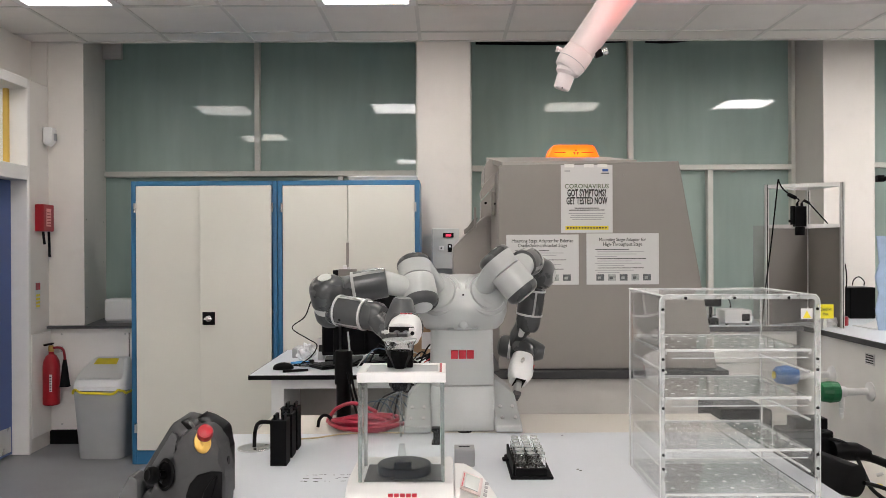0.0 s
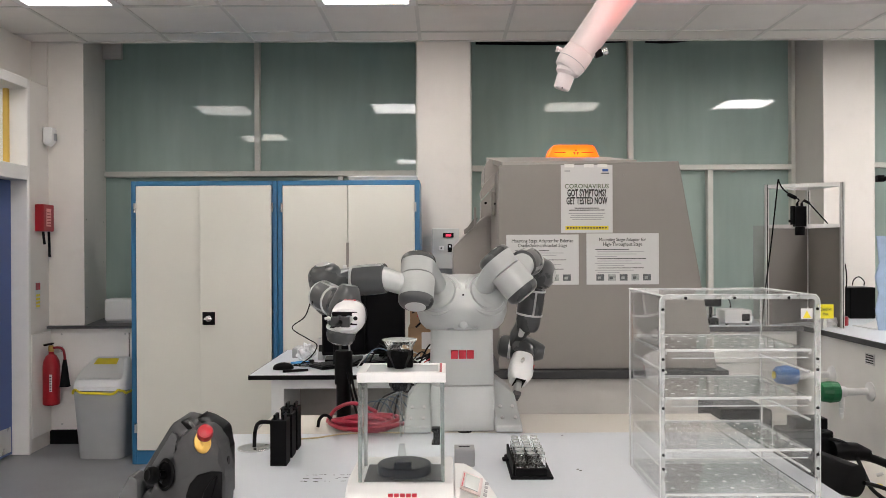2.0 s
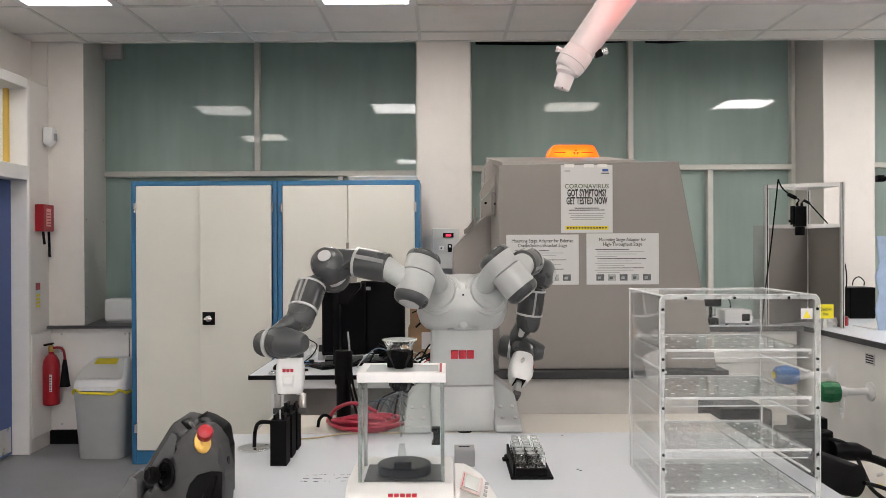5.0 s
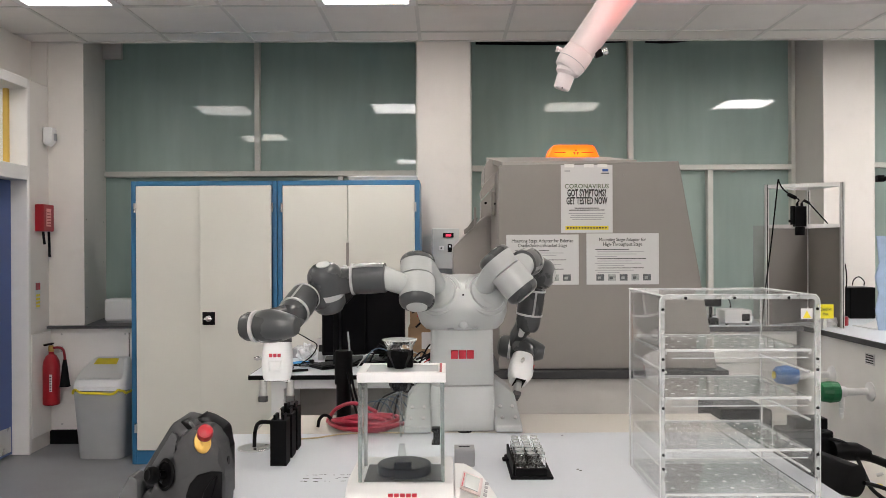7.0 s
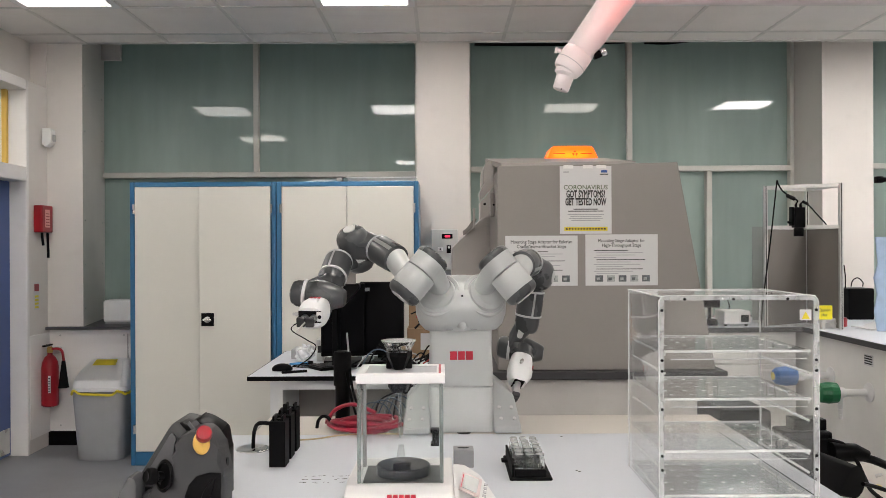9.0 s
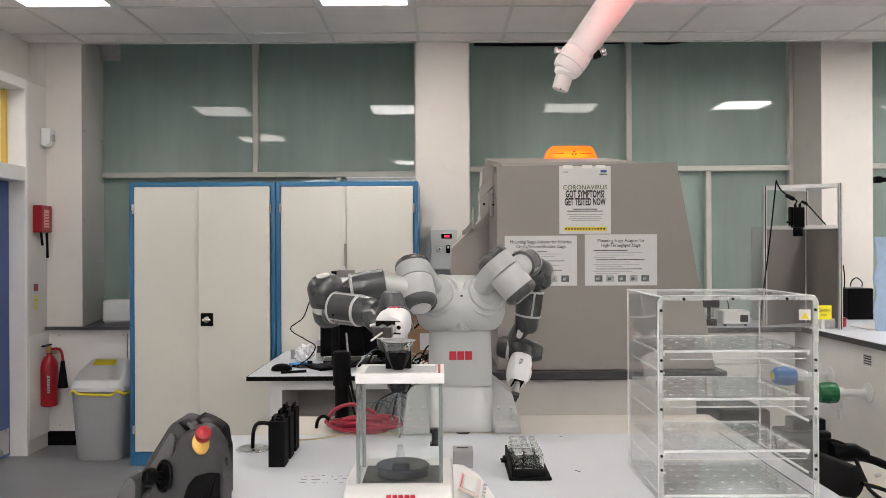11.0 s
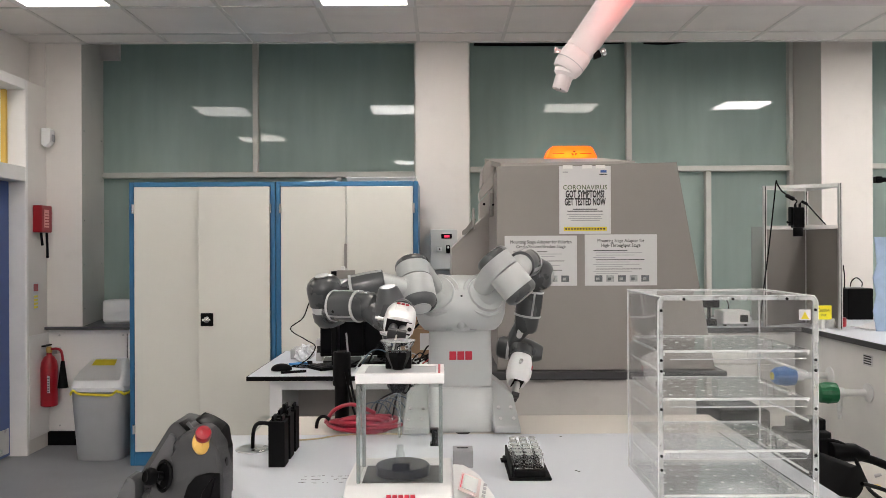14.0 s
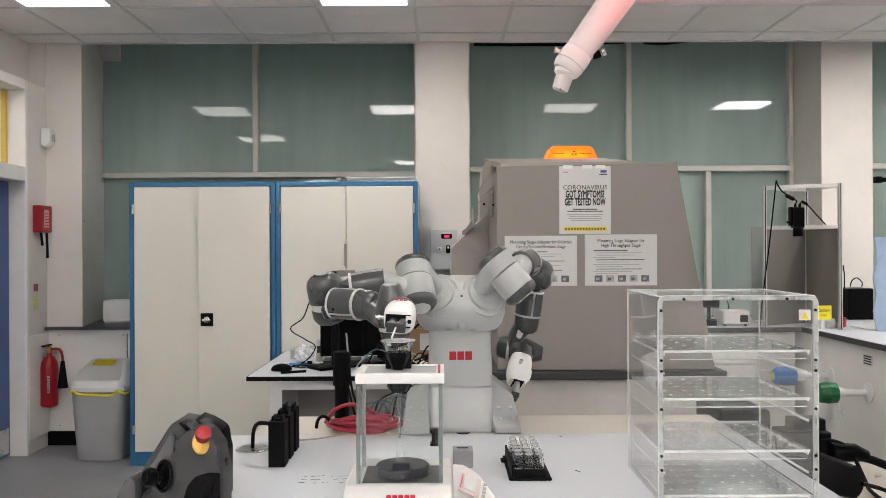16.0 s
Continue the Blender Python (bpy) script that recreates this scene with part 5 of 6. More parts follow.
tagged(part("holder_cable", tube([(-0.525, 2.19, ZT + 0.004), (-0.52, 2.18, ZT + 0.05), (-0.495, 2.13, ZT + 0.085), (-0.45, 2.10, ZT + 0.09)], 0.0055, 8), MATT, None, "", True), "black cable rising from the grommet to the tool holders", "cable")


def small_block():
    t = thing("metal_block", "small grey machined block with a slot on the table", "block")
    part("body", box(0.027, 0.078, 1.995, 2.045, ZT, ZT + 0.044, 0.0015, 1), ALUG, t)
    part("slot", box(0.038, 0.066, 2.017, 2.026, ZT + 0.0441, ZT + 0.0449), MATT, t)


small_block()


def vial_rack():
    t = thing("vial_rack", "black vial rack standing on the table", "vial rack", pose(0.209, 1.985, ZT))
    part("base", box(-0.050, 0.052, -0.105, 0.105, 0.0, 0.007, 0.002, 1), MATT, t)
    part("body", box(-0.038, 0.038, -0.100, 0.100, 0.0072, 0.024, 0.002, 1), MATT, t)
    part("side_rail", box(-0.044, -0.0385, -0.10, 0.10, 0.0072, 0.036, 0.001, 1), MATT, t)
    part("tab", box(-0.060, -0.0445, 0.02, 0.045, 0.010, 0.016, 0.001, 1), MATT, t)
    g = None
    for i in range(3):
        for j in range(6):
            m = pose(0.209 - 0.025 + 0.025 * i, 1.985 - 0.082 + 0.0325 * j, ZT + 0.0245)
            if g is None:
                g = thing("glass_vial", "empty clear glass vial standing in the rack", "vial", m, "vials in the rack")
                part("glass", lathe([(0.0, 0.0), (0.0102, 0.0), (0.0108, 0.002), (0.0108, 0.022), (0.0075, 0.0275), (0.0075, 0.0295), (0.0094, 0.0305), (0.0094, 0.0345), (0.0074, 0.0345), (0.0066, 0.0285), (0.0100, 0.022), (0.0100, 0.0025), (0, 0.0025)], 16), VIAL, g, "", True)
                part("lip", lathe([(0.0074, 0.0332), (0.0098, 0.0334), (0.0098, 0.0354), (0.0074, 0.0356)], 16), GLIP, g, "rounded lip whitened for its glints", True)
                # black disc standing in for shade at the vial's bottom
                part("shade_ring", lathe([(0.0060, 0.003), (0.0090, 0.003), (0.0090, 0.0045), (0, 0.0045)], 14), MATT, g)
            else:
                copy_thing(g, m)


vial_rack()


def pendant():
    t = thing("teach_pendant", "dark grey robot teach pendant with joystick and red emergency stop", "teach pendant")
    part("body", prism([(-0.638, 0.854), (-0.637, 0.890), (-0.624, 0.898), (-0.601, 0.905), (-0.579, 0.917), (-0.562, 0.935), (-0.553, 0.960), (-0.560, 0.976), (-0.569, 0.988), (-0.563, 1.002), (-0.550, 1.016), (-0.529, 1.027), (-0.503, 1.030), (-0.486, 1.016), (-0.473, 0.990), (-0.464, 0.960), (-0.461, 0.931), (-0.461, 0.854)], 1.66, 1.74, 0.011), PEND, t, "dark grey moulded body", True)
    part("screen_housing", prism([(-0.661, 0.840), (-0.659, 0.895), (-0.653, 0.922), (-0.588, 1.026), (-0.578, 1.036), (-0.568, 1.037), (-0.539, 1.029), (-0.527, 1.014), (-0.539, 0.840)], 1.70, 1.80, 0.006), PEND, t, "dark grey screen housing", True)
    part("screen_surround", prism([(-0.642, 0.900), (-0.636, 0.925), (-0.582, 1.014), (-0.573, 1.011), (-0.569, 0.999), (-0.577, 0.980), (-0.570, 0.963), (-0.584, 0.910), (-0.614, 0.898)], 1.690, 1.699, 0.002), PEND2, t, "grey sunken screen surround", True)
    part("corner_bumper", prism([(-0.682, 0.857), (-0.678, 0.886), (-0.672, 0.905), (-0.660, 0.931), (-0.653, 0.936), (-0.642, 0.930), (-0.638, 0.918), (-0.638, 0.857)], 1.645, 1.70, 0.007), PEND2, t, "grey rubber corner bumper", True)
    part("rear_shell", prism([(-0.551, 1.028), (-0.545, 1.033), (-0.523, 1.025), (-0.498, 1.010), (-0.489, 1.000), (-0.484, 0.957), (-0.482, 0.826), (-0.538, 0.826), (-0.547, 0.969)], 1.742, 1.83, 0.008), BLACK, t, "black rear shell with grip", True)
    part("top_clip", prism([(-0.565, 1.037), (-0.558, 1.039), (-0.541, 1.028), (-0.531, 1.019), (-0.548, 1.019)], 1.690, 1.74, 0.003), BLACK, t, "black top clip", True)
    part("top_rib", prism([(-0.546, 1.037), (-0.540, 1.041), (-0.527, 1.024), (-0.533, 1.021)], 1.684, 1.6895, 0.001), PEND2, t)
    part("stick_well", lathe([(0.030, 0.0), (0.031, 0.003), (0.025, 0.006), (0.022, 0.001), (0, 0.001)], 28, turn((-0.583, 1.6595, 0.933), (-0.45, -1, 0.15)) @ Matrix.Diagonal((0.75, 1.1, 1, 1))), BLACK, t, "black joystick gaiter", True)
    part("joystick", lathe([(0.009, 0.0), (0.010, 0.014), (0.017, 0.019), (0.019, 0.028), (0.017, 0.036), (0.012, 0.039), (0.008, 0.037), (0, 0.037)], 14, turn((-0.587, 1.657, 0.933), (-0.85, -1, 0.25))), BLACK, t, "black joystick knob", True)
    part("stop_collar", lathe([(0.023, -0.012), (0.022, 0.004), (0.018, 0.016), (0.013, 0.020), (0.0, 0.020)], 24, turn((-0.506, 1.668, 1.001), (-0.12, -0.9, 0.25)) @ Matrix.Diagonal((0.86, 1.18, 1, 1))), STOPY, t, "yellow stop collar", True)
    part("stop_button", lathe([(0.012, 0.004), (0.0155, 0.010), (0.0165, 0.016), (0.0165, 0.026), (0.015, 0.031), (0.010, 0.0335), (0, 0.034)], 24, turn((-0.502, 1.660, 1.011), (0.25, -0.7, 0.55))), RED, t, "red mushroom stop button", True)
    part("palm_rest", prism([(-0.543, 0.855), (-0.541, 0.891), (-0.533, 0.914), (-0.517, 0.932), (-0.489, 0.940), (-0.465, 0.939), (-0.465, 0.855)], 1.6545, 1.6595, 0.002), MATT, t, "black rubber strap recess", True)
    part("palm_strap", prism([(-0.511, 0.857), (-0.502, 0.899), (-0.483, 0.928), (-0.473, 0.932), (-0.485, 0.899), (-0.492, 0.857)], 1.649, 1.6542, 0.002), BLACK, t, "folded black strap", True)
    part("side_knob", lathe([(0.006, 0), (0.006, 0.004), (0.009, 0.005), (0.009, 0.014), (0, 0.014)], 14, turn((-0.476, 1.70, 0.951), (1, 0, 0.05))), BLACK, t, "", True)
    return t


STOPY = mat("stop_yellow", (0.80, 0.50, 0.12), 0.4)
PEND = mat("pendant_grey", (0.034, 0.035, 0.037), 0.5, vary=0.08, fine=500, bump=0.05)
PEND2 = mat("pendant_light_grey", (0.085, 0.087, 0.09), 0.5, vary=0.06, fine=500, bump=0.05)
pendant()


def table_cables():
    t = thing("red_cable_coil", "coiled red air hoses and cables on the rear of the table", "cable coil", pose(0, -0.075, 0))
    for k in range(7):
        a0, r = random.uniform(0, 6.28), 0.060 + 0.009 * (k % 4)
        pts = []
        for n in range(15):
            a = a0 + 2 * math.pi * n / 14 * 0.98
            pts.append((-0.235 + r * 1.25 * math.cos(a) + 0.01 * math.sin(3 * a + k), 2.47 + r * 0.75 * math.sin(a), ZT + 0.010 + 0.004 * k + 0.004 * math.sin(2 * a + k)))
        part("hose", tube(pts, 0.006, 8, smooth_steps=3), REDC, t, "red hose", True)
    part("hose", tube([(-0.20, 2.45, ZT + 0.06), (-0.27, 2.46, ZT + 0.085), (-0.33, 2.50, ZT + 0.06), (-0.36, 2.54, ZT + 0.015), (-0.37, 2.6, ZT + 0.007)], 0.006, 8), REDC, t, "red hose", True)
    b = thing("black_cable_loop", "looped black cables beside the red hoses", "cable")
    part("cable", tube([(-0.325, 2.40, ZT + 0.006), (-0.345, 2.41, ZT + 0.035), (-0.365, 2.42, ZT + 0.042), (-0.380, 2.42, ZT + 0.03), (-0.385, 2.42, ZT + 0.006)], 0.005, 8), MATT, b, "", True)
    for k in range(5):
        part("cable", tube([(-0.22 + 0.03 * k, 2.56, ZT + 0.01), (-0.20 + 0.03 * k, 2.52, ZT + 0.07 + 0.012 * k), (-0.15 + 0.02 * k, 2.50, ZT + 0.10), (-0.09, 2.52, ZT + 0.12 + 0.015 * k), (-0.05, 2.56, ZT + 0.16)], 0.003, 6), GREYP if k % 2 else MATT, b, "", True)
    w = thing("blue_wire", "thin blue-grey wire arching behind the balance", "wire")
    part("wire", tube([(-0.262, 2.50, ZT + 0.003), (-0.262, 2.50, 0.98), (-0.245, 2.50, 1.055), (-0.21, 2.50, 1.088), (-0.165, 2.50, 1.07), (-0.14, 2.50, 1.0), (-0.13, 2.50, ZT + 0.003)], 0.0022, 6), mat("blue_grey_wire", (0.05, 0.085, 0.13), 0.4), w, "", True)
    for k in range(4):
        part("wire", tube([(-0.26 + 0.03 * k, 2.46, ZT + 0.04), (-0.23 + 0.03 * k, 2.45, ZT + 0.075 + 0.008 * k), (-0.18 + 0.03 * k, 2.45, ZT + 0.07), (-0.14 + 0.02 * k, 2.46, ZT + 0.005)], 0.002, 6), bpy.data.materials["blue_grey_wire"], w, "", True)
    y = thing("beige_cord", "thin beige cord lying across the table", "cord")
    part("cord", tube([(-0.42, 2.28, ZT + 0.003), (-0.36, 2.30, ZT + 0.003), (-0.30, 2.34, ZT + 0.003), (-0.20, 2.355, ZT + 0.003), (-0.12, 2.35, ZT + 0.003)], 0.0025, 6), mat("beige_cord_cover", (0.55, 0.45, 0.28), 0.7), y, "", True)
    p = thing("black_post", "black upright camera post behind the robot table", "post")
    part("upper", lathe([(0.0, 0.965), (0.029, 0.965), (0.029, 1.068), (0.026, 1.074), (0, 1.074)], 24, Matrix.Translation((-0.325, 2.57, 0))), MATT, p, "wider black upper sleeve", True)
    part("lower", lathe([(0.024, ZT), (0.024, 0.9645), (0, 0.9645)], 24, Matrix.Translation((-0.325, 2.57, 0))), BLACK, p, "", True)
    part("antenna", tube([(-0.303, 2.56, 1.06), (-0.306, 2.56, 1.10), (-0.309, 2.56, 1.135)], 0.003, 6), GREYP, p)
    part("cable", tube([(-0.30, 2.555, 1.02), (-0.285, 2.54, 0.94), (-0.255, 2.53, 0.88), (-0.22, 2.53, ZT + 0.004)], 0.004, 6), MATT, p, "black cable", True)
    part("cable", tube([(-0.31, 2.545, 1.01), (-0.29, 2.53, 0.92), (-0.27, 2.52, ZT + 0.004)], 0.004, 6), MATT, p, "black cable", True)


REDC = mat("red_hose", (0.30, 0.012, 0.035), 0.35)
table_cables()


def side_trolley():
    t = thing("side_table", "low pale side table beside the work table", "side table")
    part("top", box(0.93, 1.60, 1.75, 2.62, 0.66, 0.69, 0.004), TABLEC, t)
    for x in (0.95, 1.54):
        for y in (1.8, 2.54):
            part("leg", box(x, x + 0.04, y, y + 0.04, 0, 0.6595), BLACK, t)
    a = thing("power_supply", "black power supply box on the side table", "power supply")
    part("case", box(1.08, 1.235, 2.50, 2.60, 0.691, 0.82, 0.008), BLACK, a)
    part("fin_block", box(1.10, 1.215, 2.49, 2.4995, 0.705, 0.80, 0.002), MATT, a)
    part("top_unit", box(1.12, 1.225, 2.52, 2.585, 0.8205, 0.856, 0.004), BLACK, a, "small black unit on top")
    part("cable", tube([(1.21, 2.485, 0.80), (1.25, 2.46, 0.79), (1.275, 2.44, 0.75), (1.27, 2.38, 0.71), (1.24, 2.28, 0.698), (1.22, 2.1, 0.698)], 0.006, 8), MATT, a, "black cable", True)
    g = thing("hand_tool", "black moulded hand tool with curved handle and cable", "tool")
    part("head", hull([ring((1.215, 2.47, 0.765), (1, 0, 0), 0.030, 20), ring((1.28, 2.46, 0.768), (1, 0, -0.2), 0.026, 20), ring((1.32, 2.46, 0.755), (1, 0, -0.4), 0.018, 20)]), BLACK, g, "", True)
    part("handle", tube([(1.30, 2.46, 0.752), (1.34, 2.455, 0.742), (1.39, 2.45, 0.722), (1.43, 2.445, 0.706)], 0.013, 10), BLACK, g, "", True)
    part("tip", lathe([(0.005, 0), (0.006, 0.01), (0.004, 0.02), (0, 0.02)], 12, turn((1.33, 2.43, 0.70), (0.6, -0.3, 0.3))), STEEL, g, "bright metal tip", True)
    part("cable", tube([(1.43, 2.445, 0.706), (1.47, 2.43, 0.698), (1.52, 2.38, 0.697), (1.56, 2.3, 0.697)], 0.007, 8), MATT, g, "black cable", True)
    p = thing("plug", "black moulded bag-shaped plug housing with its cable", "plug")
    part("shell", hull([ring((1.02, 2.36, 0.735), (0, 1, 0.2), 0.04), ring((1.10, 2.30, 0.755), (0.4, -1, 0.2), 0.052), ring((1.16, 2.22, 0.745), (0.6, -1, 0), 0.045), ring((1.07, 2.20, 0.73), (0, 0, 1), 0.038)]), MATT, p, "", True)
    part("cable", tube([(1.18, 2.22, 0.74), (1.24, 2.25, 0.72), (1.30, 2.24, 0.70), (1.36, 2.2, 0.697)], 0.006, 8), BLACK, p, "", True)
    b = thing("paper_tag", "small white paper tag with a yellow stripe on the side table", "paper tag")
    part("tag", box(1.215, 1.30, 2.36, 2.455, 0.6905, 0.692), PAPER, b)
    part("stripe", box(1.262, 1.306, 2.352, 2.368, 0.6922, 0.6935), YELLOW, b, "yellow stripe")
    d = thing("black_unit", "black equipment unit behind the rack", "equipment box")
    part("case", box(0.93, 1.10, 2.64, 2.9, 0.0, 0.86, 0.01), BLACK, d)
    for k in range(5):
        part("vent", box(0.95, 1.08, 2.6375, 2.6395, 0.70 + 0.025 * k, 0.708 + 0.025 * k), MATT, d)


side_trolley()


# ---- the extraction arm under the ceiling ----
def extraction_arm():
    t = thing("extraction_arm", "white fume extraction arm with a small nozzle hanging from the ceiling", "extraction arm")
    a, b = Vector((0.264, 1.60, 1.782)), Vector((0.396, 1.60, 1.964))
    d = (b - a).normalized()
    L = (b - a).length
    m = turn(a, d)
    part("tube", lathe([(0.0285, 0.026), (0.0295, 0.028), (0.0325, L * 0.55), (0.0352, L + 0.02), (0.0, L + 0.02)], 36, m), DUCT, t, "white plastic tube", True)
    part("collar", lathe([(0.025, -0.022), (0.0275, -0.020), (0.0298, -0.012), (0.0308, -0.002), (0.0308, 0.016), (0.0300, 0.024), (0.0288, 0.0258)], 36, m), DUCT, t, "rounded collar", True)
    n = turn(a - 0.012 * d, (-0.33, 0.02, -0.94))
    part("nozzle", lathe([(0.0235, 0.006), (0.0235, 0.014), (0.0175, 0.020), (0.0165, 0.046), (0.0150, 0.0485), (0.0115, 0.049), (0.0105, 0.046), (0, 0.044)], 28, n), DUCT, t, "narrow nozzle", True)
    part("nozzle_dot", lathe([(0.0016, 0), (0.0016, 0.001), (0, 0.001)], 10, turn(n @ Vector((0.003, 0, 0.0488)) + Vector((0.0, -0.012, 0)), (-0.3, -0.5, -0.9))), MATT, t)
    for z in (-0.004, L * 0.78):
        r = 0.0311 if z < 0 else 0.0345
        part("joint_ring", lathe([(r - 0.002, z), (r, z + 0.0006), (r, z + 0.0020), (r - 0.002, z + 0.0026)], 36, m), GREYP, t, "thin grey joint ring", True)
    side = a + 0.036 * d + Vector((0.022, -0.004, -0.017))
    part("clamp_block", hull([ring(side, (1, 0, 0.4), 0.008), ring(side + Vector((0.014, 0, 0.005)), (1, 0, 0.4), 0.008)]), BLACK, t, "black clamp block", True)
    part("clamp_knob", lathe([(0.005, 0), (0.005, 0.004), (0.0085, 0.005), (0.0085, 0.013), (0, 0.013)], 14, turn(side + Vector((0.013, -0.002, 0.004)), (1, -0.2, 0.3))), STEEL, t, "steel clamp knob", True)
    part("latch", lathe([(0.0045, 0), (0.0045, 0.007), (0.006, 0.008), (0.006, 0.012), (0, 0.012)], 14, turn(a + 0.006 * d - Vector((0.0255, 0.004, -0.017)), (-1, -0.1, 0.2))), DUCT, t, "", True)
    e = b + Vector((0.85, 0.0, -0.029))
    part("upper_tube", tube([b + Vector((-0.01, 0, -0.027)), b + Vector((0.3, 0, -0.031)), e], 0.036, 24, smooth_steps=1), DUCT, t, "long upper tube", True)
    part("elbow_joint", lathe([(0.0, -0.05), (0.046, -0.05), (0.05, -0.044), (0.05, 0.044), (0.046, 0.05), (0, 0.05)], 28, turn(b + Vector((0.005, 0, 0.012)), (0, 1, 0))), DUCT, t, "", True)
    part("drop_tube", lathe([(0.05, 0.0), (0.05, ZC - e.z)], 28, Matrix.Translation(e)), DUCT, t, "tube up to the ceiling", True)


# red lamp above the view, added for the pink glow on the tube
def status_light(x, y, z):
    t = thing("status_light", "small unseen red lamp, added to redden the extraction arm", "lamp")
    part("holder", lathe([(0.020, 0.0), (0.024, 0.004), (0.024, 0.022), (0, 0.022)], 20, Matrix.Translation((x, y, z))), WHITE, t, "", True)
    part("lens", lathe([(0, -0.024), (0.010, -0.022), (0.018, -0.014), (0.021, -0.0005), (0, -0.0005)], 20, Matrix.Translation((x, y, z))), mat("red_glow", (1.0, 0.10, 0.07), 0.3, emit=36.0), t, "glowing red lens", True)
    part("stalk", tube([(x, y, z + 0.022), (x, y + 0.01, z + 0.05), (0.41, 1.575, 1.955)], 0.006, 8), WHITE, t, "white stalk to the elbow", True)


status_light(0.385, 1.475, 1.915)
DUCT = mat("pinkish_white_duct", (0.66, 0.60, 0.595), 0.4, vary=0.03, scale=3)
extraction_arm()

# ---- the two-armed robot ----
ROBOT = pose(0.0561, 2.4109, 0.8542) @ Matrix(((math.sin(0.0327), math.cos(0.0327), 0, 0), (-math.cos(0.0327), math.sin(0.0327), 0, 0), (0, 0, 1, 0), (0, 0, 0, 1)))
robot = thing("robot", "white and graphite two-armed bench robot bolted to a table", "robot", ROBOT)


def joint(x, y, z, r=0.0, p=0.0, w=0.0):
    return Matrix.Translation((x, y, z)) @ Euler((r, p, w)).to_matrix().to_4x4()


SHOULDER = {"right": joint(0.05355, -0.0725, 0.41492, -0.9795, -0.5682, -2.3155), "left": joint(0.05355, 0.0725, 0.41492, 0.9781, -0.5716, 2.318)}
CHAIN = [joint(0.03, 0, 0.1, HALF), joint(-0.03, 0.17283, 0, -HALF), joint(-0.04188, 0, 0.07873, HALF, -HALF), joint(0.0405, 0.16461, 0, -HALF), joint(-0.027, 0, 0.10039, HALF), joint(0.027, 0.029, 0, -HALF)]


def arm_poses(side, q):
    """The pose of each of the seven links, in the robot's space, for seven joint angles in degrees."""
    m, out = Matrix.Identity(4), []
    for k, a in enumerate(q):
        m = m @ (SHOULDER[side] if k == 0 else CHAIN[k - 1]) @ Matrix.Rotation(radians(a), 4, "Z")
        out.append(m.copy())
    return out



def dome(r, z0, z1, bulge, steps=5):
    """A profile from z0 to z1 that rounds over at its end."""
    out = [(r, z0)]
    for k in range(steps + 1):
        a = HALF * k / steps
        out.append((r - bulge + bulge * math.cos(a), z1 - bulge * (1 if z1 > z0 else -1) * (1 - math.sin(a))))
    return out + [(0, z1)]


def stripe(profile_r, z0, z1, ang, width, lift=0.0012, n=6):
    """A curved strip that lies on a turned body along its axis."""
    bm = bmesh.new()
    rows = []
    for z in (z0, (z0 + z1) / 2, z1):
        r = profile_r(z) + lift
        rows.append([bm.verts.new((rr * math.cos(ang + width * (k / n - 0.5)), rr * math.sin(ang + width * (k / n - 0.5)), z)) for k in range(n + 1) for rr in (r,)])
    for a, b in zip(rows, rows[1:]):
        for k in range(n):
            bm.faces.new((a[k], a[k + 1], b[k + 1], b[k]))
    bmesh.ops.solidify(bm, geom=list(bm.faces), thickness=0.002)
    return bm


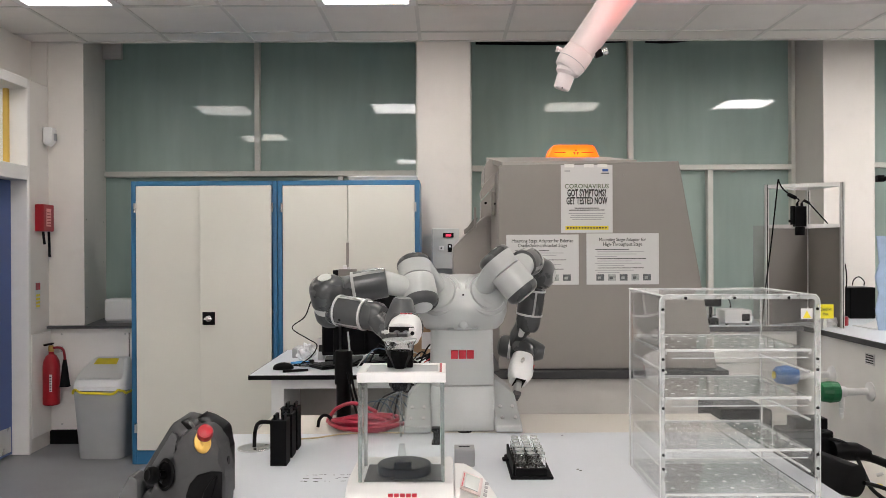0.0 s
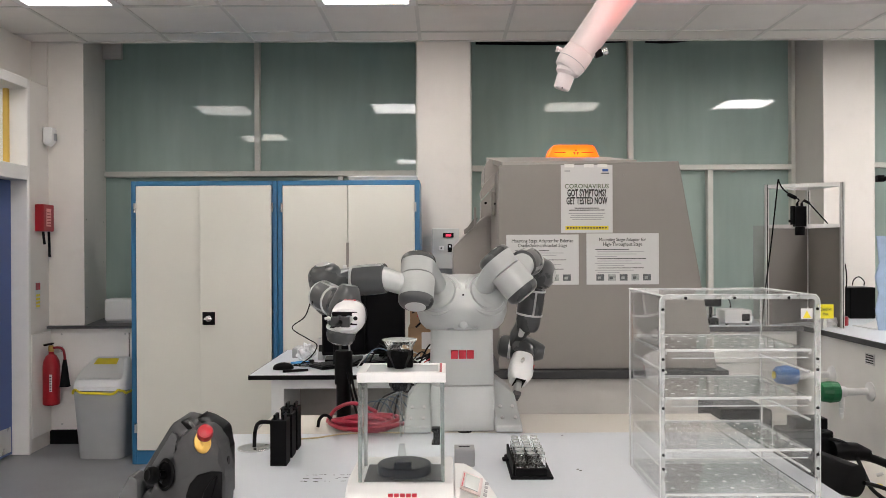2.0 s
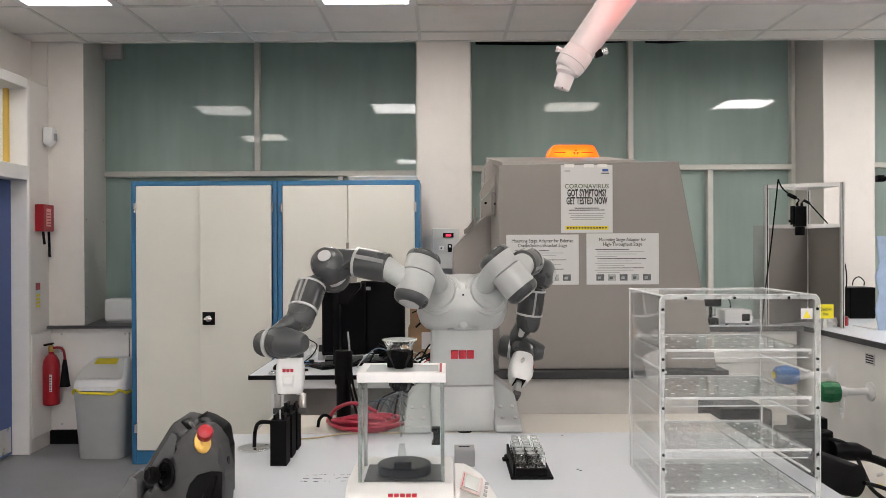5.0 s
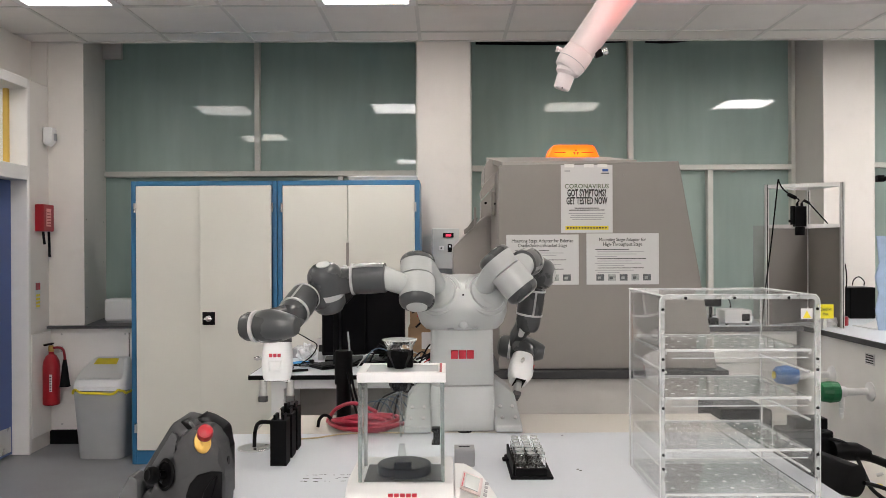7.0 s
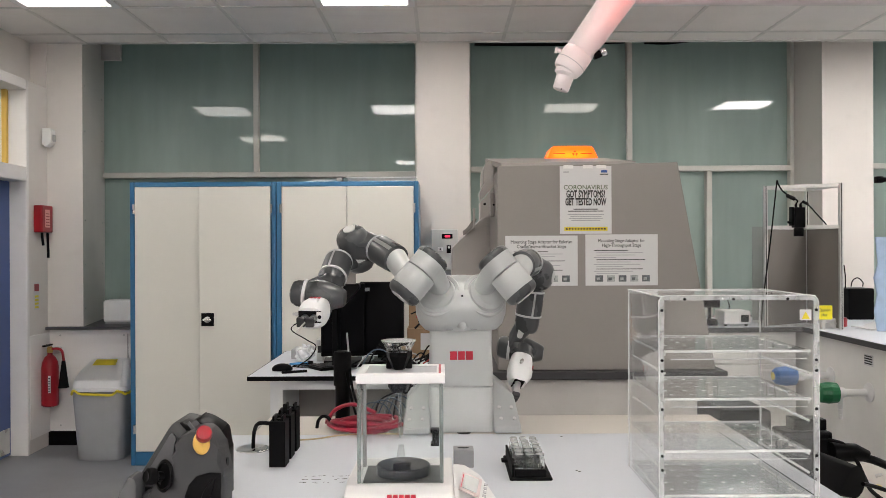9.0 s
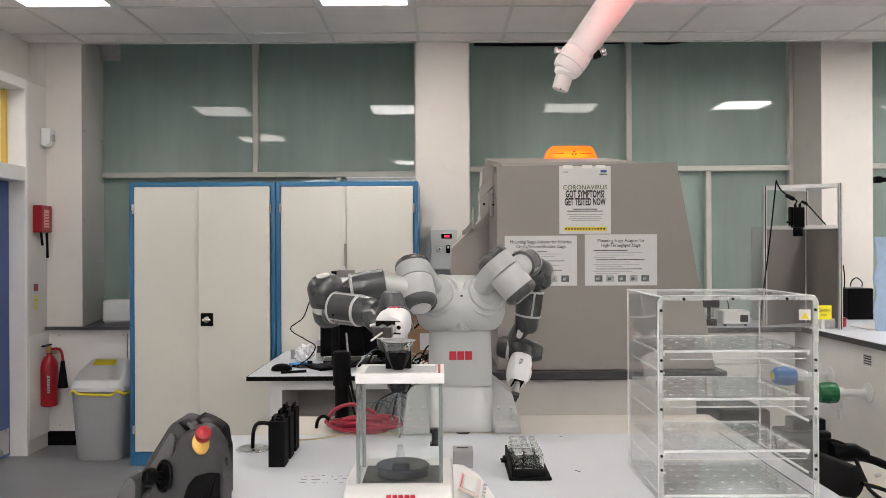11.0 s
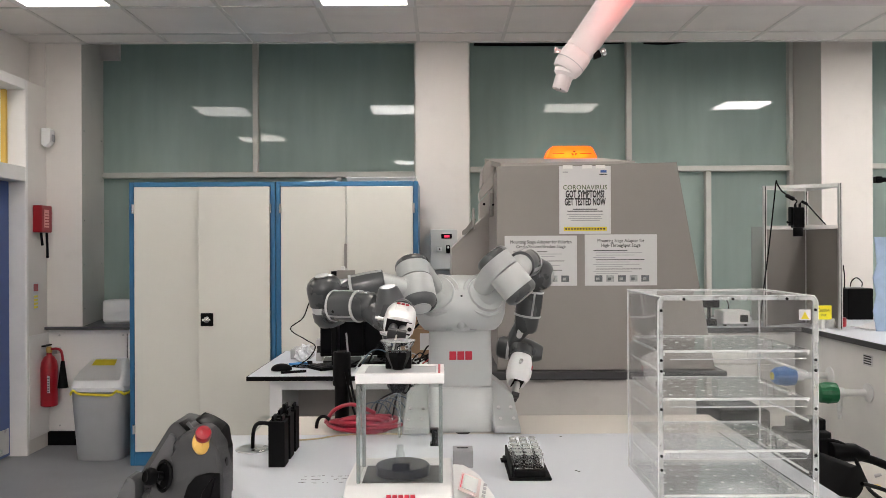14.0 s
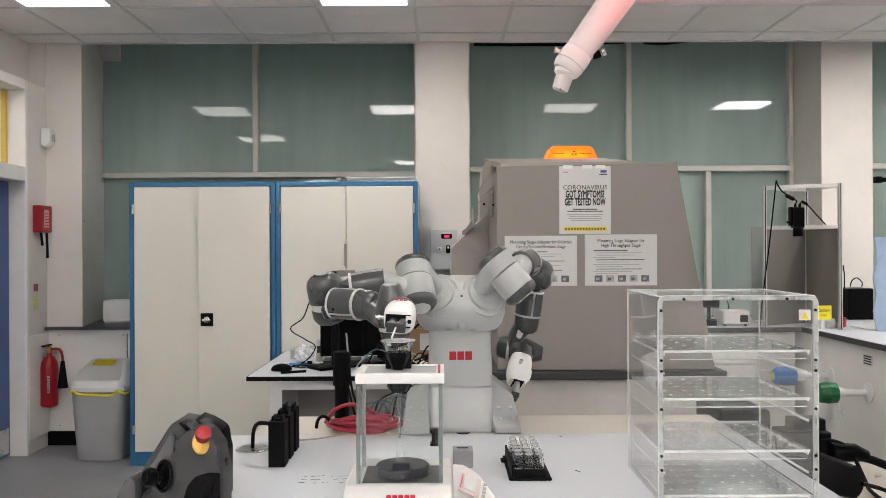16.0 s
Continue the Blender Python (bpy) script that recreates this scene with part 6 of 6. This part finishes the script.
def build_arm(side):
    s = 1 if side == "right" else -1  # the two arms are mirror images across each joint's axis
    links = []
    # shoulder: collar, neck and the upper half of the drum
    bm = lathe([(0.057, -0.012), (0.057, 0.004), (0.054, 0.012), (0.0, 0.012)], 40)
    hull([ring((0.004, -0.022 * s, 0.008), (0, 0, 1), 0.031), ring((0.012, -0.030 * s, 0.05), (0, 0, 1), 0.030), ring((0.03, -0.012 * s, 0.1), (0, 1, 0), 0.049), ring((0.03, -0.056 * s, 0.1), (0, 1, 0), 0.05)], bm)
    l0 = part("shoulder", bm, ROBW, robot, "white shoulder shell", True)
    part("cap", lathe(dome(0.051, 0.056, 0.079, 0.018), 36, turn((0.03, 0, 0.1), (0, -s, 0))), ROBG, l0, "graphite cap", True)
    links.append(l0)
    # upper arm: the lower half of the drum and a neck
    bm = lathe([(0.0, 0.008), (0.0495, 0.008), (0.0505, 0.004), (0.0505, -0.054), (0.049, -0.058), (0.0, -0.058)], 40, turn((0, 0, 0), (0, 0, s)))
    hull([ring((-0.006, 0.0, -0.03 * s), (0, 1, 0), 0.03), ring((-0.022, 0.05, -0.012 * s), (0, 1, 0), 0.031), ring((-0.03, 0.09, 0), (0, 1, 0), 0.036)], bm)
    l1 = part("upper_arm", bm, ROBW, robot, "white upper arm shell", True)
    part("cap", lathe(dome(0.051, 0.0583, 0.084, 0.02), 36, turn((0, 0, 0), (0, 0, -s))), ROBG, l1, "graphite cap", True)
    part("cover_disc", lathe([(0.030, 0.0842), (0.030, 0.0858), (0, 0.0858)], 32, turn((0, 0, 0), (0, 0, -s))), ROBL, l1, "light grey round cover", True)
    links.append(l1)
    # elbow: dark sleeve with a pale stripe, and the upper half of the elbow drum
    R = lambda z: 0.0445 - 0.9 * (z + 0.035) ** 2
    bm = lathe([(0.034, -0.088)] + [(R(z), z) for z in (-0.086, -0.06, -0.035, -0.01, 0.004)] + [(0.0, 0.004)], 36)
    hull([ring((0, 0, 0.012), (0, 0, 1), 0.037), ring((-0.012, 0, 0.035), (0, 0, 1), 0.037), ring((-0.04188, -0.012 * s, 0.07873), (0, 1, 0), 0.047), ring((-0.04188, 0.008 * s, 0.07873), (0, 1, 0), 0.049), ring((-0.04188, -0.04 * s, 0.07873), (0, 1, 0), 0.047)], bm)
    l2 = part("elbow", bm, ROBG, robot, "graphite elbow housing", True)
    part("dome", lathe(dome(0.0495, -0.008, 0.070, 0.036), 36, turn((-0.04188, 0, 0.07873), (0, -s, 0))), ROBG, l2, "", True)
    part("cover_disc", lathe([(0.019, 0.0695), (0.019, 0.0718), (0, 0.0718)], 28, turn((-0.04188, 0, 0.07873), (0, -s, 0))), ROBL, l2, "light grey round cover", True)
    part("band", lathe([(0.0425, 0.004), (0.0447, 0.0045), (0.0447, 0.012), (0.0425, 0.0125)], 40), ROBL, l2, "pale grey band", True)
    for a in (100 * s, 260 * s, 0):
        part("stripe", stripe(R, -0.084, 0.004, radians(a), 0.28), ROBL, l2, "pale grey stripe", True)
    links.append(l2)
    # forearm: the lower half of the elbow drum, neck and sleeve
    RF = lambda y: 0.0425 - 0.7 * (y - 0.1) ** 2
    fore = turn((0.0405, 0, 0), (0, 1, 0))
    bm = lathe([(0.0, 0.028), (0.046, 0.028), (0.048, 0.032), (0.047, 0.055), (0.038, 0.07), (0.02, 0.0765), (0, 0.0765)], 36, turn((0, 0, 0), (0, 0, -s)))
    hull([ring((0.004, 0.01, -0.045 * s), (0, 1, 0), 0.026), ring((0.02, 0.03, -0.028 * s), (0.6, 1, 0), 0.034), ring((0.0405, 0.06, 0), (0, 1, 0), 0.038)], bm)
    lathe([(0.0, 0.056)] + [(RF(y), y) for y in (0.057, 0.08, 0.1, 0.12, 0.143)] + [(0.03, 0.144), (0.0, 0.144)], 36, fore, bm)
    l3 = part("forearm", bm, ROBG, robot, "graphite forearm housing", True)
    part("joint_ring", lathe([(0.044, 0.006), (0.0455, 0.010), (0.0455, 0.0275), (0.0, 0.0275)], 36, turn((0, 0, 0), (0, 0, -s))), ROBL, l3, "pale grey joint ring", True)
    for y in (0.058, 0.138):
        part("band", lathe([(RF(y) - 0.002, y), (RF(y) + 0.0015, y + 0.0005), (RF(y) + 0.0015, y + 0.0065), (RF(y) - 0.002, y + 0.007)], 40, fore), ROBL, l3, "pale grey band", True)
    for a in (90, 200, 330):
        st = stripe(RF, 0.062, 0.14, radians(a), 0.16)
        bmesh.ops.transform(st, matrix=fore, verts=st.verts)
        part("stripe", st, ROBL, l3, "pale grey stripe", True)
    part("screw_hole", lathe([(0.004, 0.0), (0.004, 0.0012), (0, 0.0012)], 14, turn((0.0405 + 0.0422, 0.085, 0.0), (1, 0, 0))), MATT, l3)
    links.append(l3)
    # wrist: neck, fork and the fork's cap
    bm = lathe([(0.03, -0.022), (0.0395, -0.019), (0.0395, 0.004), (0.037, 0.022), (0.03, 0.032), (0, 0.032)], 36)
    hull([ring((-0.004, -0.006 * s, 0.012), (0, 0, 1), 0.034), ring((-0.016, -0.03 * s, 0.05), (0, 0, 1), 0.024), ring((-0.027, -0.044 * s, 0.1), (0, 1, 0), 0.034), ring((-0.027, -0.05 * s, 0.1), (0, 1, 0), 0.036)], bm)
    l4 = part("wrist", bm, ROBG, robot, "graphite wrist fork", True)
    part("cap", lathe([(0.038, 0.052), (0.037, 0.07), (0.031, 0.083), (0.018, 0.089), (0, 0.089)], 32, turn((-0.027, 0, 0.10039), (0, -s, 0))), ROBG, l4, "graphite cap", True)
    part("joint_ring", lathe([(0.036, 0.043), (0.0405, 0.044), (0.0405, 0.0515), (0.036, 0.052)], 36, turn((-0.027, 0, 0.10039), (0, -s, 0))), ROBL, l4, "pale grey joint ring", True)
    part("inlay", hull([ring((0.026, -0.012 * s, 0.02), (1, 0, 0), 0.011, 16), ring((0.022, -0.016 * s, 0.045), (1, 0, 0), 0.009, 16), ring((0.03, -0.012 * s, 0.018), (1, 0, 0), 0.009, 16)]), ROBL, l4, "pale grey inlay", True)
    links.append(l4)
    # wrist head
    bm = lathe([(0.0, 0.042), (0.036, 0.042), (0.040, 0.037), (0.0435, 0.018), (0.0435, 0.0), (0.040, -0.018), (0.031, -0.046), (0.0255, -0.060), (0.021, -0.0655), (0, -0.0665)], 36, turn((0, 0, 0), (0, 0, s)))
    hull([ring((0.018, 0.005, 0.008 * s), (0, 1, 0), 0.042), ring((0.027, 0.034, 0), (0, 1, 0), 0.036), ring((0.027, 0.04, 0), (0, 1, 0), 0.034)], bm)
    l5 = part("wrist_head", bm, ROBG, robot, "graphite wrist head", True)
    links.append(l5)
    # gripper
    def rr(z, hx, hy, e=3.2, n=36):
        out = []
        for k in range(n):
            a = 2 * math.pi * k / n
            c, d = math.cos(a), math.sin(a)
            out.append(Vector((hx * abs(c) ** (2 / e) * (1 if c > 0 else -1), hy * abs(d) ** (2 / e) * (1 if d > 0 else -1), z)))
        return out
    bm = bmesh.new()
    secs = [rr(0.010, 0.031, 0.030, 2.6), rr(0.014, 0.034, 0.033, 2.6), rr(0.035, 0.0375, 0.037, 2.7), rr(0.065, 0.0385, 0.0385, 2.8), rr(0.086, 0.0368, 0.036, 2.8), rr(0.100, 0.034, 0.030), rr(0.108, 0.031, 0.026)]
    vs = [[bm.verts.new(p) for p in sec] for sec in secs]
    for a, b in zip(vs, vs[1:]):
        for k in range(len(a)):
            bm.faces.new((a[k], a[(k + 1) % len(a)], b[(k + 1) % len(a)], b[k]))
    bm.faces.new(vs[0][::-1])
    bm.faces.new(vs[-1])
    l6 = part("gripper", bm, GRIPW, robot, "white rounded gripper body", True)
    part("flange", lathe([(0.033, 0.003), (0.036, 0.004), (0.036, 0.0105), (0.0, 0.0105)], 32), ROBG, l6, "", True)
    part("slot", box(-0.030, 0.030, -0.018, 0.014, 0.1075, 0.1095, 0.0), MATT, l6, "dark slot in which the fingers slide")
    part("camera_bezel", box(-0.036, -0.018, -0.016, 0.010, 0.1065, 0.112, 0.002), WHITE, l6)
    part("lens", lathe([(0.005, 0), (0.005, 0.002), (0, 0.002)], 16, turn((-0.027, -0.003, 0.112), (0, 0, 1))), BLACK, l6)
    for x in (-0.0105, 0.0, 0.0105):
        part("logo_bar", box(x - 0.0042, x + 0.0042, -0.0405, -0.0375, 0.040, 0.049, 0.001), LOGO, l6, "red printed mark")
    pad = hull([[Vector((x, -0.0355, z)) for x, z in ((-0.018, 0.056), (0.018, 0.056), (0.016, 0.088), (-0.016, 0.088))], [Vector((x, -0.0402, z)) for x, z in ((-0.014, 0.060), (0.014, 0.060), (0.011, 0.080), (-0.011, 0.080))]])
    part("front_pad", pad, GRIPW, l6, "raised white pad")
    bm = lathe([(0.0045, 0), (0.0045, 0.012), (0.006, 0.012), (0.006, 0.017), (0.0035, 0.017), (0.0035, 0.024), (0, 0.024)], 14, turn((0.037, 0.006, 0.052), (1, 0, 0)))
    part("air_fitting", bm, STEEL, l6, "steel push-in air fitting", True)
    links.append(l6)
    for sx in (-1, 1):
        f = part("finger", lathe([(0.0, 0.109), (0.0094, 0.109), (0.0098, 0.111), (0.0098, 0.143), (0.009, 0.146), (0, 0.146)], 20), STEEL, l6, "bright round metal finger", True)
        part("finger_tip", box(-0.0105, 0.0105, -0.012, 0.012, 0.1465, 0.162, 0.002), TIPM, f, "dark metal finger tip")
        f.location.x = sx * 0.0115
        links.append(f)
    return links


TIPM = mat("dark_machined_metal", (0.03, 0.03, 0.032), 0.4)
GRIPW = mat("gripper_white", (0.78, 0.79, 0.79), 0.3, vary=0.02, coat=0.2)
ARM_R = build_arm("right")
ARM_L = build_arm("left")


def torso():
    def sup(z, hx0, hx1, hy, e=3.0, n=44):
        out = []
        for k in range(n):
            a = 2 * math.pi * k / n
            c, d = math.cos(a), math.sin(a)
            out.append(Vector(((hx1 if c > 0 else hx0) * abs(c) ** (2 / e), hy * abs(d) ** (2 / e) * (1 if d > 0 else -1), z)) if c > 0 else Vector((-hx0 * abs(c) ** (2 / e), hy * abs(d) ** (2 / e) * (1 if d > 0 else -1), z)))
        return out

    def loft(secs):
        bm = bmesh.new()
        vs = [[bm.verts.new(p) for p in sec] for sec in secs]
        for a, b in zip(vs, vs[1:]):
            for k in range(len(a)):
                bm.faces.new((a[k], a[(k + 1) % len(a)], b[(k + 1) % len(a)], b[k]))
        bm.faces.new(vs[0][::-1])
        bm.faces.new(vs[-1])
        return bm

    head = [(0.300, 0.10, 0.02, 0.085), (0.306, 0.12, 0.045, 0.108), (0.325, 0.14, 0.072, 0.126), (0.355, 0.15, 0.092, 0.136), (0.385, 0.155, 0.094, 0.138), (0.415, 0.15, 0.082, 0.132), (0.440, 0.14, 0.060, 0.115), (0.458, 0.12, 0.036, 0.090), (0.468, 0.09, 0.012, 0.060), (0.4705, 0.05, -0.01, 0.03)]
    part("head", loft([sup(z, a, b, c, 2.4) for z, a, b, c in head]), ROBW, robot, "white rounded shoulder housing", True)
    part("column", loft([sup(z, 0.20, 0.03, hy, 5.0) for z, hy in ((0.136, 0.096), (0.138, 0.097), (0.26, 0.094), (0.31, 0.094))]), ROBW, robot, "white body column", True)
    part("base", loft([sup(z, 0.22, x, hy, 5.0) for z, x, hy in ((0.0, 0.036, 0.100), (0.02, 0.036, 0.100), (0.025, 0.034, 0.099), (0.128, 0.032, 0.097), (0.134, 0.028, 0.094))]), ROBW, robot, "white base housing", True)
    for sy in (-1, 1):
        bm = bmesh.new()
        pts = [(0.06, 0.096, 0.0), (0.06, 0.178, 0.0), (-0.22, 0.18, 0.0), (-0.22, 0.092, 0.0), (0.06, 0.096, 0.02), (0.06, 0.176, 0.02), (-0.02, 0.163, 0.100), (-0.073, 0.092, 0.154), (-0.2, 0.163, 0.100), (-0.22, 0.092, 0.154)]
        hull([[Vector((x, y * sy, z)) for x, y, z in pts]], bm)
        bmesh.ops.bevel(bm, geom=list(bm.edges), offset=0.004, segments=2, profile=0.5, affect="EDGES")
        foot = part("mounting_foot", bm, ROBW, robot, "sloped white mounting foot with bolt holes")
        for bx, by in ((0.040, 0.118), (0.040, 0.158), (0.012, 0.115), (0.012, 0.152)):
            part("bolt", lathe([(0.0055, -0.004), (0.0055, 0.0012), (0.0035, 0.0014), (0.0035, 0.0003), (0, 0.0003)], 14, turn((bx, by * sy, 0.0815 - bx), (0.70, 0.0, 0.71))), ALU, foot, "grey socket bolt", True)
    for k, y in enumerate((-0.024, -0.0, 0.024)):
        part("logo_bar", box(0.0295, 0.0325, y - 0.0105, y + 0.0105, 0.217, 0.243, 0.001), LOGO, robot, "red printed mark")
    for side in SHOULDER:
        m = SHOULDER[side]
        part("shoulder_seat", lathe([(0.060, -0.06), (0.0705, -0.03), (0.0705, -0.006), (0.068, -0.002), (0.0605, -0.001), (0.0, -0.001)], 44, m), ROBW, robot, "round white shoulder seat", True)
        part("seam", lathe([(0.0585, -0.0012), (0.0600, -0.0004), (0.0600, 0.0004), (0.0585, 0.0006)], 44, m), GREYP, robot, "grey seam round the shoulder", True)
    nub = hull([ring((0.058, 0, 0.318), (0, 0, 1), 0.017, 24), ring((0.073, 0, 0.322), (1, 0, -0.5), 0.012, 24), ring((0.070, 0, 0.345), (1, 0, 0.3), 0.016, 24), ring((0.074, 0, 0.366), (1, 0, 0.3), 0.010, 24)])
    part("nub", nub, ROBW, robot, "rounded white nub under the chest", True)
    for y in (-0.036, 0.036):
        part("chest_slot", box(0.0465, 0.058, y - 0.010, y + 0.010, 0.3098, 0.3118, 0.0005), GREYP, robot)
    part("sensor", box(0.0795, 0.084, -0.003, 0.003, 0.410, 0.415, 0.001), BLACK, robot)


torso()


# ---- what moves ----
def glide(keys, t):
    """Joint angles at t: smooth from key to key, with no overshoot."""
    if t <= keys[0][0]:
        return list(keys[0][1:])
    for i in range(len(keys) - 1):
        a, b = keys[i], keys[i + 1]
        if t <= b[0]:
            h = b[0] - a[0]
            u = (t - a[0]) / h
            out = []
            for j in range(1, len(a)):
                d = (b[j] - a[j]) / h
                p = (a[j] - keys[i - 1][j]) / (a[0] - keys[i - 1][0]) if i else 0.0
                n = (keys[i + 2][j] - b[j]) / (keys[i + 2][0] - b[0]) if i + 2 < len(keys) else 0.0
                m0 = 0.0 if p * d <= 0 else 2 * p * d / (p + d)
                m1 = 0.0 if n * d <= 0 else 2 * n * d / (n + d)
                out.append(a[j] * (2 * u ** 3 - 3 * u * u + 1) + m0 * h * (u ** 3 - 2 * u * u + u) + b[j] * (3 * u * u - 2 * u ** 3) + m1 * h * (u ** 3 - u * u))
            return out
    return list(keys[-1][1:])


# seconds and the seven joint angles, in degrees: weighing, lifting out, then over to the tool stand
LIFT = [
    (0, 58.2, -73.0, -60.4, 56.7, -205.3, 71.9, 185.4),
    (0.5, 58.6, -72.3, -60.6, 54.9, -206.5, 72.4, 186.0),
    (0.7, 59.5, -58.3, -11.8, 37.0, -94.8, 89.8, 151.8),
    (0.85, 59.1, -48.6, -6.9, 25.0, -91.1, 104.5, 150.4),
    (1.35, 59.1, -48.6, -6.9, 25.0, -91.1, 104.5, 150.4),
    (1.5, 58.2, -62.1, -11.3, 46.4, -103.5, 93.1, 155.5),
    (1.7, 58.6, -72.3, -60.6, 54.9, -206.5, 72.4, 186.0),
    (1.8, 51.1, -77.4, -52.5, 50.2, -204.4, 52.4, 189.1),
    (2, 44.8, -87.1, -45.5, 45.1, -202.9, 36.9, 190.6),
    (2.3, 36.2, -101.7, -41.6, 43.5, -195.0, 21.9, 187.0),
]
PUT_BACK = [
    (2.5, 28.3, -109.6, -46.7, 37.6, -299.6, 12.6, 285.2),
    (2.7, 14.8, -109.5, -53.9, 36.9, -295.9, 12.9, 290.3),
    (3, 2.8, -86.3, -71.6, 25.4, -268.6, 32.9, 283.3),
    (3.2, 7.6, -91.3, -67.3, 22.5, -263.8, 2.1, 261.6),
    (3.5, 18.9, -93.3, -55.1, 19.2, -265.1, -55.7, 257.4),
    (4, 21.8, -82.0, -73.8, 13.5, -257.1, -33.4, 249.4),
    (4.2, 26.4, -81.7, -77.6, 9.7, -256.5, -31.7, 246.8),
    (4.5, 30.5, -81.4, -81.1, 6.2, -255.9, -30.1, 244.5),
    (5, 30.5, -81.4, -81.1, 6.2, -255.9, -30.1, 244.5),
    (5.5, 21.8, -82.0, -73.8, 13.5, -257.1, -33.4, 249.4),
]
REACH = [
    (6.3, 15.1, -116.6, -92.3, 46.3, -324.5, -30.3, 255.3),
    (6.5, 26.7, -100.5, -51.6, 49.3, -284.2, -67.8, 286.3),
    (6.7, 41.2, -88.4, -42.6, 6.9, -270.2, -68.5, 260.8),
    (7, 47.7, -77.5, -54.4, -9.2, -266.8, -58.3, 252.9),
    (7.5, 54.3, -76.0, -66.4, -18.3, -263.4, -46.5, 249.0),
    (8, 54.2, -76.1, -66.3, -18.2, -263.4, -46.5, 249.1),
    (8.15, 54.2, -76.1, -66.3, -18.2, -263.4, -46.5, 249.1),
    (8.3, 47.7, -77.5, -54.4, -9.2, -266.8, -58.3, 252.9),
    (8.5, 33.4, -87.8, -42.0, 7.5, -269.8, -55.2, 266.3),
    (8.8, 5.6, -84.5, -70.1, 22.5, -273.3, 35.5, 287.0),
    (9, 6.0, -104.8, -67.7, 45.0, -285.5, 25.3, 275.5),
    (9.2, 20.3, -114.0, -81.7, 65.3, -249.4, 39.4, 212.6),
]
WEIGH = [
    (10.2, 58.6, -72.3, -60.6, 54.9, -206.5, 72.4, 186.0),
    (11.3, 59.0, -72.5, -51.3, 51.0, -195.3, 69.2, 181.6),
    (11.5, 59.0, -72.5, -51.3, 51.0, -195.3, 69.2, 181.6),
    (11.7, 59.0, -71.2, -46.9, 51.5, -192.0, 63.6, 179.4),
    (13.85, 59.0, -71.2, -46.9, 51.5, -192.0, 63.6, 179.4),
    (14, 59.0, -74.6, -47.3, 54.3, -181.3, 61.4, 159.7),
    (14.3, 59.0, -71.2, -46.9, 51.5, -192.0, 63.6, 179.4),
    (14.85, 59.0, -71.2, -46.9, 51.5, -192.0, 63.6, 179.4),
    (15, 53.7, -76.1, -47.1, 62.2, -191.4, 64.2, 177.7),
    (15.2, 56.2, -80.2, -17.3, 67.2, -105.2, 95.8, 155.9),
    (15.4, 58.6, -72.3, -55.3, 53.4, -188.3, 64.0, 177.9),
    (15.9, 58.6, -72.3, -55.3, 53.4, -188.3, 64.0, 177.9),
    (16, 57.6, -73.8, -47.3, 55.5, -186.9, 62.8, 172.4),
]
RESTING = (-7.6, -126.9, 139.2, 1.5, -188.9, -40.5, -12.0)
# seconds and how far each finger stands from the gripper's middle
FINGERS = [(0.0, 0.0115), (4.75, 0.0115), (5.0, 0.034), (7.55, 0.034), (7.9, 0.0115), (16.0, 0.0115)]
HELD = pose(0, 0, 0.150)  # a tool's handle between the fingers
PARKED = [pose(-0.421, 2.035 + 0.078 * k, ZT + 0.110, 180, 0, 0) for k in (0, 1)]


def spatula():
    t = thing("spatula", "dark long-handled spatula held between the robot's fingers", "spatula")
    part("handle", lathe([(0.0, -0.030), (0.006, -0.030), (0.006, 0.020), (0.0032, 0.026), (0.0030, 0.070), (0.0, 0.070)], 12), MATT, t, "", True)
    part("blade", box(-0.0055, 0.0055, -0.0015, 0.0015, 0.070, 0.094, 0.001, 1), MATT, t, "flat dark blade")
    part("grip_block", box(-0.0105, 0.0105, -0.010, 0.010, -0.004, 0.010, 0.001, 1), BLACK, t)
    return t


def needle():
    t = thing("sampling_needle", "thin pale sampling rod held between the robot's fingers", "rod")
    part("rod", lathe([(0.0, -0.028), (0.0022, -0.028), (0.0022, 0.095), (0.0012, 0.100), (0, 0.100)], 10), mat("pale_rod", (0.62, 0.61, 0.58), 0.3, metal=0.6), t, "", True)
    part("grip_block", box(-0.0105, 0.0105, -0.010, 0.010, -0.004, 0.010, 0.001, 1), BLACK, t)
    return t


SPATULA, NEEDLE = spatula(), needle()


def motions():
    keys = LIFT + PUT_BACK + REACH + WEIGH
    times = [k / 10 for k in range(161)]
    path = [arm_poses("right", glide(keys, t)) for t in times]
    for k in range(7):
        walk(ARM_R[k], [(t, p[k]) for t, p in zip(times, path)])
    for n, s in ((7, -1), (8, 1)):
        walk(ARM_R[n], [(t, pose(s * glide(FINGERS, t)[0], 0, 0)) for t in (0.0, 4.7, 4.8, 4.9, 5.0, 7.5, 7.6, 7.7, 7.8, 7.9, 16.0)])
    held = [ROBOT @ p[6] @ HELD for p in path]
    # each tool stands in its holder while the gripper does not carry it
    walk(SPATULA, [(t, held[k] if k < 47 else PARKED[1]) for k, t in enumerate(times)])
    walk(NEEDLE, [(t, PARKED[0] if k < 79 else held[k]) for k, t in enumerate(times)])
    still = arm_poses("left", RESTING)
    for k in range(7):
        ARM_L[k].matrix_basis = still[k]


motions()
